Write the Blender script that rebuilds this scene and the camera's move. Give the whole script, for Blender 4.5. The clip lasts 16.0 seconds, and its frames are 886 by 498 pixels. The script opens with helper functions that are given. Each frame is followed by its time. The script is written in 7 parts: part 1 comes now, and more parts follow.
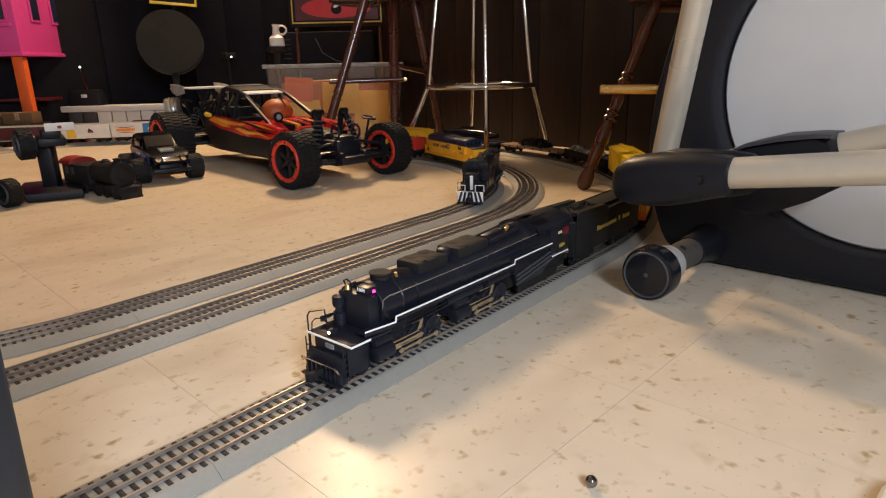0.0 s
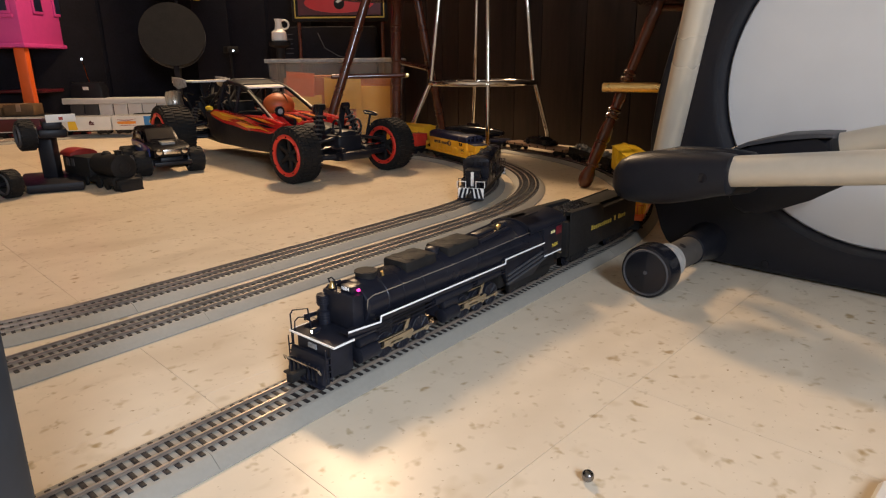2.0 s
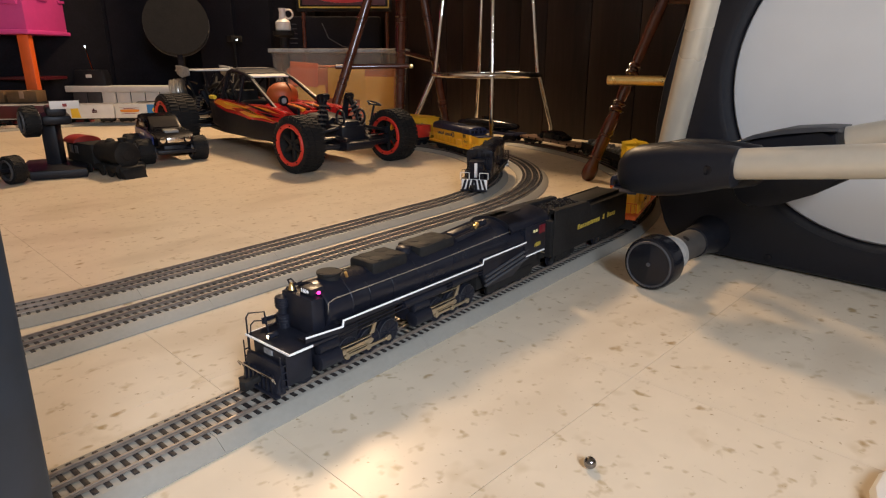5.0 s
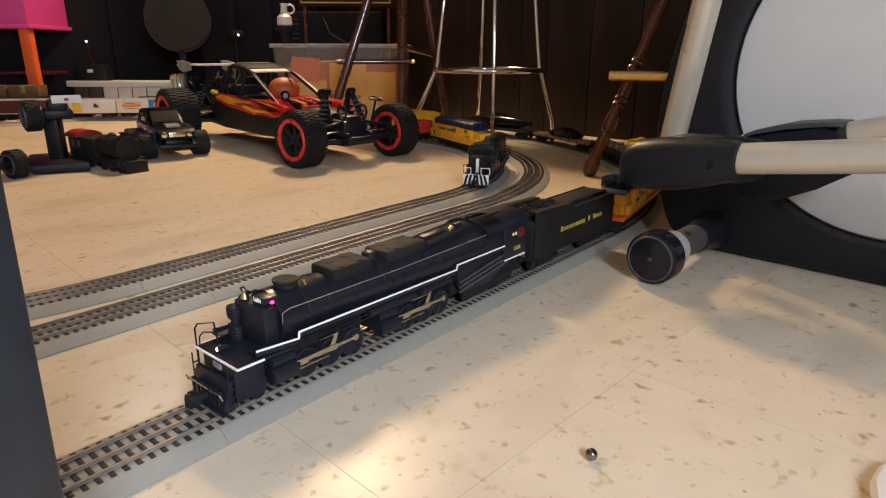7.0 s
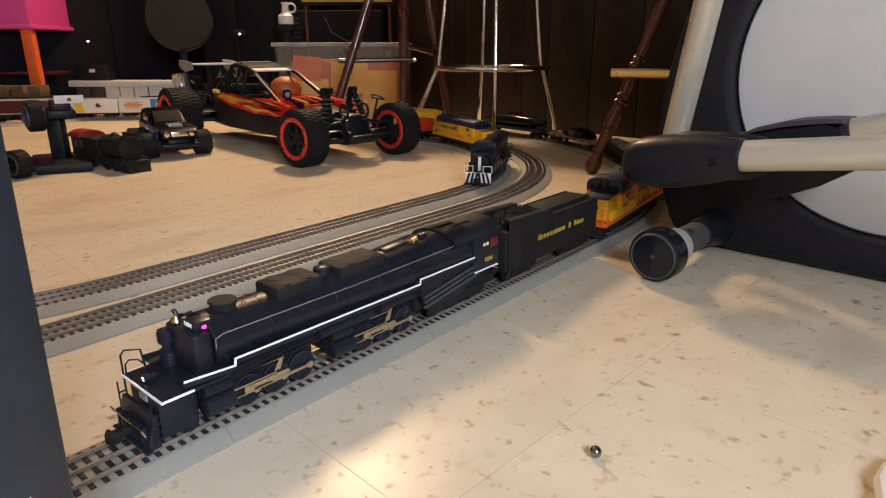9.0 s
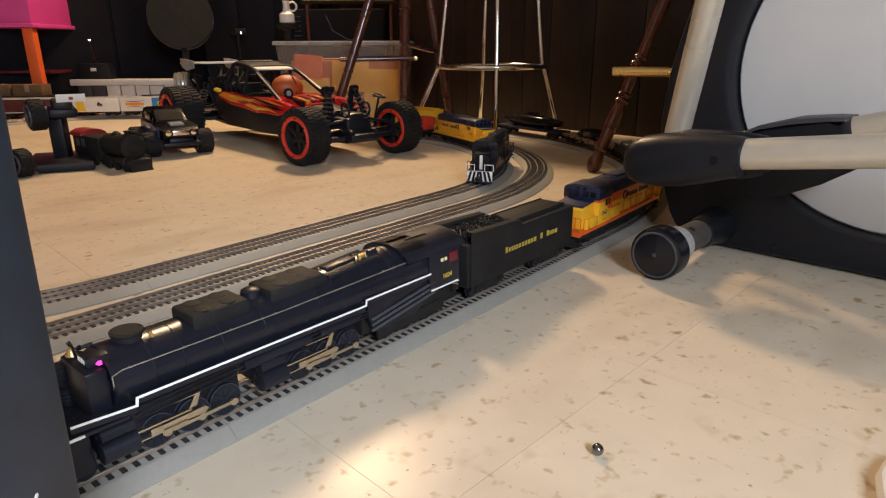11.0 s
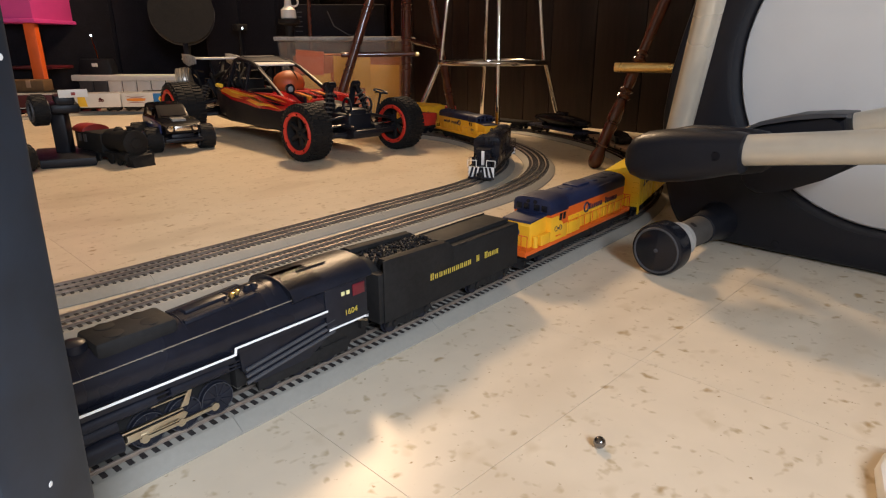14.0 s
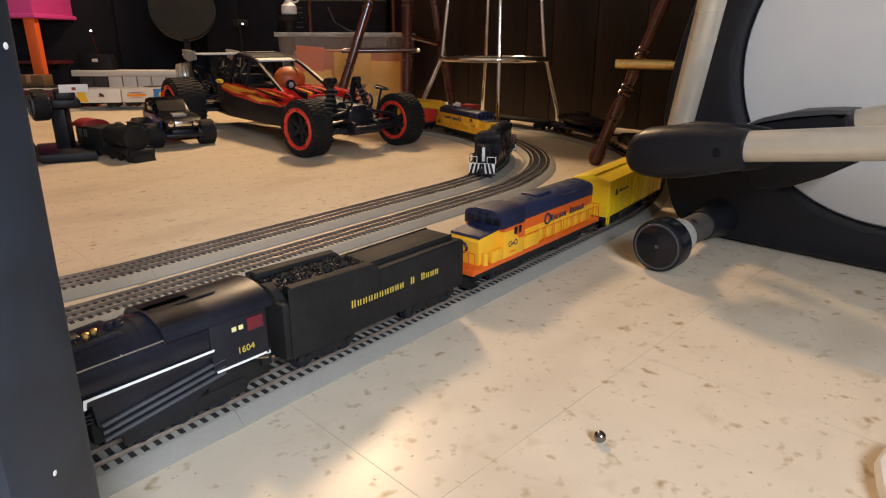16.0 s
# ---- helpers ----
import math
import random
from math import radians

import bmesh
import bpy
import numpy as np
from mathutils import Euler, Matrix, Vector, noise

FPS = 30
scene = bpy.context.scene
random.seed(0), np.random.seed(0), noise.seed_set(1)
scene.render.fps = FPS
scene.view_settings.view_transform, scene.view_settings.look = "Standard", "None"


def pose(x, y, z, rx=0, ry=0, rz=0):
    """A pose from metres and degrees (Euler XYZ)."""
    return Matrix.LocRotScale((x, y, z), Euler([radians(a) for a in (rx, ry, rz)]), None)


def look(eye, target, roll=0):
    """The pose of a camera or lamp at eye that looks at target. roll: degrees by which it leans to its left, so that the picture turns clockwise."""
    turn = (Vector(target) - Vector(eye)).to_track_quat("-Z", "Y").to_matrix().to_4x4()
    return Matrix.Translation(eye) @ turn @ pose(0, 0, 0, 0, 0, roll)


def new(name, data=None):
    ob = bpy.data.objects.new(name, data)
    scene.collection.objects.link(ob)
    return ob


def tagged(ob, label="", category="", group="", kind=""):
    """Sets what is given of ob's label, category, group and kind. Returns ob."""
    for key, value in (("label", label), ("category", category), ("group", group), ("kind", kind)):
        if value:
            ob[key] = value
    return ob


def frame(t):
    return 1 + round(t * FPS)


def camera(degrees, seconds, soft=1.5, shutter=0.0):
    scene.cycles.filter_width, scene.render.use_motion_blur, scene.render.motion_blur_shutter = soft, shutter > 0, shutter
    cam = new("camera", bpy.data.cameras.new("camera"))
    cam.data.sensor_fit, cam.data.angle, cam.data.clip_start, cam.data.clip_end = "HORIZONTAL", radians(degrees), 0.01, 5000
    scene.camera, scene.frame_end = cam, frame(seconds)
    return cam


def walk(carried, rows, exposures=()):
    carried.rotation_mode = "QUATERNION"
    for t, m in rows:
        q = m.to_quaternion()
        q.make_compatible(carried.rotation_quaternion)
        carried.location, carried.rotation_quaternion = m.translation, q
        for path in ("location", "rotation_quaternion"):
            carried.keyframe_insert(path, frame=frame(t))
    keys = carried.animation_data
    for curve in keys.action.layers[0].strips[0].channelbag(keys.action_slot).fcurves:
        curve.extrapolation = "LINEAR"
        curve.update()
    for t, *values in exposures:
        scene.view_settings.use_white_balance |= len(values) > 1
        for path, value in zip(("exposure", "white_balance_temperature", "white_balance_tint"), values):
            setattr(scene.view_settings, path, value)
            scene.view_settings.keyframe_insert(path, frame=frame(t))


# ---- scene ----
cam = camera(71.5, 16.0, soft=1.2)
PATH = [
    (0, (-0.002, 0.002, 0.319), (1.379, 1.334, -0.247), -1.3),
    (0.5, (-0.002, 0.002, 0.319), (1.379, 1.332, -0.249), -1.2),
    (1, (-0.002, 0.001, 0.317), (1.38, 1.331, -0.251), -0.8),
    (1.5, (-0.003, 0.001, 0.317), (1.378, 1.33, -0.254), -0.6),
    (2, (-0.003, 0.001, 0.316), (1.376, 1.331, -0.258), -0.6),
    (2.5, (-0.004, 0.002, 0.314), (1.375, 1.332, -0.26), -0.5),
    (3, (-0.005, 0.001, 0.314), (1.372, 1.331, -0.264), -0.3),
    (3.5, (-0.005, 0.002, 0.314), (1.37, 1.331, -0.269), -0.3),
    (4, (-0.006, 0.002, 0.313), (1.369, 1.331, -0.274), -0.2),
    (6.5, (-0.01, 0.001, 0.31), (1.359, 1.328, -0.294), 0.3),
    (7, (-0.011, 0.001, 0.309), (1.357, 1.328, -0.297), 0.2),
    (7.5, (-0.012, 0.001, 0.309), (1.356, 1.328, -0.299), 0.2),
    (8, (-0.013, 0.001, 0.309), (1.353, 1.329, -0.301), 0.1),
    (8.5, (-0.014, 0.001, 0.31), (1.351, 1.329, -0.301), 0.1),
    (9, (-0.013, 0.001, 0.31), (1.349, 1.331, -0.302), -0.1),
    (11.5, (-0.016, 0.001, 0.31), (1.342, 1.332, -0.309), -0.1),
    (12, (-0.018, 0.001, 0.31), (1.339, 1.332, -0.312), 0.1),
    (12.5, (-0.017, 0.0, 0.309), (1.338, 1.333, -0.313), 0.0),
    (13, (-0.018, 0.001, 0.31), (1.338, 1.331, -0.315), 0.0),
    (13.5, (-0.018, 0.0, 0.309), (1.337, 1.331, -0.317), 0.0),
    (14, (-0.019, 0.0, 0.31), (1.335, 1.33, -0.318), -0.1),
    (14.5, (-0.02, 0.0, 0.309), (1.335, 1.33, -0.32), -0.1),
    (15, (-0.02, -0.001, 0.309), (1.334, 1.329, -0.323), -0.1),
    (15.5, (-0.021, 0.0, 0.309), (1.333, 1.327, -0.327), 0.2),
    (16, (-0.021, 0.0, 0.308), (1.332, 1.328, -0.329), 0.1),
]
walk(cam, [(t, look(eye, target, roll)) for t, eye, target, roll in PATH])


def world_light():
    """A dim warm room: one ceiling lamp over the far end of the tracks, an added cool fill light behind the camera."""
    w = bpy.data.worlds.new("room_air")
    scene.world = w
    w.use_nodes = True
    w.node_tree.nodes["Background"].inputs[0].default_value = (1.0, 0.86, 0.68, 1)
    w.node_tree.nodes["Background"].inputs[1].default_value = 0.042

    def area(name, eye, target, size, watts, colour):
        d = bpy.data.lights.new(name, "AREA")
        d.shape, d.size, d.energy, d.color = "DISK", size, watts, colour
        o = new(name, d)
        o.matrix_world = look(eye, target)
        return o
    area("ceiling_lamp_far", (2.09, 2.73, 2.14), (1.0, 1.4, 0), 0.52, 128, (1.0, 0.68, 0.40))
    # added unseen fill light that brightens the near side with a cool tone
    area("standing_lamp_near", (-0.34, -1.05, 0.98), (-1.3, 0.85, 0.3), 0.7, 62, (0.73, 0.83, 1.0))


world_light()
scene.view_settings.exposure = 0.0

# ---------------- materials ----------------


def material(name, base, rough=0.5, metal=0.0, vary=0.15, scale=60.0, bump=0.0, dark=None, coat=0.0, emit=None, rand=0.0, rvary=0.1):
    """A surface with colour variation at two scales, roughness variation and fine relief."""
    m = bpy.data.materials.new(name)
    m.use_nodes = True
    n, l = m.node_tree.nodes, m.node_tree.links
    b = n["Principled BSDF"]
    b.inputs["Metallic"].default_value = metal
    b.inputs["Coat Weight"].default_value = coat
    b.inputs["Specular IOR Level"].default_value = 0.5 if max(base) > 0.03 else 0.3
    geo = n.new("ShaderNodeTexCoord")
    n1 = n.new("ShaderNodeTexNoise")
    n1.inputs["Scale"].default_value, n1.inputs["Detail"].default_value = scale, 5
    n2 = n.new("ShaderNodeTexNoise")
    n2.inputs["Scale"].default_value, n2.inputs["Detail"].default_value = scale * 0.13, 3
    l.new(geo.outputs["Object"], n1.inputs["Vector"])
    l.new(geo.outputs["Object"], n2.inputs["Vector"])
    add = n.new("ShaderNodeMath")
    add.operation = "ADD"
    l.new(n1.outputs["Fac"], add.inputs[0])
    l.new(n2.outputs["Fac"], add.inputs[1])
    ramp = n.new("ShaderNodeMapRange")
    ramp.inputs["From Min"].default_value, ramp.inputs["From Max"].default_value = 0.65, 1.35
    l.new(add.outputs[0], ramp.inputs["Value"])
    mix = n.new("ShaderNodeMix")
    mix.data_type = "RGBA"
    lo = dark or tuple(c * (1 - vary) for c in base)
    hi = tuple(min(1, c * (1 + vary)) for c in base)
    mix.inputs["A"].default_value, mix.inputs["B"].default_value = (*lo, 1), (*hi, 1)
    l.new(ramp.outputs["Result"], mix.inputs["Factor"])
    last = mix.outputs["Result"]
    if rand:
        oi = n.new("ShaderNodeObjectInfo")
        hs = n.new("ShaderNodeHueSaturation")
        mr = n.new("ShaderNodeMapRange")
        mr.inputs["To Min"].default_value, mr.inputs["To Max"].default_value = 1 - rand, 1 + rand
        l.new(oi.outputs["Random"], mr.inputs["Value"])
        l.new(mr.outputs["Result"], hs.inputs["Value"])
        l.new(last, hs.inputs["Color"])
        last = hs.outputs["Color"]
    l.new(last, b.inputs["Base Color"])
    rr = n.new("ShaderNodeMapRange")
    rr.inputs["To Min"].default_value, rr.inputs["To Max"].default_value = max(0.02, rough - rvary), min(1, rough + rvary)
    l.new(n2.outputs["Fac"], rr.inputs["Value"])
    l.new(rr.outputs["Result"], b.inputs["Roughness"])
    if bump:
        bp = n.new("ShaderNodeBump")
        bp.inputs["Strength"].default_value, bp.inputs["Distance"].default_value = bump, 0.002
        l.new(n1.outputs["Fac"], bp.inputs["Height"])
        l.new(bp.outputs["Normal"], b.inputs["Normal"])
    if emit:
        b.inputs["Emission Color"].default_value = (*emit[:3], 1)
        b.inputs["Emission Strength"].default_value = emit[3]
    return m


def floor_material():
    """Cream vinyl tile with elongated tan and grey flecks."""
    m = material("cream_vinyl", (0.66, 0.56, 0.422), 0.30, 0, 0.05, 25, 0.03, rand=0.007, rvary=0.06)
    n, l = m.node_tree.nodes, m.node_tree.links
    b = n["Principled BSDF"]
    src = b.inputs["Base Color"].links[0].from_socket
    geo = n.new("ShaderNodeNewGeometry")
    last = src
    for sx, sy, rot, lo, hi, col in ((44, 56, 0.35, 0.625, 0.77, (0.36, 0.245, 0.115)), (66, 48, -0.2, 0.64, 0.77, (0.37, 0.27, 0.14)), (140, 160, 0.6, 0.68, 0.78, (0.33, 0.23, 0.12)),
                                     (22, 26, 0.9, 0.63, 0.80, (0.52, 0.41, 0.27)), (4, 9, 0.5, 0.52, 0.85, (0.50, 0.40, 0.28))):
        mp = n.new("ShaderNodeMapping")
        mp.inputs["Scale"].default_value = (sx, sy, 1)
        mp.inputs["Rotation"].default_value = (0, 0, rot)
        mp.inputs["Location"].default_value = (sx * 0.37, sy * 0.11, 0)
        l.new(geo.outputs["Position"], mp.inputs["Vector"])
        ns = n.new("ShaderNodeTexNoise")
        ns.inputs["Scale"].default_value, ns.inputs["Detail"].default_value, ns.inputs["Distortion"].default_value = 1.0, 2.2, 0.0
        l.new(mp.outputs["Vector"], ns.inputs["Vector"])
        mr = n.new("ShaderNodeMapRange")
        mr.inputs["From Min"].default_value, mr.inputs["From Max"].default_value = lo, hi
        l.new(ns.outputs["Fac"], mr.inputs["Value"])
        mx = n.new("ShaderNodeMix")
        mx.data_type = "RGBA"
        mx.inputs["B"].default_value = (*col, 1)
        l.new(mr.outputs["Result"], mx.inputs["Factor"])
        l.new(last, mx.inputs["A"])
        last = mx.outputs["Result"]
    l.new(last, b.inputs["Base Color"])
    b.inputs["Specular IOR Level"].default_value = 0.15
    return m


def panel_material():
    """Dark-stained wood panelling with vertical grain."""
    m = material("dark_panel", (0.0165, 0.0088, 0.0062), 0.62, 0, 0.5, 14, 0.1)
    n, l = m.node_tree.nodes, m.node_tree.links
    mp = n.new("ShaderNodeMapping")
    mp.inputs["Scale"].default_value = (6, 6, 0.5)
    tc = n.new("ShaderNodeTexCoord")
    l.new(tc.outputs["Object"], mp.inputs["Vector"])
    for x in n:
        if x.bl_idname == "ShaderNodeTexNoise":
            l.new(mp.outputs["Vector"], x.inputs["Vector"])
    return m


M = dict(
    floor=floor_material(), panel=panel_material(),
    under=material("adhesive", (0.09, 0.07, 0.055), 0.9),
    plaster=material("plaster", (0.55, 0.5, 0.42), 0.9, 0, 0.08, 30, 0.1),
    roadbed=material("grey_roadbed", (0.285, 0.268, 0.228), 0.6, 0, 0.06, 200, 0.08),
    tie=material("black_tie", (0.024, 0.020, 0.019), 0.6, 0, 0.3, 400, 0.2, rand=0.2),
    rail=material("rail_steel", (0.44, 0.37, 0.31), 0.36, 0.8, 0.2, 120),
    black=material("satin_black", (0.0100, 0.0108, 0.0165), 0.27, 0, 0.25, 90, 0.03),
    black2=material("engine_black", (0.0100, 0.0108, 0.0165), 0.38, 0, 0.3, 150, 0.05),
    soot=material("matt_black", (0.0155, 0.0145, 0.0140), 0.66, 0, 0.3, 200, 0.1),
    gloss=material("gloss_black", (0.010, 0.010, 0.013), 0.16, 0, 0.2, 60),
    white=material("white_paint", (0.88, 0.87, 0.85), 0.4, 0, 0.04, 80),
    offwhite=material("white_plastic", (0.72, 0.70, 0.66), 0.45, 0, 0.06, 40),
    brass=material("brass", (0.72, 0.52, 0.22), 0.3, 1.0, 0.12, 200),
    steel=material("polished_steel", (0.62, 0.58, 0.52), 0.25, 1.0, 0.12, 200),
    coal=material("coal", (0.005, 0.005, 0.006), 0.5, 0, 0.5, 500, 0.5),
    gold=material("gold_lettering", (0.54, 0.40, 0.06), 0.45, 0, 0.1, 200),
    yellow=material("diesel_yellow", (0.84, 0.43, 0.022), 0.4, 0, 0.08, 60),
    orange=material("diesel_orange", (0.68, 0.11, 0.012), 0.4, 0, 0.1, 60),
    navy=material("diesel_navy", (0.009, 0.014, 0.044), 0.5, 0, 0.2, 80),
    boxyellow=material("boxcar_yellow", (0.76, 0.52, 0.012), 0.42, 0, 0.06, 50),
    tan=material("tan_deck", (0.30, 0.19, 0.12), 0.6, 0, 0.15, 80),
    greyload=material("grey_load", (0.3, 0.3, 0.3), 0.6, 0, 0.5, 120, 0.3),
    wood=material("turned_wood", (0.075, 0.020, 0.010), 0.2, 0, 0.35, 40, 0.02, coat=0.4),
    chrome=material("chrome", (0.78, 0.77, 0.75), 0.08, 1.0, 0.05, 40, rvary=0.04),
    champagne=material("champagne_tube", (0.60, 0.54, 0.44), 0.30, 0.35, 0.05, 60),
    plastic=material("black_plastic", (0.0105, 0.0110, 0.0150), 0.42, 0, 0.12, 500, 0.08),
    disc=material("grey_white_disc", (0.70, 0.68, 0.655), 0.5, 0, 0.03, 20),
    rubber=material("tyre_rubber", (0.010, 0.0095, 0.0095), 0.75, 0, 0.25, 200, 0.2),
    red=material("red_rim", (0.58, 0.035, 0.02), 0.4, 0, 0.1, 80),
    bodyred=material("body_red", (0.50, 0.014, 0.012), 0.25, 0, 0.1, 40, coat=0.3),
    flame=material("flame_orange", (0.85, 0.28, 0.02), 0.3, 0, 0.2, 40, coat=0.3),
    flameyel=material("flame_yellow", (0.85, 0.6, 0.05), 0.3, 0, 0.1, 40),
    ball=material("orange_ball", (0.40, 0.085, 0.018), 0.5, 0, 0.15, 200, 0.2),
    pink=material("pink_plastic", (0.66, 0.06, 0.30), 0.45, 0, 0.06, 30),
    orangepl=material("orange_plastic", (0.75, 0.12, 0.02), 0.4, 0, 0.08, 30),
    blue=material("truck_blue", (0.009, 0.026, 0.15), 0.3, 0, 0.3, 40),
    caryellow=material("panel_yellow", (0.8, 0.5, 0.03), 0.45, 0, 0.05, 40),
    carblue=material("panel_blue", (0.03, 0.2, 0.5), 0.45, 0, 0.05, 40),
    carred=material("car_red", (0.26, 0.02, 0.015), 0.45, 0, 0.1, 40),
    cloth=material("black_cloth", (0.0085, 0.0080, 0.0120), 0.8, 0, 0.4, 120, 0.2),
    note=material("orange_card", (0.72, 0.17, 0.06), 0.7, 0, 0.08, 30),
    note2=material("yellow_card", (0.78, 0.42, 0.06), 0.7, 0, 0.08, 30),
    carton=material("orange_carton", (0.36, 0.13, 0.045), 0.8, 0, 0.2, 30, 0.05),
    shell=material("shell_black", (0.0025, 0.003, 0.006), 0.22, 0, 0.2, 60),
    drum=material("dull_steel", (0.50, 0.46, 0.40), 0.34, 0.8, 0.25, 80, 0.05),
    cone=material("grey_cone", (0.05, 0.05, 0.055), 0.5, 0, 0.2, 60, 0.05),
    darkred=material("dark_red", (0.075, 0.005, 0.010), 0.4, 0, 0.2, 30),
    maroon=material("red_light_window", (0.12, 0.008, 0.016), 0.3, 0, 0.2, 60),
    led=material("pink_light", (0.5, 0.02, 0.2), 0.3, emit=(1.0, 0.05, 0.40, 2.2)),
    lamp=material("warm_light", (0.9, 0.8, 0.6), 0.3, emit=(1.0, 0.75, 0.45, 8.0)),
    cool=material("cool_light", (0.8, 0.85, 1.0), 0.3, emit=(0.7, 0.85, 1.0, 5.0)),
    pole=material("dark_leg", (0.012, 0.019, 0.031), 0.6, 0, 0.6, 30, 0.15),
)


def clear_material():
    m = material("clear_plastic", (0.62, 0.57, 0.50), 0.15, 0, 0.03, 20)
    b = m.node_tree.nodes["Principled BSDF"]
    b.inputs["Alpha"].default_value = 0.09
    return m


M["clear"] = clear_material()
for low in ("soot", "plastic", "cloth"):
    M[low].node_tree.nodes["Principled BSDF"].inputs["Specular IOR Level"].default_value = 0.16 if low != "plastic" else 0.25
M["dome"] = material("smoked_dome", (0.034, 0.034, 0.040), 0.16, 1.0, 0.1, 20, rvary=0.03)
M["lit"] = material("cab_window_lit", (0.80, 0.72, 0.34), 0.3)
M["collar"] = material("dusty_collar", (0.34, 0.32, 0.29), 0.5, 0, 0.2, 60)
M["ballsteel"] = material("dark_polished_steel", (0.26, 0.25, 0.25), 0.16, 1.0, 0.1, 200)
M["brownbox"] = material("brown_box_card", (0.13, 0.072, 0.030), 0.8, 0, 0.25, 40, 0.05)
M["rod"] = material("rod_metal", (0.64, 0.56, 0.43), 0.3, 1.0, 0.12, 200)
M["dustybar"] = material("dusty_bar", (0.060, 0.052, 0.045), 0.6, 0, 0.3, 60, 0.05)
M["signred"] = material("sign_red", (0.50, 0.018, 0.022), 0.4, 0, 0.1, 30)
M["pale"] = material("pale_highlight", (0.34, 0.33, 0.31), 0.15, 0, 0.3, 30)

# ---------------- mesh helpers ----------------


def mesh_of(bm, name, mat, smooth=True):
    me = bpy.data.meshes.new(name)
    bmesh.ops.recalc_face_normals(bm, faces=bm.faces[:])
    if smooth:
        for f in bm.faces:
            f.smooth = True
        for e in bm.edges:
            if len(e.link_faces) == 2 and e.calc_face_angle(0) > 0.6:
                e.smooth = False
    bm.to_mesh(me)
    bm.free()
    me.materials.append(mat)
    return me


def part(name, bm, mat, parent=None, label="", smooth=True):
    ob = new(name, mesh_of(bm, name, mat, smooth))
    ob.parent = parent
    if label:
        tagged(ob, label)
    return ob


def thing(name, label, category, m=None, group="", kind=""):
    ob = new(name)
    ob.empty_display_size = 0.02
    if m is not None:
        ob.matrix_basis = m
    return tagged(ob, label, category, group, kind)


def box(bm, lo, hi, bevel=0.0, m=None):
    """An axis-aligned box from corner lo to corner hi, with bevelled edges."""
    v = [bm.verts.new((x, y, z)) for z in (lo[2], hi[2]) for y in (lo[1], hi[1]) for x in (lo[0], hi[0])]
    fs = [bm.faces.new([v[i] for i in q]) for q in ((0, 2, 3, 1), (4, 5, 7, 6), (0, 1, 5, 4), (2, 6, 7, 3), (0, 4, 6, 2), (1, 3, 7, 5))]
    if bevel:
        es = list({e for f in fs for e in f.edges})
        r = bmesh.ops.bevel(bm, geom=es, offset=bevel, segments=2, profile=0.5, affect="EDGES")
        v = list({x for f in r["faces"] for x in f.verts} | {x for x in v if x.is_valid})
    if m is not None:
        bmesh.ops.transform(bm, matrix=m, verts=v)
    return bm


def B():
    return bmesh.new()


def tube(bm, pts, r, seg=12, caps=True):
    """A round tube along points; r a number or one per point."""
    pts = [Vector(p) for p in pts]
    rs = r if isinstance(r, (list, tuple)) else [r] * len(pts)
    rings = []
    ref = None
    for i, p in enumerate(pts):
        d = (pts[min(i + 1, len(pts) - 1)] - pts[max(i - 1, 0)]).normalized()
        if ref is None:
            ref = Vector((0, 0, 1)) if abs(d.z) < 0.9 else Vector((1, 0, 0))
        a = (ref - d * ref.dot(d)).normalized()
        ref = a
        b = d.cross(a)
        rings.append([bm.verts.new(p + (a * math.cos(2 * math.pi * k / seg) + b * math.sin(2 * math.pi * k / seg)) * rs[i]) for k in range(seg)])
    for q, w in zip(rings, rings[1:]):
        for k in range(seg):
            bm.faces.new((q[k], q[(k + 1) % seg], w[(k + 1) % seg], w[k]))
    if caps:
        bm.faces.new(rings[0][::-1])
        bm.faces.new(rings[-1])
    return bm


def lathe(bm, p0, axis, profile, seg=24):
    """A turned body: profile of (distance along axis, radius) from p0."""
    ax = Vector(axis).normalized()
    return tube(bm, [Vector(p0) + ax * d for d, _ in profile], [max(r, 1e-5) for _, r in profile], seg)


def ring(bm, c, axis, big, small, seg=40, sec=10):
    """A torus."""
    ax = Vector(axis).normalized()
    a = ax.orthogonal().normalized()
    b = ax.cross(a)
    rows = []
    for i in range(seg):
        t = 2 * math.pi * i / seg
        rad = a * math.cos(t) + b * math.sin(t)
        rows.append([bm.verts.new(Vector(c) + rad * (big + small * math.cos(2 * math.pi * k / sec)) + ax * small * math.sin(2 * math.pi * k / sec)) for k in range(sec)])
    for i in range(seg):
        for k in range(sec):
            bm.faces.new((rows[i][k], rows[(i + 1) % seg][k], rows[(i + 1) % seg][(k + 1) % sec], rows[i][(k + 1) % sec]))
    return bm


def prism(bm, outline, y0, y1, plane="xz", bevel=0.0):
    """An outline drawn in the xz, xy or yz plane, made thick along the third axis."""
    def at(a, b, c):
        return {"xz": (a, c, b), "xy": (a, b, c), "yz": (c, a, b)}[plane]
    lo = [bm.verts.new(at(a, b, y0)) for a, b in outline]
    hi = [bm.verts.new(at(a, b, y1)) for a, b in outline]
    fs = [bm.faces.new(lo), bm.faces.new(hi[::-1])]
    n = len(outline)
    for i in range(n):
        fs.append(bm.faces.new((lo[i], hi[i], hi[(i + 1) % n], lo[(i + 1) % n])))
    if bevel:
        es = list(fs[0].edges) + list(fs[1].edges)
        bmesh.ops.bevel(bm, geom=es, offset=bevel, segments=2, profile=0.5, affect="EDGES")
    return bm


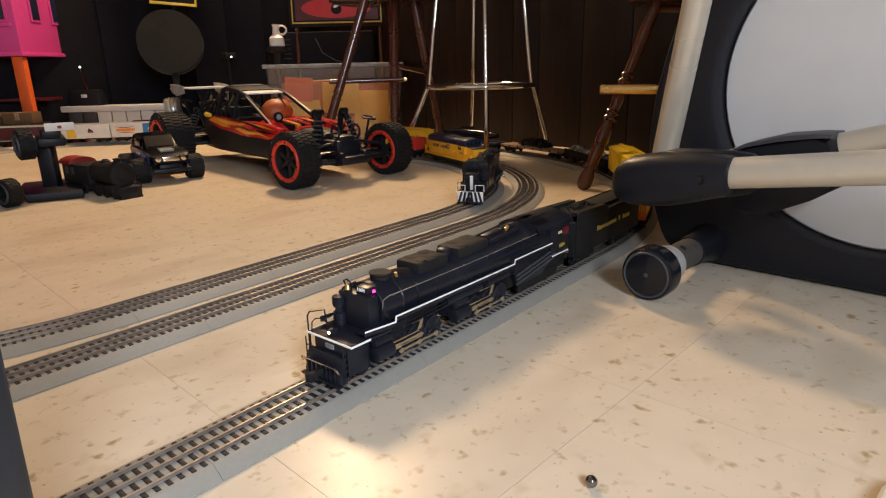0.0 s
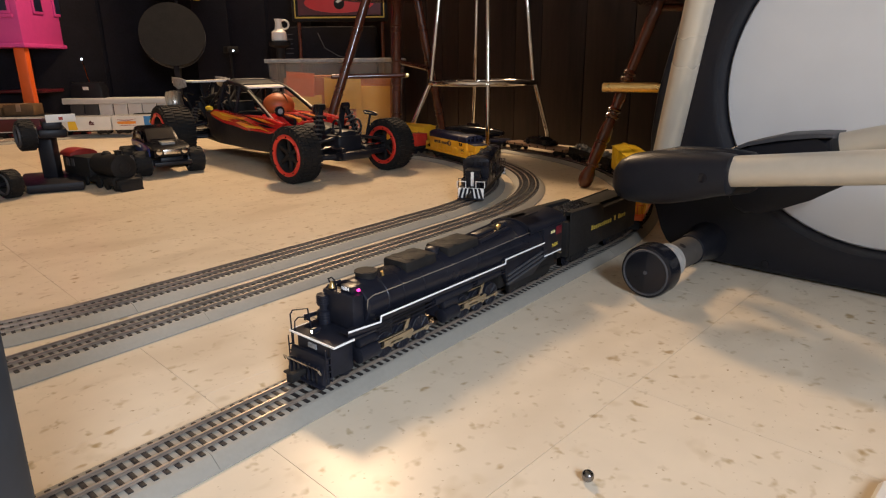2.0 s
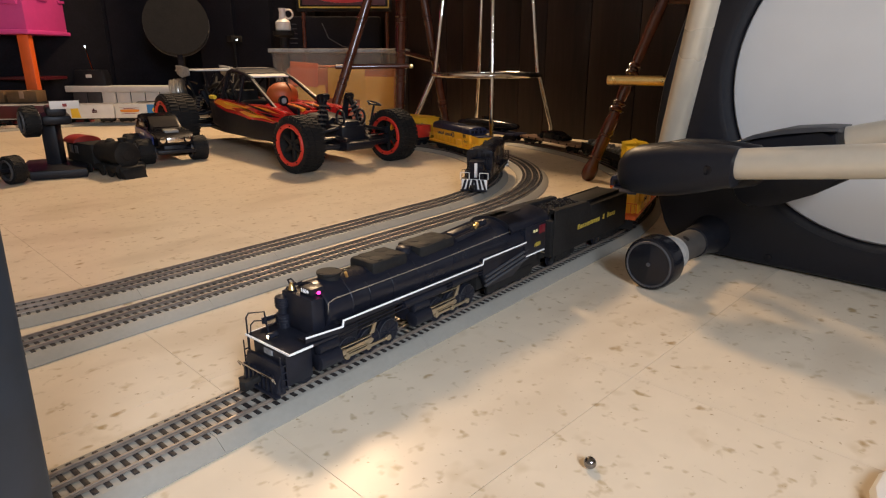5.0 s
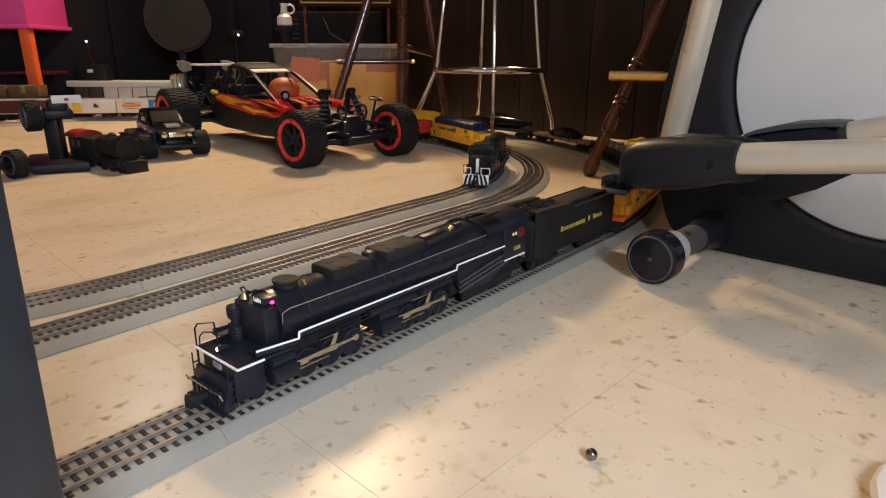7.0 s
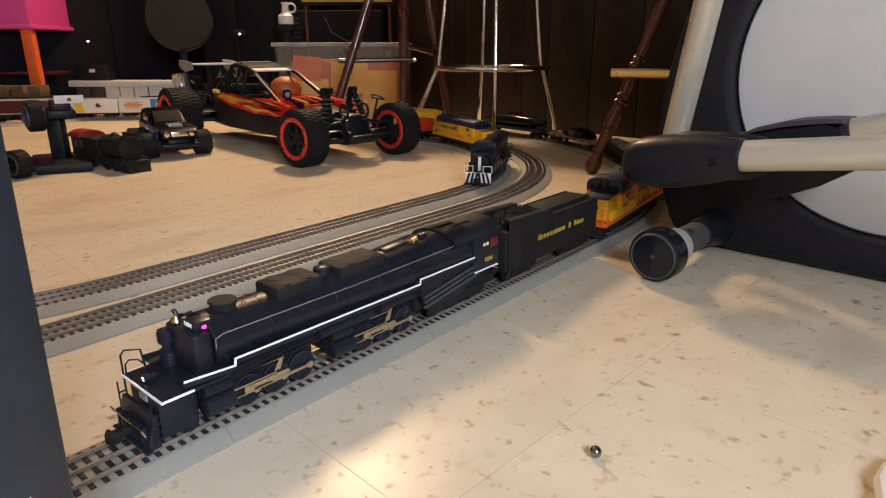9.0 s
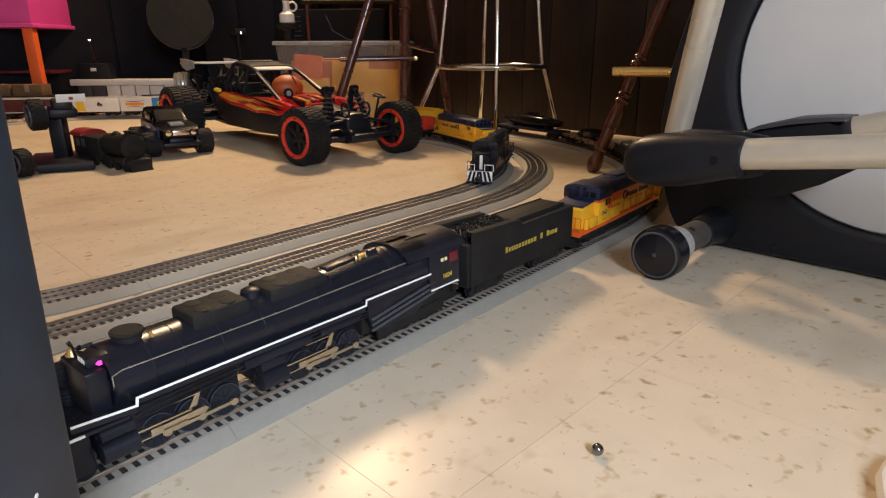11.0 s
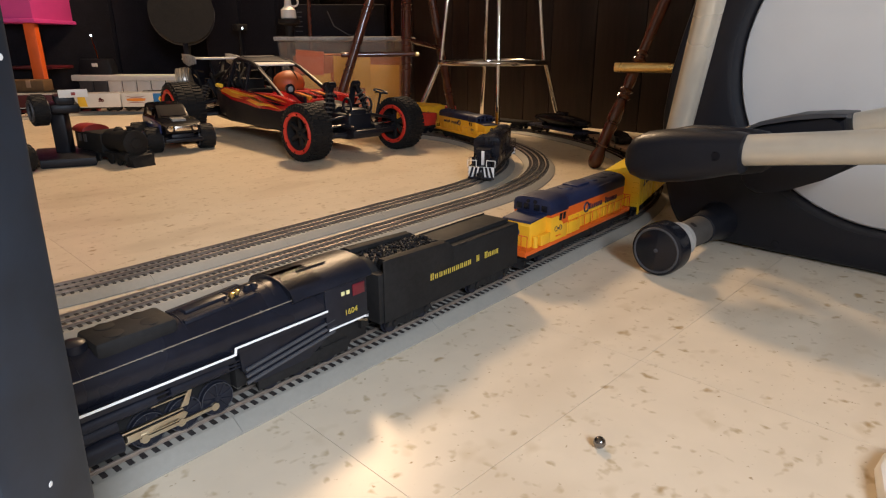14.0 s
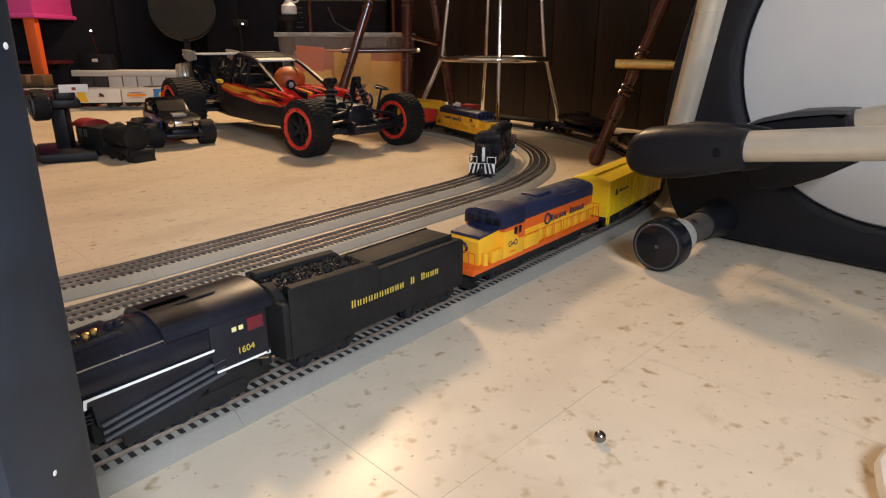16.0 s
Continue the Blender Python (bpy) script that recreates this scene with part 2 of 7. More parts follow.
def loft(bm, sections, caps=True):
    """Rings of equal length joined in order."""
    rows = [[bm.verts.new(p) for p in s] for s in sections]
    n = len(rows[0])
    for q, w in zip(rows, rows[1:]):
        for k in range(n):
            bm.faces.new((q[k], q[(k + 1) % n], w[(k + 1) % n], w[k]))
    if caps:
        bm.faces.new(rows[0][::-1])
        bm.faces.new(rows[-1])
    return bm


def lettering(text, size, mat, m, parent, name="lettering", extrude=0.0003):
    c = bpy.data.curves.new(name, "FONT")
    c.body, c.size, c.extrude, c.align_x, c.align_y = text, size, extrude, "CENTER", "CENTER"
    tmp = new("tmp", c)
    me = bpy.data.meshes.new_from_object(tmp)
    bpy.data.objects.remove(tmp)
    ob = new(name, me)
    me.materials.clear()
    me.materials.append(mat)
    ob.parent = parent
    ob.matrix_basis = m
    return ob


# ---------------- the layout of the tracks ----------------
LAY = pose(0, 0, 0, 0, 0, 4.0)
FRONT, MIDDLE, INNER = (0.95, 0.458, 1.0), (0.98, 0.744, 0.75), (0.98, 0.850, 0.644)


def along(line, s):
    """Place and heading on a line: straight, a quarter turn, straight away, a quarter turn, straight back."""
    u0, v0, r = line
    q = r * math.pi / 2
    far = 3.24 + (v0 - 0.85) * -0.6
    leg = far - r - (v0 + r)
    if s < u0:
        u, v, a = s, v0, 0.0
    elif s < u0 + q:
        a = (s - u0) / r
        u, v = u0 + r * math.sin(a), v0 + r * (1 - math.cos(a))
    elif s < u0 + q + leg:
        u, v, a = u0 + r, v0 + r + s - u0 - q, math.pi / 2
    elif s < u0 + 2 * q + leg:
        a = math.pi / 2 + (s - u0 - q - leg) / r
        u, v = u0 + r * math.sin(a), far - r - r * math.cos(a)
    else:
        u, v, a = u0 - (s - u0 - 2 * q - leg), far, math.pi
    p = LAY @ Vector((u, v, 0))
    return p, a + radians(4.0)


# ---------------- the room ----------------
def room():
    def slab(name, lo, hi, mat, label):
        return tagged(part(name, box(B(), lo, hi), mat, None, "", False), label, name.split("_")[0], "", "structure")
    slab("wall_west", (-2.6, -2.6, -0.02), (-2.5, 4.4, 2.4), M["plaster"], "plain painted plaster wall behind the camera")
    slab("wall_south", (-2.5, -2.6, -0.02), (2.6, -2.5, 2.4), M["plaster"], "plain painted plaster wall behind the camera")
    slab("ceiling", (-2.6, -2.6, 2.4), (2.6, 4.4, 2.5), M["plaster"], "plain white plaster ceiling over the room")
    for name, lo, hi, axis in (("wall_east", (2.15, -2.5, -0.02), (2.28, 4.4, 2.4), 1), ("wall_north", (-2.5, 4.22, -0.02), (2.14, 4.4, 2.4), 0)):
        w = slab(name, lo, hi, M["panel"], "dark-stained wood panelling with vertical grooves")
        # planks of uneven width with grooves between them
        a, k = lo[axis], 0
        rnd = random.Random(5)
        widths = (0.10, 0.16, 0.07, 0.13, 0.20)
        me = {}
        for wd in widths:
            b = B()
            box(b, (0, 0, 0), (wd - 0.003, 0.012, 2.42), 0.0025)
            me[wd] = mesh_of(b, "plank", M["panel"])
        while a < hi[axis] - 0.2:
            wd = rnd.choice(widths)
            o = new("plank", me[wd])
            o.parent = w
            o.matrix_basis = pose(a, 4.208, -0.02) if axis == 0 else pose(2.15, a, -0.02, 0, 0, 90)
            a += wd
    # tiles
    fl = slab("floor", (-2.6, -2.8, -0.03), (2.36, 4.52, -0.004), M["under"], "cream vinyl tile floor with tan flecks")
    b = B()
    box(b, (0.00022, 0.00022, -0.004), (0.30458, 0.30458, 0.0), 0.0001)
    me = mesh_of(b, "floor_tile", M["floor"], False)
    rest = B()
    for i in range(-9, 7):
        for j in range(-10, 14):
            if -4 < i and -3 < j:
                o = new("floor_tile", me)
                o.parent = fl
                o.location = (TX + 0.3048 * i, TY + 0.3048 * j, 0)
            else:
                box(rest, (0.0002, 0.0002, -0.004), (0.3046, 0.3046, 0.0), 0, pose(TX + 0.3048 * i, TY + 0.3048 * j, 0))
    tagged(part("floor_tile_rest", rest, M["floor"], fl, "", False), kind="stuff")


TX, TY = 0.2245, 0.2525


# ---------------- tracks ----------------
def track_section(line, s0, s1, label, group, single=False):
    """One moulded section: grey roadbed with sloped shoulders, black ties, three rails."""
    n = max(2, int((s1 - s0) / 0.03) + 1)
    st = [s0 + 0.0002 + (s1 - s0 - 0.0004) * i / (n - 1) for i in range(n)]
    p0, a0 = along(line, s0)
    root = thing("track_section", label, "toy track", pose(p0.x, p0.y, 0, 0, 0, math.degrees(a0)), group)
    inv = root.matrix_basis.inverted()

    def sweep(outline):
        rows = []
        for s in st:
            p, a = along(line, s)
            side = Vector((-math.sin(a), math.cos(a), 0))
            rows.append([inv @ (p + side * y + Vector((0, 0, z))) for y, z in outline])
        return loft(B(), rows)
    part("roadbed", sweep([(-0.042, 0.0004), (-0.042, 0.002), (-0.030, 0.0105), (-0.0285, 0.011), (0.0285, 0.011), (0.030, 0.0105), (0.042, 0.002), (0.042, 0.0004)]), M["roadbed"], root, "grey moulded roadbed")
    for y in (-0.0178, 0.0, 0.0178):
        part("rail", sweep([(y - 0.0016, 0.0118), (y - 0.0016, 0.0124), (y - 0.0006, 0.0128), (y - 0.0011, 0.0146), (y - 0.0008, 0.0150), (y + 0.0008, 0.0150), (y + 0.0011, 0.0146), (y + 0.0006, 0.0128), (y + 0.0016, 0.0124), (y + 0.0016, 0.0118)]), M["rail"], root, "tinned steel rail")
    k = int(round((s1 - s0) / 0.00965))
    pitch = (s1 - s0) / k
    if single:
        for i in range(k):
            p, a = along(line, s0 + pitch * (i + 0.5))
            o = new("tie", TIE)
            o.parent = root
            o.matrix_basis = inv @ pose(p.x, p.y, 0, 0, 0, math.degrees(a))
    else:
        b = B()
        for i in range(k):
            p, a = along(line, s0 + pitch * (i + 0.5))
            box(b, (-0.0021, -0.0265, 0.010), (0.0021, 0.0265, 0.0119), 0, inv @ pose(p.x, p.y, 0, 0, 0, math.degrees(a)))
        tagged(part("tie_bed", b, M["tie"], root, "black plastic tie bed", False), kind="stuff")


def tracks():
    global TIE
    b = B()
    box(b, (-0.0021, -0.0265, 0.010), (0.0021, 0.0265, 0.0119), 0.0004)
    TIE = mesh_of(b, "tie", M["tie"])
    lab = "straight grey plastic three-rail track section on floor"
    cur = "curved grey plastic three-rail track section on floor"
    for i in range(6):
        s = -0.30 + 0.254 * i
        if s < 0.93:
            track_section(FRONT, s, min(s + 0.254, 0.95), lab, "sections of the front track", s > -0.1)
    for i in range(11):
        track_section(FRONT, 0.95 + 0.3 * i, 0.95 + 0.3 * (i + 1), cur if i < 5 else lab, "sections of the front track")
    for i in range(6):
        s = 0.366 - 0.254 * 3 + 0.254 * i
        track_section(MIDDLE, s, min(s + 0.254, 0.98), lab, "sections of the middle track")
    for i in range(12):
        track_section(MIDDLE, 0.98 + 0.295 * i, 0.98 + 0.295 * (i + 1), cur if i < 4 else lab, "sections of the middle track")
    for i in range(3):
        track_section(INNER, 0.322 + 0.2193 * i, 0.322 + 0.2193 * (i + 1), lab, "sections of the inner track")
    for i in range(14):
        track_section(INNER, 0.98 + 0.26 * i, 0.98 + 0.26 * (i + 1), cur if i < 4 else lab, "sections of the inner track")
    # the inner line bends away at its near end
    root_line = (0.322, 0.850, 0.644)
    bend_section(root_line, cur)


def bend_section(line, label):
    """A section that curves away from the straight's near end."""
    global along
    u0, v0, r = line
    keep = along

    def bent(_, s):
        a = s / r
        p = LAY @ Vector((u0 - r * math.sin(a), v0 + r * (1 - math.cos(a)), 0))
        return p, math.pi - a + radians(4.0)
    along = bent
    for i in range(2):
        track_section(line, 0.26 * i, 0.26 * (i + 1), label, "sections of the inner track")
    along = keep


# ---------------- rolling stock ----------------
WHEELS = []   # (object, local place, radius)
RODS = []     # (object, crank radius, wheel radius)


def wheelset(parent, x, r, half=0.0165, spokes=False, name="wheel_pair", turning=True):
    b = B()
    for sgn in (-1, 1):
        prof = [(0, r * 0.3), (0.0002, r + 0.0012), (0.001, r + 0.0012), (0.0014, r), (0.005, r - 0.0003), (0.0054, r - 0.0016), (0.0048, r - 0.0022), (0.0046, 0.003), (0.0058, 0.0025), (0.006, 0.0)]
        lathe(b, (0, sgn * (half - 0.0014), 0), (0, sgn, 0), prof, 20)
        if spokes:
            for k in range(10):
                a = k * math.pi / 5
                tube(b, [(0.003 * math.cos(a), sgn * (half + 0.004), 0.003 * math.sin(a)), ((r - 0.001) * math.cos(a), sgn * (half + 0.004), (r - 0.001) * math.sin(a))], 0.0008, 5)
            box(b, (-0.003, sgn * (half + 0.0035) - 0.001, -r * 0.75), (0.003, sgn * (half + 0.0035) + 0.001, -r * 0.3))
    tube(b, [(0, -half, 0), (0, half, 0)], 0.0022, 8)
    o = part(name, b, M["black2"], parent)
    loc = (x, 0, 0.0150 + r)
    o.location = loc
    WHEELS.append((o, loc, r))
    if spokes:
        for sgn in (-1, 1):
            t = B()
            ring(t, (0, sgn * (half + 0.0042), 0), (0, 1, 0), r - 0.0002, 0.0003, 28, 6)
            part("tyre_ring", t, M["cone"], o, "dull steel tyre edge")
    return o


def bogie(parent, x, wheelbase=0.036, r=0.0095):
    b = B()
    for sgn in (-1, 1):
        y = sgn * 0.0235
        prism(b, [(-wheelbase * 0.72, 0.025), (-wheelbase * 0.66, 0.031), (-wheelbase * 0.3, 0.033), (-0.006, 0.036), (0.006, 0.036), (wheelbase * 0.3, 0.033), (wheelbase * 0.66, 0.031), (wheelbase * 0.72, 0.025),
                  (wheelbase * 0.3, 0.0235), (0.008, 0.021), (-0.008, 0.021), (-wheelbase * 0.3, 0.0235)], y - 0.0018, y + 0.0018, "xz", 0.0005)
        for q in (-0.5, 0.5):
            tube(b, [(q * wheelbase, y, 0.0268), (q * wheelbase, y + sgn * 0.004, 0.0268)], 0.0036, 10)
        for q in (-0.12, 0, 0.12):
            tube(b, [(q * wheelbase, y + sgn * 0.001, 0.024), (q * wheelbase, y + sgn * 0.001, 0.034)], 0.0016, 8)
    box(b, (-0.006, -0.024, 0.027), (0.006, 0.024, 0.036), 0.001)
    o = part("bogie", b, M["soot"], parent)
    o.location = (x, 0, 0)
    for q in (-0.5, 0.5):
        wheelset(parent, x + q * wheelbase, r)
    return o


def coupler(parent, x, sgn, z=0.029):
    b = B()
    box(b, (min(0, sgn * 0.012), -0.0028, z - 0.003), (max(0, sgn * 0.012), 0.0028, z + 0.003), 0.0006)
    prism(b, [(sgn * 0.010, -0.006), (sgn * 0.019, -0.006), (sgn * 0.021, 0.0), (sgn * 0.017, 0.0065), (sgn * 0.015, 0.004), (sgn * 0.016, 0.0), (sgn * 0.010, 0.001)], z - 0.0045, z + 0.0045, "xy", 0.0006)
    o = part("coupler", b, M["soot"], parent)
    o.location = (x, 0, 0)


def boiler_section(x, r, zc, wide=1.0, n=24):
    return [(x, r * wide * math.sin(2 * math.pi * k / n), zc + r * math.cos(2 * math.pi * k / n)) for k in range(n)]


def ramp(x, knots):
    """Straight lines between the knots (x, value)."""
    if x <= knots[0][0]:
        return knots[0][1]
    for (xa, va), (xb, vb) in zip(knots, knots[1:]):
        if x <= xb:
            return va + (vb - va) * (x - xa) / (xb - xa)
    return knots[-1][1]


def fit_to_view(e):
    """Shifts the front end back and lowers the boiler top to fit the camera's view."""
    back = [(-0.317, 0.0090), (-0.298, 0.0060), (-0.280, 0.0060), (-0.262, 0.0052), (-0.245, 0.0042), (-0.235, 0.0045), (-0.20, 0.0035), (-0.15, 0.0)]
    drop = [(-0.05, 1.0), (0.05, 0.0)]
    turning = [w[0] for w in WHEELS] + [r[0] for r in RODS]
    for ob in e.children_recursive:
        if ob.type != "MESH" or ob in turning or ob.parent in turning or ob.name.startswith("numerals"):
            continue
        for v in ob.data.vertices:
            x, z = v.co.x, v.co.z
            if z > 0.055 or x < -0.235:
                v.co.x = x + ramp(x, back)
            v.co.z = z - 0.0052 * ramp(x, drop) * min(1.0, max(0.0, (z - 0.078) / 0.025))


def steam_engine():
    e = thing("steam_locomotive", "black articulated toy steam locomotive with white running-board stripes", "toy train")
    # boiler, with the smokebox in front and the firebox widening behind
    b = B()
    loft(b, [boiler_section(x, r, z, w) for x, r, z, w in ((-0.245, 0.0215, 0.0815, 1), (-0.2445, 0.027, 0.0815, 1), (-0.243, 0.0285, 0.0815, 1), (-0.215, 0.0285, 0.0815, 1), (-0.214, 0.0293, 0.0815, 1), (-0.212, 0.0285, 0.0815, 1),
                                                         (-0.10, 0.0292, 0.081, 1.02), (-0.03, 0.0300, 0.0805, 1.05), (0.03, 0.0305, 0.0805, 1.08), (0.095, 0.0305, 0.0805, 1.08))])
    part("boiler", b, M["black"], e)
    for x in (-0.19, -0.155, -0.115, -0.075, -0.035, 0.005, 0.045):
        r = 0.0292 + (x + 0.19) * 0.007
        b = B()
        ring(b, (x, 0, 0.081), (1, 0, 0), r - 0.0002, 0.0003, 32, 6)
        part("boiler_band", b, M["black2"], e)
    # smokebox door with hinges and pumps on the front
    b = B()
    lathe(b, (-0.245, 0, 0.0795), (-1, 0, 0), [(0, 0.0205), (0.0015, 0.0205), (0.004, 0.017), (0.006, 0.009), (0.0065, 0.0)], 28)
    part("smokebox_front", b, M["black2"], e)
    sgn, x = 1, -0.2635
    b = B()
    lathe(b, (x, sgn * 0.0205, 0.058), (0, 0, 1), [(0, 0.0055), (0.001, 0.0072), (0.015, 0.0072), (0.016, 0.0045), (0.021, 0.0045), (0.022, 0.0068), (0.036, 0.0068), (0.037, 0.004), (0.039, 0.0)], 14)
    tube(b, [(x, sgn * 0.0205, 0.094), (x + 0.008, sgn * 0.020, 0.103), (x + 0.025, sgn * 0.020, 0.104)], 0.0016, 8)
    pump = part("air_pump", b, M["black2"], e)
    for z in (0.064, 0.067, 0.070, 0.083, 0.086, 0.089, 0.092):
        b = B()
        ring(b, (x, sgn * 0.0205, z), (0, 0, 1), 0.0072, 0.0005, 16, 5)
        part("cooling_fin", b, M["black2"], pump)
    b = B()
    box(b, (-0.262, -0.0235, 0.0600), (-0.2455, 0.0235, 0.1015), 0.003)
    part("pump_shield", b, M["black2"], e)
    b = B()
    box(b, (-0.2560, -0.0160, 0.1010), (-0.240, 0.0010, 0.1090), 0.001)
    nb = part("number_box", b, M["black2"], e)
    lettering("1604", 0.0060, M["white"], Matrix.Translation((-0.2519, -0.0075, 0.1012)) @ pose(0, 0, 0, 90, 0, -90), nb, "numerals")
    for sgn in (-1, 1):
        b = B()
        lathe(b, (-0.247, sgn * 0.0185, 0.105), (-1, 0, 0), [(0, 0.0016), (0.002, 0.0017), (0.003, 0.001), (0.0042, 0)], 10)
        if sgn < 0:
            part("marker_light", b, M["led"], e, "glowing pink marker light")
        else:
            part("marker_lamp", b, M["gloss"], e, "dark marker lamp")
    # the bell with its yoke
    b = B()
    lathe(b, (-0.2555, 0.0140, 0.1095), (0, 0, -1), [(0, 0.0008), (0.001, 0.002), (0.004, 0.0026), (0.0068, 0.0044), (0.0072, 0.0038)], 14)
    part("bell", b, M["brass"], e, "brass bell")
    b = B()
    tube(b, [(-0.2545, 0.0088, 0.099), (-0.2555, 0.009, 0.111), (-0.2555, 0.0140, 0.1135), (-0.2555, 0.0195, 0.111), (-0.2495, 0.0205, 0.098)], 0.0009, 6)
    part("bell_yoke", b, M["black2"], e)
    # stack
    b = B()
    lathe(b, (-0.220, 0, 0.1045), (0, 0, 1), [(0, 0.0130), (0.002, 0.0112), (0.0075, 0.0112), (0.0085, 0.0124), (0.0105, 0.0124), (0.0108, 0.0105), (0.004, 0.009), (0.0035, 0)], 26)
    part("chimney", b, M["soot"], e)
    b = B()
    tube(b, [(-0.206, -0.0115, 0.108), (-0.208, -0.0118, 0.1135)], 0.0016, 8)
    part("valve", b, M["brass"], e)
    # sand boxes with oval lids, and the dome between them
    for x0, x1 in ((-0.175, -0.121), (-0.101, -0.040)):
        b = B()
        box(b, (x0, -0.0185, 0.100), (x1, 0.0185, 0.1158), 0.004)
        sb = part("sand_box", b, M["soot"], e)
        for i in range(2):
            for sgn in (-1, 1):
                b = B()
                lathe(b, (x0 + (x1 - x0) * (0.28 + 0.44 * i), sgn * 0.0085, 0.1152), (0, 0, 1), [(0, 0.0072), (0.0009, 0.0072), (0.0011, 0.0064), (0.0012, 0)], 18)
                part("lid", b, M["soot"], sb)
    b = B()
    lathe(b, (-0.109, 0, 0.104), (0, 0, 1), [(0, 0.010), (0.008, 0.0088), (0.0105, 0.0085), (0.012, 0.0065), (0.0125, 0)], 22)
    part("steam_dome", b, M["black2"], e)
    b = B()
    box(b, (-0.028, -0.006, 0.108), (0.010, 0.006, 0.1125), 0.002)
    part("top_box", b, M["black2"], e)
    for y in (-0.014, 0.014):
        b = B()
        tube(b, [(-0.034, y, 0.1065), (0.03, y, 0.1075), (0.034, y, 0.104)], 0.003, 8)
        part("top_pipe", b, M["black2"], e)
    b = B()
    for x, y in ((0.012, -0.009), (0.018, -0.007)):
        lathe(b, (x, y, 0.108), (0, 0, 1), [(0, 0.0014), (0.003, 0.0014), (0.0032, 0.0026), (0.0062, 0.0026), (0.0068, 0.001), (0.007, 0)], 10)
    part("whistle", b, M["brass"], e, "brass whistles")
    b = B()
    for x in (0.030, 0.036):
        lathe(b, (x, -0.004, 0.108), (0, 0, 1), [(0, 0.004), (0.003, 0.004), (0.0036, 0.003), (0.006, 0.003), (0.0066, 0)], 10)
    part("safety_valve", b, M["black2"], e)
    # handrails along the boiler
    for sgn in (-1, 1):
        b = B()
        y = sgn * 0.0285
        tube(b, [(-0.244, y * 0.9, 0.078), (-0.245, y * 0.98, 0.094), (-0.238, y, 0.0975), (-0.1, y * 1.02, 0.0975), (0.088, y * 1.06, 0.0975)], 0.0006, 6)
        for x in range(8):
            tube(b, [(-0.232 + 0.043 * x, y * 0.9, 0.0965), (-0.232 + 0.043 * x, y * 1.03, 0.0975)], 0.0007, 5)
        part("handrail", b, M["drum"], e, "thin steel handrail")
    # running boards: black skirt with a white edge that steps up twice
    steps = [(-0.280, 0.0695), (-0.2355, 0.0660), (-0.2345, 0.0720), (-0.0060, 0.0706), (-0.0050, 0.0760), (0.092, 0.0765)]
    for sgn in (-1, 1):
        y = sgn * 0.0335
        b = B()
        low = [(x, z - 0.0062) for x, z in steps][::-1]
        prism(b, steps + low, y - 0.0008, y + 0.0008, "xz")
        for (xa, za), (xb, zb) in zip(steps, steps[1:]):
            if xb - xa > 0.005:
                box(b, (xa, min(y, sgn * 0.022), min(za, zb) - 0.0012), (xb, max(y, sgn * 0.022), min(za, zb) - 0.0002))
        part("running_board", b, M["black2"], e)
        b = B()
        low = [(-0.280, 0.0676), (-0.2337, 0.0641), (-0.2327, 0.0701), (-0.0042, 0.0687), (-0.0032, 0.0741), (0.092, 0.0746)][::-1]
        prism(b, steps + low, y + sgn * 0.0007, y + sgn * 0.0013, "xz")
        part("stripe", b, M["white"], e, "white painted edge stripe")
        # air tanks and pipes hung under the board
        b = B()
        lathe(b, (-0.14, sgn * 0.0255, 0.0565), (1, 0, 0), [(0, 0), (0.001, 0.0055), (0.07, 0.0055), (0.071, 0)], 14)
        lathe(b, (-0.06, sgn * 0.0255, 0.0575), (1, 0, 0), [(0, 0), (0.001, 0.0055), (0.05, 0.0055), (0.051, 0)], 14)
        for k in range(3):
            tube(b, [(-0.23, sgn * (0.026 + 0.002 * k), 0.058 - 0.003 * k), (-0.05, sgn * (0.026 + 0.002 * k), 0.062 - 0.003 * k), (0.0, sgn * 0.03, 0.061 - 0.003 * k)], 0.0009, 6)
        part("air_tank", b, M["black2"], e)
    # front deck with railing, ladder, headlamp and pilot
    b = B()
    box(b, (-0.298, -0.0335, 0.0565), (-0.240, 0.0335, 0.0595), 0.0006)
    part("front_deck", b, M["black2"], e)
    b = B()
    box(b, (-0.2992, -0.0342, 0.0576), (-0.2978, 0.0342, 0.0594))
    for sgn in (-1, 1):
        box(b, (-0.2985, sgn * 0.0341 - 0.0006, 0.0576), (-0.272, sgn * 0.0341 + 0.0006, 0.0594))
    part("deck_stripe", b, M["white"], e, "white painted deck edge")
    b = B()
    box(b, (-0.297, -0.025, 0.022), (-0.266, 0.025, 0.0566), 0.002)
    box(b, (-0.262, -0.020, 0.030), (-0.20, 0.020, 0.060), 0.002)
    part("pilot_block", b, M["black2"], e)
    b = B()
    prism(b, [(-0.304, 0.046), (-0.3115, 0.024), (-0.3115, 0.0185), (-0.300, 0.0185), (-0.300, 0.046)], -0.027, 0.027, "xz", 0.001)
    box(b, (-0.3165, -0.030, 0.0185), (-0.3095, 0.030, 0.0205), 0.0006)
    for k in range(7):
        box(b, (-0.3135, -0.022 + 0.007 * k, 0.021), (-0.3095, -0.0195 + 0.007 * k, 0.038))
    part("pilot", b, M["black2"], e)
    b = B()
    tube(b, [(-0.3135, -0.0275, 0.0335), (-0.316, -0.0275, 0.0385), (-0.316, 0.0275, 0.0385), (-0.3135, 0.0275, 0.0335)], 0.0008, 6)
    for y in (-0.024, -0.009, 0.009, 0.024):
        tube(b, [(-0.312, y, 0.0325), (-0.316, y, 0.0385)], 0.0006, 5)
    part("front_rail", b, M["steel"], e, "steel hand rail across the pilot")
    b = B()
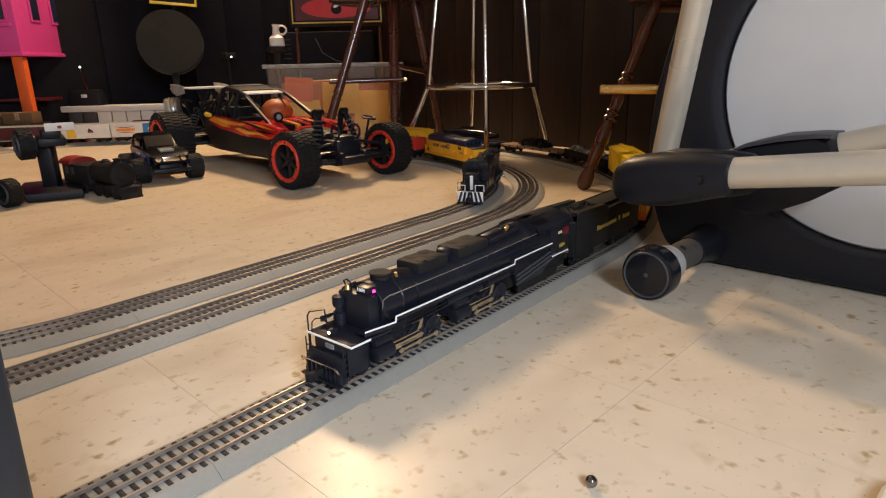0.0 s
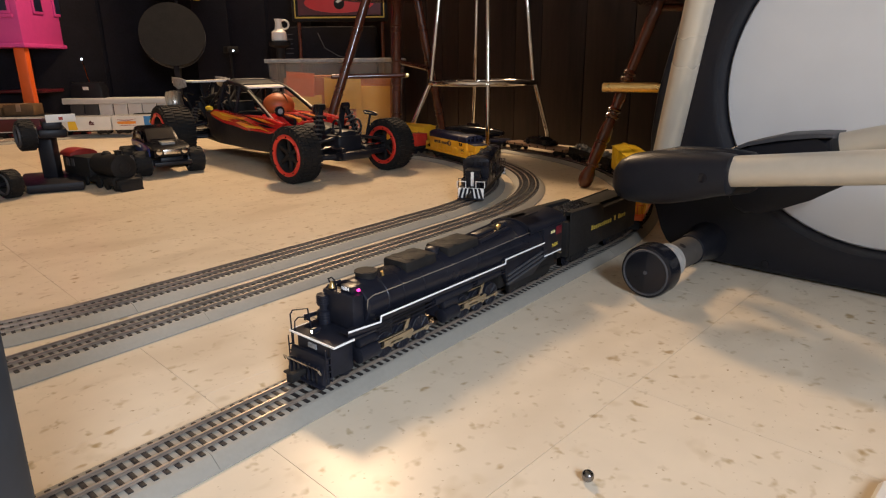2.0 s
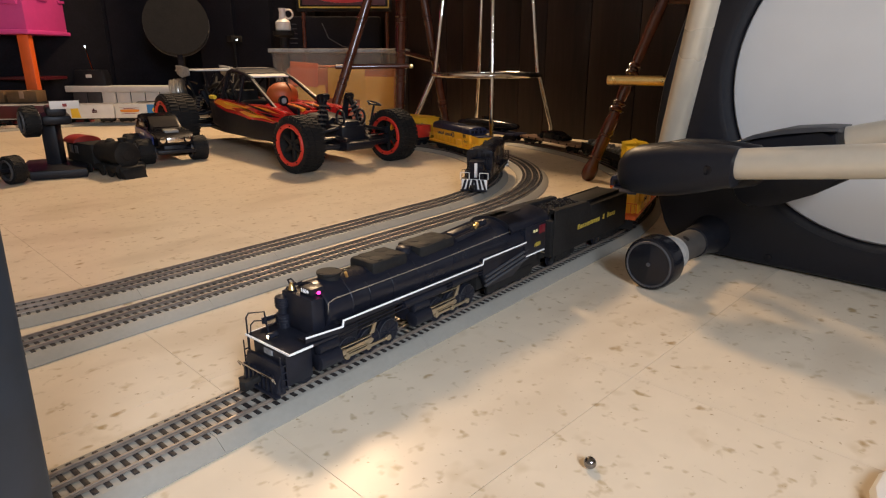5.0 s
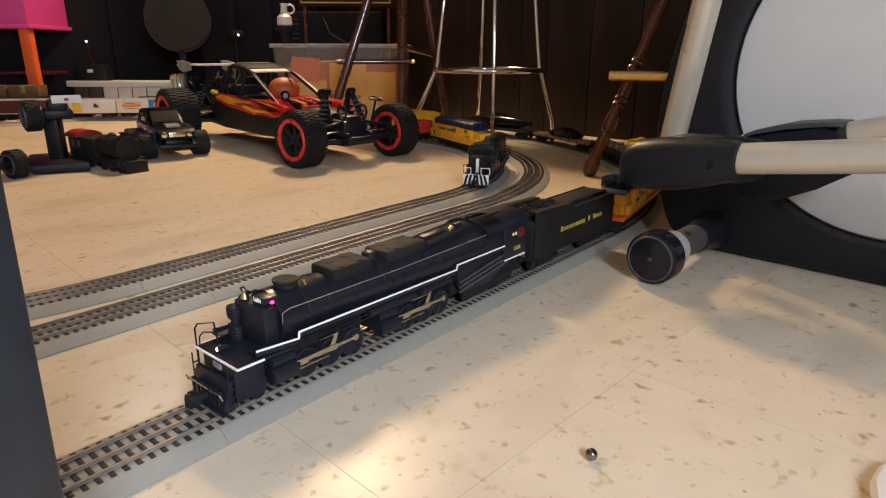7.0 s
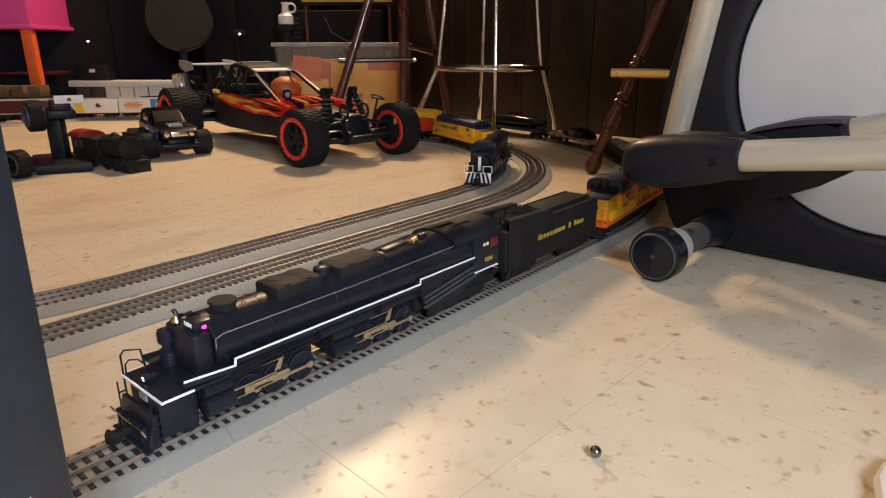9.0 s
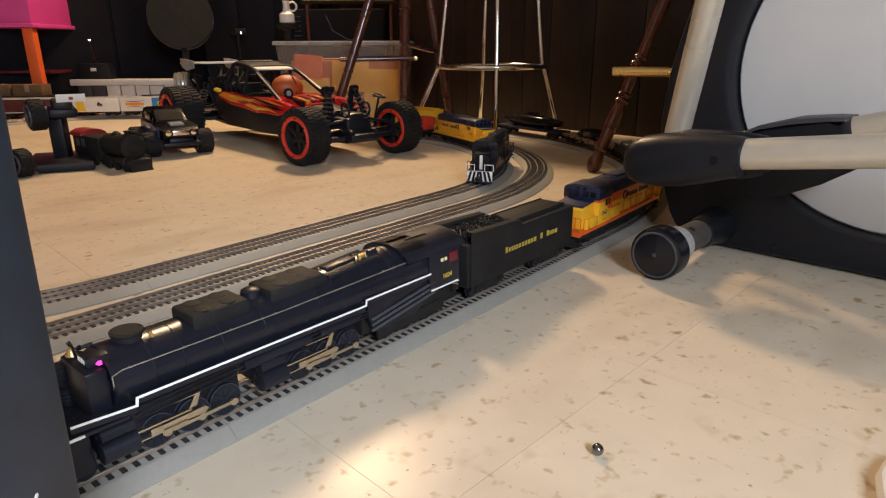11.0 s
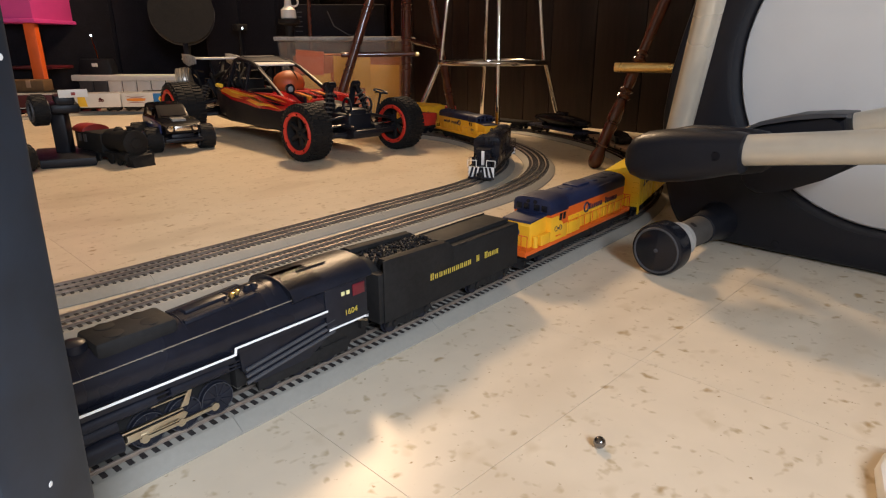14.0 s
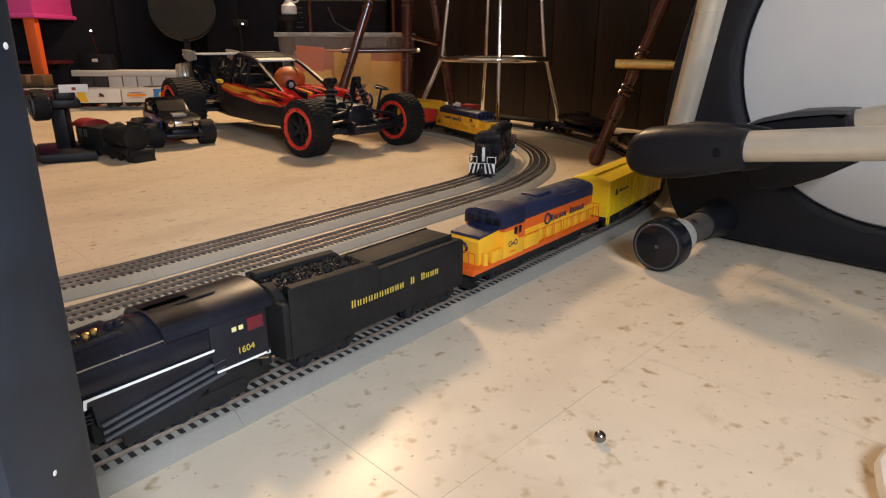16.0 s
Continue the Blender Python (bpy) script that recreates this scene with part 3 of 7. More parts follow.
    for sgn in (-1, 1):
        if sgn > 0:
            b = B()
            tube(b, [(-0.2975, 0.0325, 0.040), (-0.2975, 0.0325, 0.076), (-0.2945, 0.0325, 0.0800), (-0.288, 0.016, 0.0850), (-0.285, 0.016, 0.059)], 0.0009, 6)
            tube(b, [(-0.2975, 0.0270, 0.058), (-0.2970, 0.0265, 0.070), (-0.2950, 0.0230, 0.0745), (-0.2900, 0.0180, 0.0745), (-0.2865, 0.0165, 0.070)], 0.0007, 6)
            part("deck_railing", b, M["black2"], e)
        b = B()
        for x in (-0.306, -0.299):
            tube(b, [(x, sgn * 0.0285, 0.022), (x, sgn * 0.0285, 0.057)], 0.0008, 6)
        for z in (0.026, 0.033, 0.040, 0.047):
            tube(b, [(-0.306, sgn * 0.0285, z), (-0.299, sgn * 0.0285, z)], 0.0008, 6)
        part("ladder", b, M["black2"], e)
    b = B()
    lathe(b, (-0.290, 0.004, 0.0635), (-1, 0, 0), [(-0.006, 0.0026), (0.002, 0.0034), (0.004, 0.0034), (0.0042, 0.0028), (0.003, 0.0026), (0.003, 0)], 16)
    hl = part("headlamp", b, M["black2"], e)
    b = B()
    lathe(b, (-0.2935, 0.004, 0.0635), (-1, 0, 0), [(0, 0.0025), (0.0006, 0.002), (0.0012, 0)], 14)
    part("lens", b, M["lamp"], hl, "glowing warm headlamp lens")
    b = B()
    box(b, (-0.2982, -0.006, 0.0485), (-0.2968, 0.006, 0.0535))
    pl = part("number_plate", b, M["greyload"], e)
    coupler(e, -0.3030, -1)
    # cylinders, drivers, rods: two engines
    for k, (cx, ws) in enumerate(((-0.249, (-0.213, -0.184, -0.155)), (-0.112, (-0.076, -0.047, -0.018)))):
        b = B()
        for sgn in (-1, 1):
            lathe(b, (cx - 0.014, sgn * 0.0262, 0.0345), (1, 0, 0), [(0, 0.006), (0.001, 0.0085), (0.027, 0.0085), (0.028, 0.006), (0.030, 0.002)], 18)
            lathe(b, (cx - 0.013, sgn * 0.0255, 0.048), (1, 0, 0), [(0, 0.004), (0.001, 0.006), (0.025, 0.006), (0.026, 0.002)], 16)
            box(b, (cx - 0.010, sgn * 0.024 - 0.004, 0.036), (cx + 0.010, sgn * 0.024 + 0.004, 0.05), 0.001)
        box(b, (cx - 0.012, -0.022, 0.030), (cx + 0.012, 0.022, 0.052), 0.001)
        part("cylinder_block", b, M["black2"], e)
        b = B()
        box(b, (ws[0] - 0.02, -0.0125, 0.026), (ws[2] + 0.018, 0.0125, 0.054), 0.001)
        part("engine_frame", b, M["soot"], e)
        for x in ws:
            wheelset(e, x, 0.0142, 0.0165, True, "driving_wheel")
        for sgn in (-1, 1):
            y = sgn * 0.0237
            b = B()
            prism(b, [(ws[0] - 0.004, -0.0017), (ws[0] - 0.004, 0.0017), (ws[2] + 0.004, 0.0017), (ws[2] + 0.004, -0.0017)], y - 0.0008, y + 0.0008, "xz", 0.0004)
            for x in ws:
                tube(b, [(x, y - 0.0014, 0), (x, y + 0.0014, 0)], 0.0034, 12)
            rod = part("side_rod", b, M["rod"], e, "polished steel side rod")
            RODS.append((rod, 0.0062, 0.0142, 0.0150 + 0.0142, 1.0))
            b = B()
            y = sgn * 0.0266
            prism(b, [(cx + 0.030, -0.0012), (cx + 0.030, 0.0024), (ws[1] + 0.002, 0.0032), (ws[1] + 0.005, 0.0), (ws[1] + 0.002, -0.0032)], y - 0.0008, y + 0.0008, "xz", 0.0004)
            box(b, (cx + 0.022, y - 0.0022, -0.0028), (cx + 0.032, y + 0.0022, 0.0036), 0.0006)
            main = part("main_rod", b, M["rod"], e, "polished steel main rod")
            RODS.append((main, 0.0062, 0.0142, 0.0345, 0.35))
            b = B()
            box(b, (cx + 0.014, y - 0.002, 0.0385), (ws[1] - 0.004, y + 0.001, 0.0402), 0.0004)
            box(b, (cx + 0.014, y - 0.002, 0.0305), (ws[1] - 0.008, y + 0.001, 0.0318), 0.0004)
            prism(b, [(ws[1] - 0.006, 0.040), (ws[1] + 0.002, 0.0525), (ws[1] + 0.006, 0.0525), (ws[1] + 0.001, 0.040)], y - 0.001, y + 0.0008, "xz", 0.0004)
            tube(b, [(ws[0] + 0.002, y, 0.0505), (ws[1] + 0.004, y, 0.0500)], 0.0008, 6)
            part("valve_gear", b, M["rod"], e, "polished steel valve gear")
    # firebox, ash pan and trailing truck
    for sgn in (-1, 1):
        b = B()
        prism(b, [(0.0, 0.0705), (0.09, 0.0705), (0.095, 0.048), (0.07, 0.034), (0.012, 0.034), (0.002, 0.050)], sgn * 0.022, sgn * 0.0305, "xz", 0.001)
        part("firebox_side", b, M["black2"], e)
        for k in range(3):
            b = B()
            tube(b, [(0.004, sgn * 0.0315, 0.038 + 0.006 * k), (0.10, sgn * 0.0325, 0.052 + 0.006 * k)], 0.0017, 8)
            part("slanted_pipe", b, M["cone"], e, "dull grey slanted pipe")
    b = B()
    box(b, (0.0, -0.021, 0.030), (0.10, 0.021, 0.066), 0.002)
    for sgn in (-1, 1):
        prism(b, [(0.018, 0.022), (0.018, 0.034), (0.12, 0.036), (0.125, 0.030), (0.12, 0.022)], sgn * 0.0225, sgn * 0.026, "xz", 0.0008)
    part("trailing_truck", b, M["soot"], e)
    for x, r in ((0.034, 0.0095), (0.066, 0.0095), (0.100, 0.011)):
        wheelset(e, x, r)
    wheelset(e, -0.267, 0.0085)
    # cab with arched roof
    b = B()
    for sgn in (-1, 1):
        prism(b, [(0.090, 0.0540), (0.090, 0.0985), (0.1415, 0.0985), (0.1415, 0.0540)], sgn * 0.0325, sgn * 0.0340, "xz", 0.0005)
    box(b, (0.0905, -0.0325, 0.056), (0.0915, 0.0325, 0.103))
    box(b, (0.091, -0.0325, 0.056), (0.145, 0.0325, 0.0575))
    cab = part("cab", b, M["black2"], e)
    arch = [(0.0350 * math.sin(a), 0.0965 + 0.0165 * math.cos(a)) for a in [math.radians(-90 + 12 * k) for k in range(16)]]
    b = B()
    prism(b, arch + [(y * 0.95, z - 0.0015) for y, z in arch[::-1]], 0.055, 0.1475, "yz")
    part("cab_roof", b, M["black2"], e)
    b = B()
    prism(b, arch[3:-3] + [(y, 0.09) for y, z in arch[3:-3]][::-1], 0.0555, 0.0925, "yz")
    part("roof_front", b, M["black2"], e)
    b = B()
    box(b, (0.078, -0.0100, 0.1128), (0.112, -0.0080, 0.1137), 0.0004)
    part("roof_hatch", b, M["soot"], e)
    for sgn in (-1, 1):
        # window colours stand in for the yellow and red lights inside the cab
        for x0, x1, mt in ((0.1090, 0.1130, "lit"), (0.1152, 0.1192, "lit"), (0.1230, 0.1380, "maroon")):
            b = B()
            y = sgn * 0.0342
            h = (0.0850, 0.0888) if mt == "lit" else (0.081, 0.0925)
            box(b, (x0, y - 0.0006, h[0]), (x1, y + 0.0006, h[1]), 0.0002)
            part("cab_window", b, M[mt], cab, "cab window whose light is put in as pale yellow" if mt == "lit" else "cab window whose red light is put in as colour")
        b = B()
        box(b, (0.0925, sgn * 0.0343 - 0.0005, 0.0545), (0.139, sgn * 0.0343 + 0.0005, 0.0562))
        part("cab_stripe", b, M["white"], cab, "white painted cab stripe")
        lettering("1604", 0.0082, M["gold"], Matrix.Translation((0.120, sgn * 0.0344, 0.0665)) @ pose(0, 0, 0, 90, 0, 0 if sgn < 0 else 180), cab, "numerals")
    b = B()
    box(b, (0.136, -0.030, 0.040), (0.146, 0.030, 0.056), 0.001)
    # added dark block that keeps the gap below the cab dark
    box(b, (0.088, -0.0245, 0.029), (0.147, 0.0245, 0.0558), 0.001)
    part("cab_steps", b, M["soot"], e)
    b = B()
    box(b, (0.140, -0.0325, 0.0520), (0.1440, -0.0300, 0.0545), 0.0005)
    part("injector", b, M["offwhite"], e)
    b = B()
    tube(b, [(0.128, -0.0335, 0.0545), (0.133, -0.0342, 0.0530), (0.140, -0.0335, 0.0500)], 0.0013, 8)
    part("injector_pipe", b, M["rod"], e)
    fit_to_view(e)
    return e


def letter_bars(parent, x0, x1, y, z, h, mat, words, name="lettering_bars"):
    """Plain upright bars standing in a row of lettering."""
    b = B()
    total = sum(words) + (len(words) - 1) * 1.2
    step = (x1 - x0) / total
    x = x0
    for w in words:
        for k in range(w):
            hh = h if k == 0 else h * 0.76
            box(b, (x + step * 0.12, y - 0.0004, z), (x + step * 0.32, y + 0.0004, z + hh))
            box(b, (x + step * 0.56, y - 0.0004, z), (x + step * 0.76, y + 0.0004, z + hh))
            x += step
        x += step * 1.2
    return part(name, b, mat, parent, "gold painted lettering" if mat is M["gold"] else "")


def tender():
    e = thing("tender", "black toy coal tender with gold lettering and a coal load", "toy train")
    b = B()
    box(b, (0.170, -0.0325, 0.036), (0.411, 0.0325, 0.0905), 0.0015)
    body = part("tank", b, M["soot"], e)
    b = B()
    for sgn in (-1, 1):
        prism(b, [(0.166, 0.036), (0.166, 0.104), (0.176, 0.104), (0.268, 0.1005), (0.278, 0.090), (0.278, 0.036)], sgn * 0.0318, sgn * 0.0333, "xz", 0.0004)
        prism(b, [(0.170, 0.104), (0.265, 0.1008), (0.270, 0.097), (0.170, 0.098)], sgn * 0.022, sgn * 0.0325, "xz", 0.0008)
    part("bunker_side", b, M["soot"], e)
    b = B()
    lathe(b, (0.162, 0, 0.078), (1, 0, 0), [(0, 0.020), (0.001, 0.0225), (0.010, 0.0225), (0.011, 0.016)], 24)
    box(b, (0.160, -0.0315, 0.036), (0.1705, 0.0315, 0.09), 0.001)
    part("front_bulkhead", b, M["soot"], e)
    # coal
    rnd = random.Random(3)
    b = B()
    box(b, (0.172, -0.0225, 0.085), (0.266, 0.0225, 0.0965), 0.002)
    for _ in range(300):
        x, y = rnd.uniform(0.172, 0.268), rnd.uniform(-0.0225, 0.0225)
        r = rnd.uniform(0.0014, 0.0030)
        z = 0.0960 + 0.0032 * (1 - (y / 0.024) ** 2) * rnd.uniform(0.4, 1.3)
        bmesh.ops.create_icosphere(b, subdivisions=1, radius=r, matrix=pose(x, y, z, rnd.uniform(0, 90), rnd.uniform(0, 90), rnd.uniform(0, 90)) @ Matrix.Diagonal((1, rnd.uniform(0.6, 1), rnd.uniform(0.5, 0.9), 1)))
    tagged(part("coal_load", b, M["coal"], e, "lumpy black coal load", False), kind="stuff")
    b = B()
    box(b, (0.275, -0.020, 0.0903), (0.405, 0.020, 0.0955), 0.0015)
    box(b, (0.275, -0.0315, 0.0903), (0.408, 0.0315, 0.0918), 0.0005)
    part("water_deck", b, M["soot"], e)
    b = B()
    for y in (-0.0195, 0.0195):
        box(b, (0.277, y - 0.0008, 0.095), (0.404, y + 0.0008, 0.0968), 0.0003)
    part("deck_rib", b, M["soot"], e)
    b = B()
    box(b, (0.172, -0.028, 0.0325), (0.409, 0.028, 0.037), 0.0006)
    part("frame", b, M["soot"], e)
    for sgn in (-1, 1):
        letter_bars(e, 0.236, 0.366, sgn * 0.0333, 0.0625, 0.0078, M["gold"], (10, 1, 4))
    bogie(e, 0.212, 0.05, 0.0105)
    bogie(e, 0.362, 0.06, 0.0105)
    b = B()
    tube(b, [(0.145, 0, 0.031), (0.172, 0, 0.031)], 0.002, 6)
    part("drawbar", b, M["soot"], e)
    coupler(e, 0.409, 1)
    return e


def diesel(x0, length, nose_stripes=False, name="diesel_locomotive", label="", roof="navy", side="yellow", band="orange"):
    """A road diesel with a low nose in front, seen from its cab end at x0."""
    e = thing(name, label, "toy train")
    x1 = x0 + length
    NW, HW = (0.0175, 0.0190) if nose_stripes else (0.0235, 0.0245)   # half widths of nose and hood
    b = B()
    box(b, (x0 + 0.004, -0.031, 0.0375 if not nose_stripes else 0.0400), (x1 - 0.004, 0.031, 0.0435), 0.0008)
    part("walkway", b, M[band], e)
    b = B()
    box(b, (x0 + 0.008, -0.0285, 0.030), (x1 - 0.008, 0.0285, 0.0398), 0.0008)
    part("skirt", b, M["soot"], e)
    b = B()
    box(b, (x0 + length * 0.36, -0.022, 0.020), (x0 + length * 0.64, 0.022, 0.036), 0.004)
    part("fuel_tank", b, M["soot"], e)
    # nose
    b = B()
    prism(b, [(x0 + 0.022, 0.0435), (x0 + 0.020, 0.074), (x0 + 0.024, 0.0795), (x0 + 0.064, 0.0825), (x0 + 0.064, 0.0435)], -NW, NW, "xz", 0.002)
    part("nose", b, M[side], e)
    b = B()
    prism(b, [(x0 + 0.0215, 0.0780), (x0 + 0.024, 0.0806), (x0 + 0.064, 0.0838), (x0 + 0.064, 0.0812)], -NW - 0.0004, NW + 0.0004, "xz", 0.0008)
    part("nose_top", b, M[roof], e)
    # cab
    b = B()
    prism(b, [(-0.031, 0.0435), (-0.031, 0.083), (0.031, 0.083), (0.031, 0.0435)], x0 + 0.064, x0 + 0.110, "yz", 0.001)
    cab = part("cab", b, M[side], e)
    arch = [(-0.0314, 0.0832), (-0.0314, 0.0955), (-0.0295, 0.1000), (-0.0240, 0.1035), (-0.0120, 0.1056), (0.0120, 0.1056), (0.0240, 0.1035), (0.0295, 0.1000), (0.0314, 0.0955), (0.0314, 0.0832)]
    b = B()
    prism(b, arch, x0 + 0.0605, x0 + 0.1115, "yz", 0.0014)
    part("cab_top", b, M[roof], e)
    b = B()
    box(b, (x0 + 0.0632, -0.0316, 0.0790), (x0 + 0.1112, 0.0316, 0.0838), 0.0006)
    part("cab_belt", b, M[band], cab)
    if not nose_stripes:
        for sgn in (-1, 1):
            b = B()
            y = sgn * 0.0311
            prism(b, [(x0 + 0.082, 0.0800), (x0 + 0.098, 0.0640), (x0 + 0.1105, 0.0640), (x0 + 0.1105, 0.0800)], y - 0.0005, y + 0.0005, "xz")
            part("cab_panel", b, M[band], cab)
    for y in (-0.021, -0.0085, 0.0085, 0.021):
        b = B()
        box(b, (x0 + 0.0595, y - 0.0045, 0.087), (x0 + 0.0612, y + 0.0045, 0.0955), 0.0003)
        part("windscreen", b, M["gloss"], cab)
    for sgn in (-1, 1):
        for q in (0.086, 0.0955):
            b = B()
            y = sgn * 0.0314
            box(b, (x0 + q, y - 0.0007, 0.0715), (x0 + q + 0.0065, y + 0.0007, 0.0815), 0.0003)
            part("side_window", b, M["gloss"], cab)
        # rounded corner post and stair well beside the nose
        b = B()
        lathe(b, (x0 + 0.030, sgn * (NW + 0.0030), 0.0435), (0, 0, 1), [(0, 0.0042), (0.014, 0.0042), (0.0155, 0.0030), (0.016, 0)], 14)
        part("sand_filler", b, M[side], e)
        b = B()
        box(b, (x0 + 0.040, sgn * 0.0272 - 0.0036, 0.0435), (x0 + 0.0640, sgn * 0.0272 + 0.0036, 0.0585), 0.0008)
        part("side_locker", b, M[side], e)
    # long hood: a band above the lower flank, dark top with low fans
    b = B()
    box(b, (x0 + 0.110, -HW, 0.0435), (x1 - 0.022, HW, 0.070), 0.001)
    hood = part("long_hood", b, M[side], e)
    b = B()
    prism(b, [(-HW - 0.0004, 0.0690), (-HW - 0.0004, 0.0855), (HW + 0.0004, 0.0855), (HW + 0.0004, 0.0690)], x0 + 0.1105, x1 - 0.0215, "yz", 0.0006)
    part("hood_band", b, M[band], e)
    b = B()
    w = HW + 0.0008
    prism(b, [(-w, 0.0835), (-w, 0.0945), (-w * 0.93, 0.0990), (-w * 0.72, 0.1022), (-w * 0.35, 0.1036), (w * 0.35, 0.1036), (w * 0.72, 0.1022), (w * 0.93, 0.0990), (w, 0.0945), (w, 0.0835)], x0 + 0.1102, x1 - 0.021, "yz", 0.0008)
    top = part("hood_top", b, M[roof], e)
    for q in (0.40, 0.64, 0.74, 0.84):
        b = B()
        lathe(b, (x0 + length * q + 0.02, 0, 0.1030), (0, 0, 1), [(0, 0.0125), (0.0016, 0.0118), (0.0022, 0.0095), (0.0018, 0.008), (0.0020, 0)], 20)
        part("roof_fan", b, M[roof], top)
    b = B()
    box(b, (x0 + length * 0.50, -0.013, 0.1030), (x0 + length * 0.62, 0.013, 0.1062), 0.0012)
    part("exhaust_housing", b, M[roof], top)
    for sgn in (-1, 1):
        b = B()
        y = sgn * (w - 0.0015)
        box(b, (x0 + length * 0.64, y - 0.0022, 0.0968), (x0 + length * 0.78, y + 0.0022, 0.0990), 0.0006)
        part("roof_grille", b, M[roof], top)
        for k in range(9):
            b = B()
            xa = x0 + 0.118 + (length - 0.15) * k / 9
            y = sgn * (HW + 0.0003)
            box(b, (xa, y - 0.0006, 0.046), (xa + (length - 0.15) / 9 - 0.003, y + 0.0006, 0.066), 0.0003)
            part("hood_door", b, M[side], hood)
        # battery boxes beside the cab, then handrails
        b = B()
        box(b, (x0 + 0.112, sgn * 0.0270 - 0.004, 0.0435), (x0 + 0.15, sgn * 0.0270 + 0.004, 0.062), 0.0015)
        part("battery_box", b, M[side], e)
        b = B()
        n = 9
        for k in range(n):
            xa = x0 + 0.114 + (length - 0.13) * k / (n - 1)
            tube(b, [(xa, sgn * 0.0305, 0.0435), (xa, sgn * 0.0305, 0.064)], 0.0006, 5)
        tube(b, [(x0 + 0.110, sgn * 0.0305, 0.064), (x1 - 0.012, sgn * 0.0305, 0.064), (x1 - 0.006, sgn * 0.0305, 0.045)], 0.0006, 5)
        part("side_handrail", b, M[band], e)
        for xe, d in ((x0, 1), (x1, -1)):
            b = B()
            for y in (0.008, 0.020, 0.0295):
                tube(b, [(xe + d * 0.005, sgn * y, 0.0435), (xe + d * 0.005, sgn * y, 0.065)], 0.0007, 5)
            tube(b, [(xe + d * 0.005, sgn * 0.008, 0.065), (xe + d * 0.005, sgn * 0.0295, 0.065)], 0.0007, 5)
            part("end_rail", b, M[band], e)
            b = B()
            for z in (0.022, 0.030):
                box(b, (min(xe + d * 0.003, xe + d * 0.013), sgn * 0.028 - 0.0035, z), (max(xe + d * 0.003, xe + d * 0.013), sgn * 0.028 + 0.0035, z + 0.0012))
            part("step", b, M["soot"], e)
    for xa in (x0 + 0.002, x1 - 0.006):
        b = B()
        box(b, (xa, -0.030, 0.020 if nose_stripes else 0.036), (xa + 0.004, 0.030, 0.0435), 0.0008)
        part("end_plate", b, M[band if not nose_stripes else "white"], e)
    b = B()
    prism(b, [(x0 + 0.003, 0.018), (x0 + 0.008, 0.034), (x0 + 0.014, 0.034), (x0 + 0.010, 0.018)], -0.026, 0.026, "xz", 0.0008)
    part("plough", b, M["soot"], e)
    b = B()
    for y in (-0.006, 0.006):
        tube(b, [(x0 + 0.0592, y, 0.0995), (x0 + 0.063, y, 0.0995)], 0.0028, 10)
    part("headlight", b, M["gloss"], cab)
    bogie(e, x0 + 0.085, 0.055, 0.0105)
    bogie(e, x1 - 0.085, 0.055, 0.0105)
    coupler(e, x0 + 0.002, -1)
    coupler(e, x1 - 0.002, 1)
    return e


def chessie(x0, length, label, band="orange"):
    """The yellow, orange and navy diesel: plain emblem shapes and letter bars on its flanks."""
    e = diesel(x0, length, label=label, band=band)
    for sgn in (-1, 1):
        b = B()
        ring(b, (x0 + 0.178, sgn * 0.0251, 0.0720), (0, 1, 0), 0.0072, 0.0015, 20, 6)
        part("emblem", b, M["navy"], e)
        letter_bars(e, x0 + 0.187, x0 + 0.285, sgn * 0.0251, 0.0665, 0.0095, M["navy"], (6, 6))
        for q in (0.078, 0.0905):
            b = B()
            ring(b, (x0 + q, sgn * 0.0311, 0.0605), (0, 1, 0), 0.0034, 0.0006, 18, 6)
            part("round_mark", b, M["navy"], e)
        letter_bars(e, x0 + 0.0825, x0 + 0.0865, sgn * 0.0311, 0.0585, 0.003, M["navy"], (1,))
        letter_bars(e, x0 + 0.078, x0 + 0.092, sgn * 0.0311, 0.0485, 0.0024, M["orange"], (4,))
    b = B()
    ring(b, (x0 + 0.0195, 0, 0.064), (1, 0, 0), 0.006, 0.0013, 20, 6)
    part("nose_emblem", b, M["navy"], e)
    return e


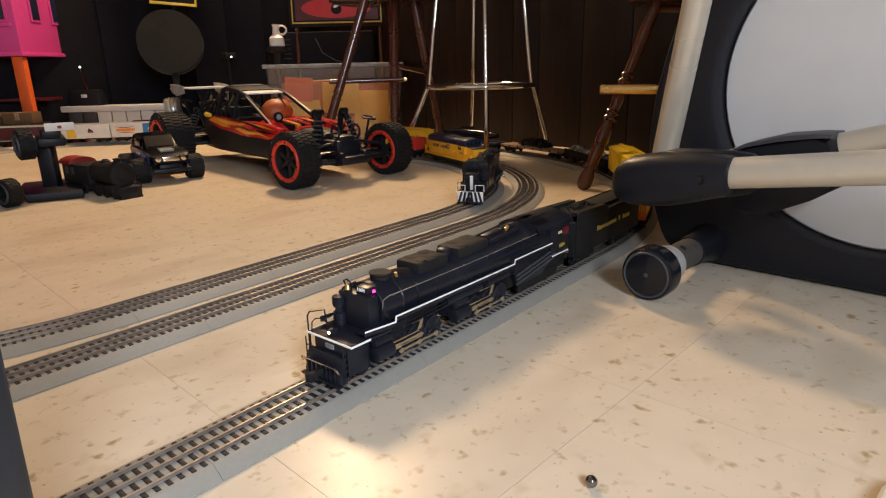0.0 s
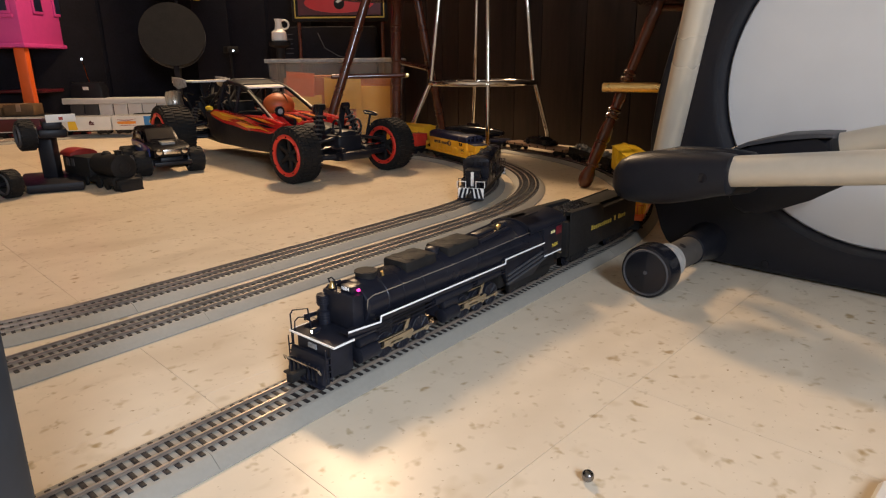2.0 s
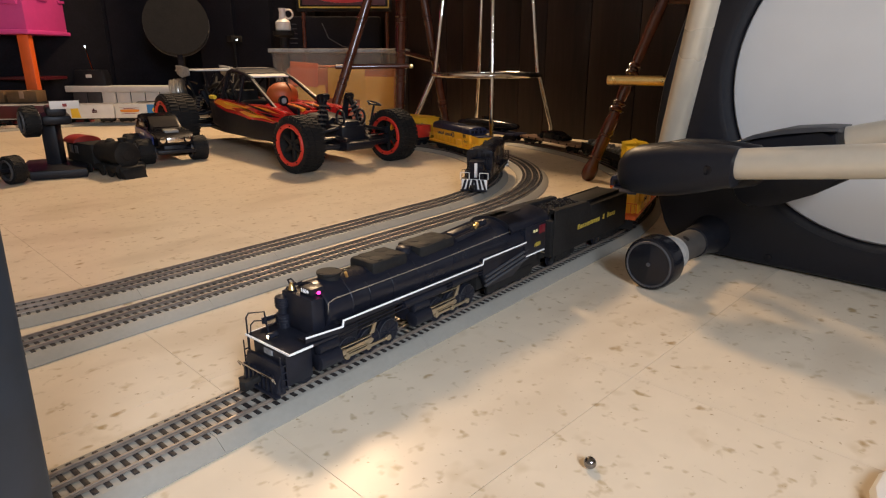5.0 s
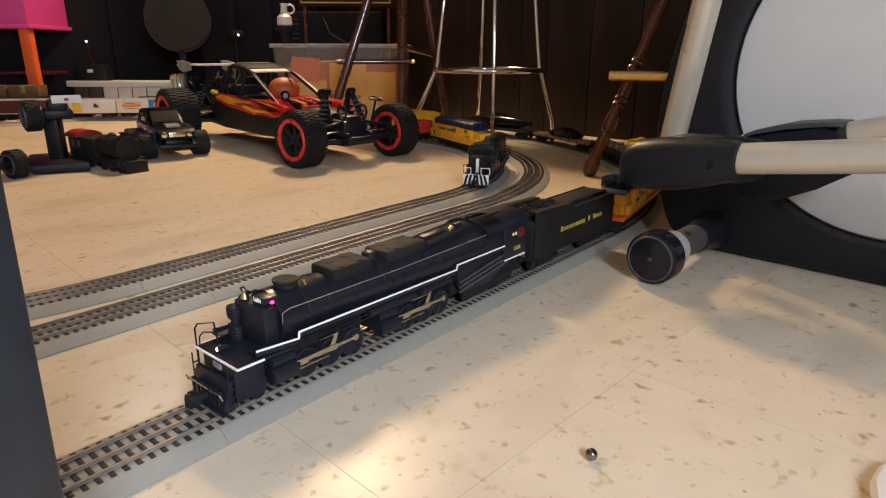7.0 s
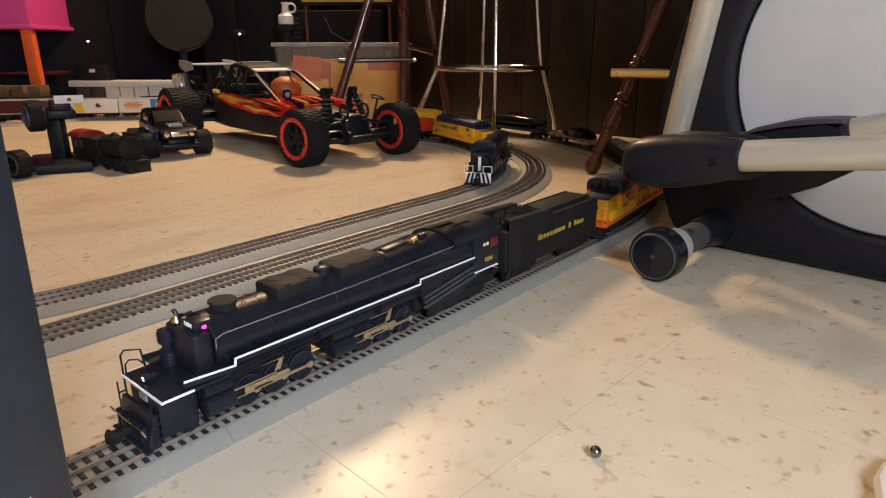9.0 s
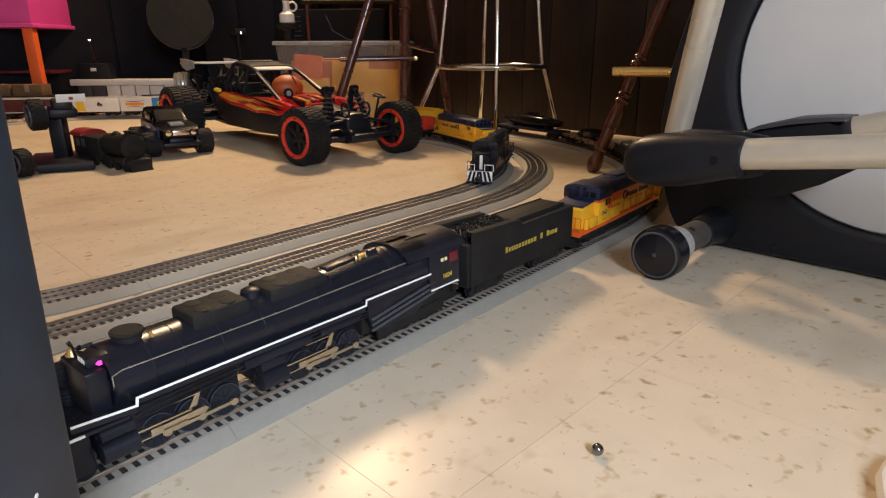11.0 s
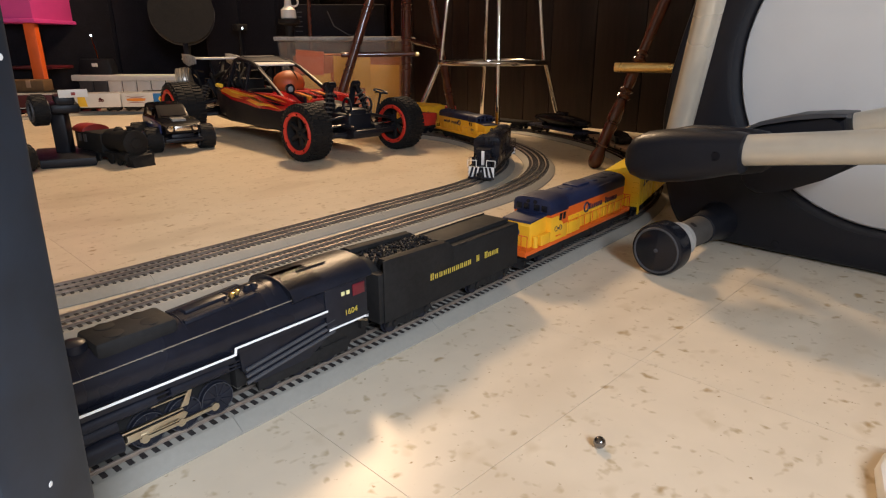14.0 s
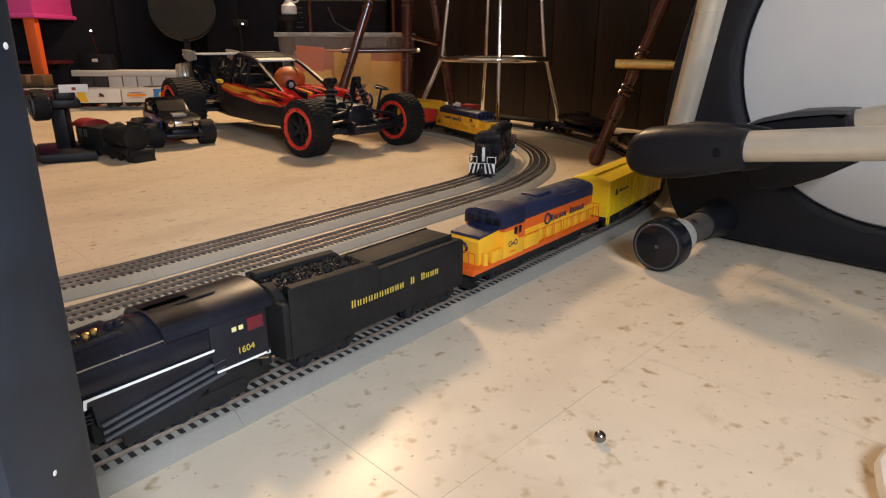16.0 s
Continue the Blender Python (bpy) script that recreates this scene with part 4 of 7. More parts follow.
def boxcar(x0, length, paint="boxyellow"):
    e = thing("boxcar", "bright yellow ribbed toy boxcar with sliding door", "toy train")
    x1 = x0 + length
    b = B()
    box(b, (x0 + 0.004, -0.031, 0.0375), (x1 - 0.004, 0.031, 0.097), 0.001)
    body = part("body", b, M[paint], e)
    b = B()
    prism(b, [(-0.0325, 0.0965), (-0.0325, 0.0985), (0, 0.1045), (0.0325, 0.0985), (0.0325, 0.0965)], x0 + 0.001, x1 - 0.001, "yz", 0.0005)
    part("roof", b, M[paint], e)
    b = B()
    box(b, (x0 + 0.001, -0.005, 0.1045), (x1 - 0.001, 0.005, 0.1062), 0.0004)
    part("roof_walk", b, M[paint], e)
    b = B()
    box(b, (x0 + 0.006, -0.026, 0.032), (x1 - 0.006, 0.026, 0.0378), 0.0008)
    part("underframe", b, M["soot"], e)
    for sgn in (-1, 1):
        y = sgn * 0.0313
        for k in range(13):
            xa = x0 + 0.008 + (length - 0.016) * k / 12
            if abs(xa - (x0 + x1) / 2) > 0.026:
                b = B()
                box(b, (xa - 0.0006, y - 0.0005, 0.039), (xa + 0.0006, y + 0.0005, 0.0955))
                part("rib", b, M[paint], body)
        b = B()
        box(b, ((x0 + x1) / 2 - 0.024, y - 0.0018, 0.040), ((x0 + x1) / 2 + 0.024, y + 0.0018, 0.0945), 0.0006)
        d = part("sliding_door", b, M[paint], e)
        b = B()
        for q in (-0.016, 0.0, 0.016):
            tube(b, [((x0 + x1) / 2 + q, y + sgn * 0.0025, 0.042), ((x0 + x1) / 2 + q, y + sgn * 0.0025, 0.093)], 0.0007, 5)
        part("door_bar", b, M[paint], d)
        letter_bars(e, x0 + 0.045, x0 + 0.085, sgn * 0.0318, 0.074, 0.004, M["dustybar"], (6,))
        b = B()
        prism(b, [(x0 + 0.028, 0.071), (x0 + 0.030, 0.080), (x0 + 0.033, 0.082), (x0 + 0.036, 0.077), (x0 + 0.040, 0.074), (x0 + 0.036, 0.070)], sgn * 0.0318 - 0.0004, sgn * 0.0318 + 0.0004, "xz")
        part("mark", b, M["dustybar"], e)
    for z in range(6):
        b = B()
        tube(b, [(x0 + 0.004, -0.028, 0.045 + 0.009 * z), (x0 + 0.002, -0.028, 0.045 + 0.009 * z), (x0 + 0.002, -0.019, 0.045 + 0.009 * z), (x0 + 0.004, -0.019, 0.045 + 0.009 * z)], 0.0007, 5)
        part("ladder_rung", b, M[paint], e)
    b = B()
    tube(b, [(x0 + 0.004, 0.012, 0.075), (x0 - 0.001, 0.012, 0.075)], 0.005, 14)
    part("brake_wheel", b, M[paint], e)
    for sgn in (-1, 1):
        b = B()
        prism(b, [(x0 + 0.004, 0.0375), (x0 + 0.004, 0.026), (x0 + 0.006, 0.024), (x0 + 0.012, 0.024), (x0 + 0.014, 0.026), (x0 + 0.014, 0.0375), (x0 + 0.0125, 0.0375), (x0 + 0.012, 0.0262), (x0 + 0.006, 0.0262), (x0 + 0.0055, 0.0375)], sgn * 0.0300 - 0.001, sgn * 0.0300 + 0.001, "xz")
        part("stirrup_step", b, M[paint], e)
    bogie(e, x0 + 0.045)
    bogie(e, x1 - 0.045)
    coupler(e, x0 + 0.004, -1)
    coupler(e, x1 - 0.004, 1)
    return e


def flatcar(x0, length, deck, label, load=None):
    e = thing("flatcar", label, "toy train")
    x1 = x0 + length
    b = B()
    box(b, (x0 + 0.004, -0.030, 0.035), (x1 - 0.004, 0.030, 0.043), 0.001)
    part("deck", b, M[deck], e)
    for sgn in (-1, 1):
        for k in range(8):
            xa = x0 + 0.015 + (length - 0.03) * k / 7
            b = B()
            box(b, (xa - 0.002, sgn * 0.031 - 0.0015, 0.036), (xa + 0.002, sgn * 0.031 + 0.0015, 0.0425), 0.0004)
            part("stake_pocket", b, M["soot"], e)
    bogie(e, x0 + 0.045)
    bogie(e, x1 - 0.045)
    coupler(e, x0 + 0.004, -1)
    coupler(e, x1 - 0.004, 1)
    if load == "scrap":
        b = B()
        for sgn in (-1, 1):
            box(b, (x0 + 0.008, sgn * 0.0285 - 0.001, 0.043), (x1 - 0.008, sgn * 0.0285 + 0.001, 0.058), 0.0004)
        part("side_wall", b, M["soot"], e)
        rnd = random.Random(8)
        b = B()
        for _ in range(90):
            bmesh.ops.create_icosphere(b, subdivisions=1, radius=rnd.uniform(0.004, 0.009), matrix=pose(rnd.uniform(x0 + 0.015, x1 - 0.015), rnd.uniform(-0.02, 0.02), rnd.uniform(0.05, 0.062), rnd.uniform(0, 90), rnd.uniform(0, 90), 0) @ Matrix.Diagonal((1.4, 0.8, 0.6, 1)))
        tagged(part("load", b, M["greyload"], e, "grey lumpy load", False), kind="stuff")
    elif load == "vehicle":
        b = B()
        xm = (x0 + x1) / 2
        prism(b, [(xm - 0.07, 0.046), (xm - 0.072, 0.056), (xm - 0.04, 0.060), (xm - 0.02, 0.071), (xm + 0.03, 0.071), (xm + 0.05, 0.060), (xm + 0.07, 0.057), (xm + 0.07, 0.046)], -0.022, 0.022, "xz", 0.003)
        v = part("load_body", b, M["gloss"], e, "dark glossy vehicle load")
        for xa in (xm - 0.045, xm + 0.045):
            for sgn in (-1, 1):
                b = B()
                lathe(b, (xa, sgn * 0.016, 0.053), (0, sgn, 0), [(0, 0.005), (0.0005, 0.0098), (0.007, 0.0098), (0.008, 0.006), (0.0075, 0)], 14)
                part("load_wheel", b, M["rubber"], e)
    elif load == "hull":
        b = B()
        n = 14
        rows = []
        for i in range(n):
            f = i / (n - 1)
            r = 0.026 * math.sin(math.pi * (0.06 + 0.88 * f)) ** 0.6
            rows.append([(x0 + 0.02 + (length - 0.04) * f, r * math.sin(2 * math.pi * k / 16), 0.066 + r * 0.85 * math.cos(2 * math.pi * k / 16)) for k in range(16)])
        loft(b, rows)
        box(b, (x0 + length * 0.42, -0.008, 0.083), (x0 + length * 0.58, 0.008, 0.096), 0.003)
        part("hull_load", b, M["gloss"], e, "dark tapered hull load")
        for q in (0.25, 0.75):
            b = B()
            box(b, (x0 + length * q - 0.004, -0.02, 0.043), (x0 + length * q + 0.004, 0.02, 0.055), 0.001)
            part("cradle", b, M["soot"], e)
    elif load == "crates":
        for q, mt in ((0.3, "carred"), (0.62, "offwhite")):
            b = B()
            box(b, (x0 + length * q - 0.03, -0.022, 0.043), (x0 + length * q + 0.03, 0.022, 0.075), 0.002)
            part("crate", b, M[mt], e)
    return e


# ---------------- exercise machine ----------------
def exercise_machine():
    e = thing("exercise_machine", "elliptical exercise machine with black shroud and pale flywheel disc", "exercise machine")
    cy, cz, r = 0.137, 0.289, 0.232
    outline = [(0.437, 0.030), (0.456, 0.080), (0.470, 0.15), (0.474, 0.20), (0.468, 0.27), (0.455, 0.33), (0.433, 0.41), (0.40, 0.50), (0.34, 0.60), (0.22, 0.67), (0.05, 0.68), (-0.12, 0.62), (-0.25, 0.48), (-0.31, 0.30), (-0.28, 0.12), (-0.2, 0.02), (-0.1, 0.004), (0.1, 0.003), (0.30, 0.003), (0.375, 0.004), (0.415, 0.012)]

    def reach(a):
        d = (math.cos(a), math.sin(a))
        best = 1.0
        for (y0, z0), (y1, z1) in zip(outline, outline[1:] + outline[:1]):
            ex, ez = y1 - y0, z1 - z0
            det = d[0] * -ez + d[1] * ex
            if abs(det) < 1e-9:
                continue
            t = ((y0 - cy) * -ez + (z0 - cz) * ex) / det
            s = (d[0] * (z0 - cz) - d[1] * (y0 - cy)) / det
            if t > 0 and 0 <= s <= 1:
                best = min(best, t)
        return best
    n = 120
    b = B()
    rows = []
    for i in range(n):
        a = 2 * math.pi * i / n
        R = reach(a)
        pts = [(1.09, R), (0.995, R), (0.988, R - 0.004), (0.985, R - 0.012), (0.985, r + 0.010), (0.988, r + 0.003), (0.998, r), (1.03, r)]
        rows.append([(x, cy + q * math.cos(a), cz + q * math.sin(a)) for x, q in pts])
    vs = [[b.verts.new(p) for p in row] for row in rows]
    for i in range(n):
        w, q = vs[i], vs[(i + 1) % n]
        for k in range(len(w)):
            b.faces.new((w[k], w[(k + 1) % len(w)], q[(k + 1) % len(w)], q[k]))
    part("shroud", b, M["plastic"], e, "matt black plastic shroud")
    b = B()
    lathe(b, (1.075, cy, cz), (-1, 0, 0), [(0, 0.231), (0.052, 0.231), (0.056, 0.228), (0.062, 0.10), (0.063, 0.03), (0.063, 0)], 72)
    part("flywheel_disc", b, M["disc"], e, "pale grey-white disc cover")
    b = B()
    lathe(b, (0.9848, 0.268, 0.018), (-1, 0, 0), [(0, 0.006), (0.0015, 0.0055), (0.002, 0)], 16)
    part("plug", b, M["gloss"], e)
    # upright tube, leaning a little towards the pedals
    b = B()
    d = Vector((-0.05, -0.0479, 0.196)).normalized()
    p = Vector((0.9359, 0.4223, 0.160))
    tube(b, [p, p + d * 0.25, p + d * 0.9], 0.0188, 28)
    part("upright_tube", b, M["champagne"], e, "champagne-coloured upright steel tube")
    # near pedal arm, with its black joint cover
    b = B()
    tube(b, [(0.80, 0.315, 0.178), (0.80, 0.113, 0.206), (0.80, -0.30, 0.262)], 0.0195, 28)
    part("pedal_arm", b, M["champagne"], e, "champagne-coloured pedal arm tube")

    def cover(stations, x, half):
        sec = []
        for y, z, h, w in stations:
            sec.append([(x + half * w * math.copysign(abs(math.cos(t)) ** 0.7, math.cos(t)), y, z + h * math.copysign(abs(math.sin(t)) ** 0.8, math.sin(t))) for t in [2 * math.pi * k / 24 for k in range(24)]])
        return loft(B(), sec)
    c = part("joint_cover", cover([(0.4265, 0.160, 0.006, 0.3), (0.4235, 0.160, 0.018, 0.6), (0.415, 0.161, 0.0275, 0.85), (0.400, 0.163, 0.0335, 1), (0.370, 0.166, 0.0365, 1), (0.340, 0.170, 0.0355, 1), (0.310, 0.174, 0.0315, 0.95), (0.284, 0.1785, 0.0275, 0.85), (0.270, 0.180, 0.025, 0.8), (0.268, 0.180, 0.0205, 0.7)], 0.80, 0.033), M["plastic"], e, "rounded black plastic joint cover")
    b = B()
    lathe(b, (0.7715, 0.2965, 0.177), (-1, 0, 0), [(0, 0.0062), (0.0012, 0.0062), (0.0016, 0.0045), (0.0006, 0.0035), (0.0006, 0)], 18)
    part("screw", b, M["gloss"], c, "sunk black screw")
    b = cover([(0.405, 0.165, 0.018, 0.6), (0.390, 0.167, 0.029, 0.9), (0.360, 0.170, 0.034, 1), (0.320, 0.1725, 0.034, 1), (0.285, 0.175, 0.031, 1), (0.262, 0.177, 0.027, 0.9), (0.250, 0.178, 0.018, 0.7)], 0.848, 0.016)
    part("cover_back", b, M["plastic"], c, "rear half of the black joint cover")
    # far pedal arm
    top = [(0.3156, 0.190), (0.2907, 0.203), (0.2527, 0.2145), (0.21, 0.2195), (0.1930, 0.220)]
    low = [(0.1900, 0.190), (0.1720, 0.1605), (0.2046, 0.1382), (0.2435, 0.1187), (0.2700, 0.1100), (0.2869, 0.1075), (0.3000, 0.1130), (0.3092, 0.125), (0.3170, 0.160)]
    b = B()
    prism(b, top + low, 0.912, 0.965, "yz", 0.006)
    part("far_joint_cover", b, M["plastic"], e, "black plastic foot plate body")
    # strip is greyer than the plate in place of light along its top
    b = B()
    edge = [(0.3180, 0.1905), (0.2910, 0.2040), (0.2527, 0.2155), (0.21, 0.2205), (0.1895, 0.2210)]
    prism(b, edge + [(y, z + 0.0055) for y, z in edge[::-1]], 0.905, 0.975, "yz", 0.0018)
    part("tread_edge", b, M["cone"], e, "dark tread edge, its grey standing in for light on it")
    b = B()
    tube(b, [(0.940, 0.185, 0.210), (0.940, 0.12, 0.2285), (0.940, -0.30, 0.345)], 0.0165, 24)
    part("far_pedal_arm", b, M["champagne"], e)
    # foot bar with its transport wheel
    b = B()
    tube(b, [(0.805, 0.359, 0.0375), (1.03, 0.359, 0.0375)], 0.0215, 24)
    bar = part("foot_bar", b, M["dustybar"], e, "dusty grey steel foot bar")
    b = B()
    lathe(b, (0.868, 0.3500, 0.0565), (0, -0.43, 0.9), [(-0.002, 0.0050), (0.0006, 0.0050), (0.0008, 0)], 14)
    part("bolt_hole", b, M["soot"], bar)
    b = B()
    lathe(b, (0.826, 0.359, 0.0375), (1, 0, 0), [(0, 0.021), (0.0005, 0.0228), (0.013, 0.0228), (0.0135, 0.0262), (0.0175, 0.0262), (0.0180, 0.021)], 32)
    part("collar", b, M["collar"], bar, "dusty white plastic collar")
    # added dark sleeve that shortens the bar to fit the camera's view
    b = B()
    lathe(b, (0.915, 0.359, 0.0375), (1, 0, 0), [(0, 0.0215), (0.001, 0.0235), (0.040, 0.0250), (0.072, 0.032)], 32)
    part("bar_socket", b, M["plastic"], e, "added black sleeve over the far end of the foot bar")
    b = B()
    lathe(b, (0.806, 0.359, 0.0375), (-1, 0, 0), [(-0.014, 0.015), (-0.012, 0.024), (0.0, 0.027), (0.001, 0.034), (0.006, 0.0375), (0.030, 0.0375), (0.034, 0.0360), (0.036, 0.0325), (0.0355, 0.0300), (0.028, 0.0275), (0.026, 0.020), (0.0325, 0.0185), (0.0325, 0.012), (0.030, 0.011), (0.030, 0.007), (0.034, 0.0055), (0.0345, 0)], 44)
    tw = part("transport_wheel", b, M["gloss"], e, "glossy black transport wheel")
    # grey ring colour stands in for highlights on the glossy black wheel
    for q, w, x in ((0.0315, 0.0016, 0.7703), (0.0192, 0.0013, 0.7742), (0.0115, 0.0011, 0.7742)):
        b = B()
        ring(b, (x, 0.359, 0.0375), (1, 0, 0), q, w, 44, 8)
        part("raised_ring", b, M["cone"], tw)
    b = B()
    lathe(b, (0.7705, 0.359, 0.0375), (-1, 0, 0), [(0, 0.0030), (0.0018, 0.0026), (0.002, 0)], 12)
    part("axle_bolt", b, M["cone"], e)
    return e


# ---------------- stools ----------------
def ringed_leg(foot, top, r=0.0155):
    """A straight tapered leg with pairs of narrow rings."""
    foot, top = Vector(foot), Vector(top)
    L = (top - foot).length
    pts = [(0, 0.7 * r), (0.006, 0.85 * r)]
    for c in (0.14, 0.245, 0.33, 0.46):
        for d, q in ((-0.014, 0.98), (-0.012, 1.14), (-0.008, 1.14), (-0.006, 0.9), (0.006, 0.9), (0.008, 1.12), (0.012, 1.12), (0.014, 0.98)):
            pts.append((c + d, q * r))
    return lathe(B(), foot, top - foot, [p for p in pts if p[0] < L] + [(L, r)], 20)


def turned_leg(foot, top, r=0.016):
    """A turned stool leg with beads, rings and a bulb foot."""
    foot, top = Vector(foot), Vector(top)
    L = (top - foot).length
    prof = [(0, 0.6), (0.003, 0.8), (0.012, 1.12), (0.024, 1.22), (0.038, 1.12), (0.050, 0.86), (0.056, 0.74), (0.059, 0.74), (0.060, 1.02), (0.063, 1.10), (0.066, 1.02), (0.067, 0.88), (0.09, 0.95), (0.122, 1.04), (0.124, 0.86), (0.128, 0.84), (0.130, 1.04), (0.136, 1.10),
            (0.165, 0.98), (0.186, 0.78), (0.189, 0.70), (0.191, 0.98), (0.196, 1.14), (0.201, 0.98), (0.203, 0.74), (0.207, 0.74), (0.209, 1.0), (0.213, 1.10), (0.217, 0.98), (0.219, 0.78), (0.24, 0.92), (0.275, 0.94), (0.284, 0.80), (0.286, 1.02), (0.291, 1.14), (0.296, 1.02), (0.298, 0.72), (0.303, 0.70), (0.305, 0.92), (0.309, 1.0), (0.313, 0.90), (0.316, 0.72), (0.36, 0.80), (0.44, 0.92), (0.50, 0.96), (0.505, 1.1), (0.512, 1.1), (0.517, 0.9), (0.70, 0.85)]
    pts = [(d, q * r) for d, q in prof if d < L] + [(L, r * 0.85)]
    return lathe(B(), foot, top - foot, pts, 20)


def wooden_stool(label, legs, rungs, seat_at, seat_r=0.17, shape=None):
    e = thing("bar_stool", label, "stool", group="wooden bar stools")
    for f, t, r in legs:
        part("leg", (shape or turned_leg)(f, t, r), M["wood"], e)
    for p, q, r, mt in rungs:
        p, q = Vector(p), Vector(q)
        L = (q - p).length
        b = B()
        lathe(b, p, q - p, [(0, 0), (0.0008, r * 0.8), (0.003, r), (L * 0.5, r * 1.05), (L - 0.003, r), (L - 0.0008, r * 0.8), (L, 0)], 16)
        part("rung", b, M[mt], e, "brass-capped foot rung" if mt == "brass" else "")
    b = B()
    lathe(b, seat_at, (0, 0, 1), [(0, seat_r * 0.9), (0.006, seat_r), (0.03, seat_r), (0.036, seat_r * 0.96), (0.034, 0)], 40)
    part("seat", b, M["wood"], e)
    return e


def chrome_stool(c=(1.84, 1.562), rr=0.200, turn=44.0):
    e = thing("chrome_stool", "chrome bar stool with foot ring and splayed legs", "stool", pose(c[0], c[1], 0, 0, 0, turn))
    b = B()
    ring(b, (0, 0, 0.250), (0, 0, 1), rr, 0.0095, 64, 12)
    part("foot_ring", b, M["chrome"], e)
    for k, (a, spread) in enumerate(((182, 1.02), (96, 1.42), (5, 1.3), (-88, 1.27))):
        d = Vector((math.cos(radians(a)), math.sin(radians(a)), 0))
        b = B()
        tube(b, [d * (rr * 0.72) + Vector((0, 0, 0.70)), d * (rr * 0.97) + Vector((0, 0, 0.252))], 0.0085, 16)
        part("upper_leg", b, M["chrome"], e)
        b = B()
        tube(b, [d * rr + Vector((0, 0, 0.247)), d * (rr * spread) + Vector((0, 0, 0.06)), d * (rr * (spread + 0.02)) + Vector((0, 0, 0.012))], 0.0085, 16)
        lg = part("lower_leg", b, M["chrome"], e)
        b = B()
        lathe(b, d * (rr * (spread + 0.02)), (0, 0, 1), [(0, 0.011), (0.012, 0.012), (0.016, 0.010), (0.017, 0.0)], 14)
        part("foot_cap", b, M["rubber"], lg)
    # seat out of view, widened to shade the floor by the curve
    b = B()
    lathe(b, (0, 0, 0.69), (0, 0, 1), [(0, 0.20), (0.01, 0.232), (0.05, 0.232), (0.065, 0.20), (0.07, 0)], 40)
    part("seat", b, M["cloth"], e, "unseen black seat, widened so that its shadow spreads")
    return e


# ---------------- remote-controlled vehicles ----------------
def rc_wheel(parent, place, r, w, out, rim="red", name="wheel", steer=0.0, knobs=26):
    """A knobbly tyre on a spoked rim with a coloured bead ring; out: +1 or -1, the side that its face shows."""
    b = B()
    prof = [(-w / 2, r * 0.62), (-w / 2, r * 0.86), (-w * 0.42, r * 0.955), (-w * 0.25, r * 0.985), (w * 0.25, r * 0.985), (w * 0.42, r * 0.955), (w / 2, r * 0.86), (w / 2, r * 0.62), (w * 0.3, r * 0.58), (-w * 0.3, r * 0.58), (-w / 2, r * 0.62)]
    seg = 40
    rows = [[(x, q * math.cos(2 * math.pi * k / seg), q * math.sin(2 * math.pi * k / seg)) for k in range(seg)] for x, q in prof]
    loft(b, rows, False)
    for k in range(knobs):
        a = 360 * k / knobs
        for x0, x1, off in ((-0.44, -0.18, 0), (-0.13, 0.13, 0.5), (0.18, 0.44, 0)):
            box(b, (x0 * w, -math.pi * r / knobs * 0.55, r * 0.96), (x1 * w, math.pi * r / knobs * 0.55, r * 1.01), 0, pose(0, 0, 0, a + off * 360 / knobs, 0, 0))
    for sgn in (-1, 1):
        for k in range(knobs):
            a = 360 * (k + 0.25) / knobs
            box(b, (sgn * w * 0.46 - w * 0.05, -math.pi * r / knobs * 0.5, r * 0.82), (sgn * w * 0.46 + w * 0.05, math.pi * r / knobs * 0.5, r * 0.95), 0, pose(0, 0, 0, a, 0, 0))
    ty = part(name, b, M["rubber"], parent, "", False)
    ty.matrix_basis = pose(*place, 0, 0, steer)
    for sgn in (-1, 1):
        b = B()
        x = sgn * w * 0.5
        pr = [(0, r * 0.60), (sgn * 0.004, r * 0.60), (sgn * 0.006, r * 0.64), (sgn * 0.006, r * 0.72), (sgn * 0.003, r * 0.745), (0, r * 0.745)]
        rows = [[(x - sgn * 0.002 + d, q * math.cos(2 * math.pi * k / seg), q * math.sin(2 * math.pi * k / seg)) for k in range(seg)] for d, q in pr]
        loft(b, rows + [rows[0]], False)
        part("bead_ring", b, M[rim], ty)
        for k in range(8):
            a = k * math.pi / 4 + 0.2
            b = B()
            tube(b, [(x + sgn * 0.003, r * 0.675 * math.cos(a), r * 0.675 * math.sin(a)), (x + sgn * 0.0062, r * 0.675 * math.cos(a), r * 0.675 * math.sin(a))], r * 0.026, 8)
            part("bead_bolt", b, M["gloss"], ty)
    b = B()
    for k in range(6):
        box(b, (out * w * 0.30 - 0.004, -r * 0.075, r * 0.12), (out * w * 0.30 + 0.004, r * 0.075, r * 0.60), 0.002, pose(0, 0, 0, 60 * k, 0, 0))
    lathe(b, (out * w * 0.22, 0, 0), (out, 0, 0), [(0, r * 0.2), (w * 0.14, r * 0.19), (w * 0.16, r * 0.1), (w * 0.24, r * 0.09), (w * 0.25, 0)], 20)
    rows = [[(x * w, q * r * math.cos(2 * math.pi * k / seg), q * r * math.sin(2 * math.pi * k / seg)) for k in range(seg)] for x, q in ((-0.42, 0.60), (-0.3, 0.56), (0.3, 0.56), (0.42, 0.60))]
    loft(b, rows, False)
    part("rim", b, M["soot"], ty)
    return ty


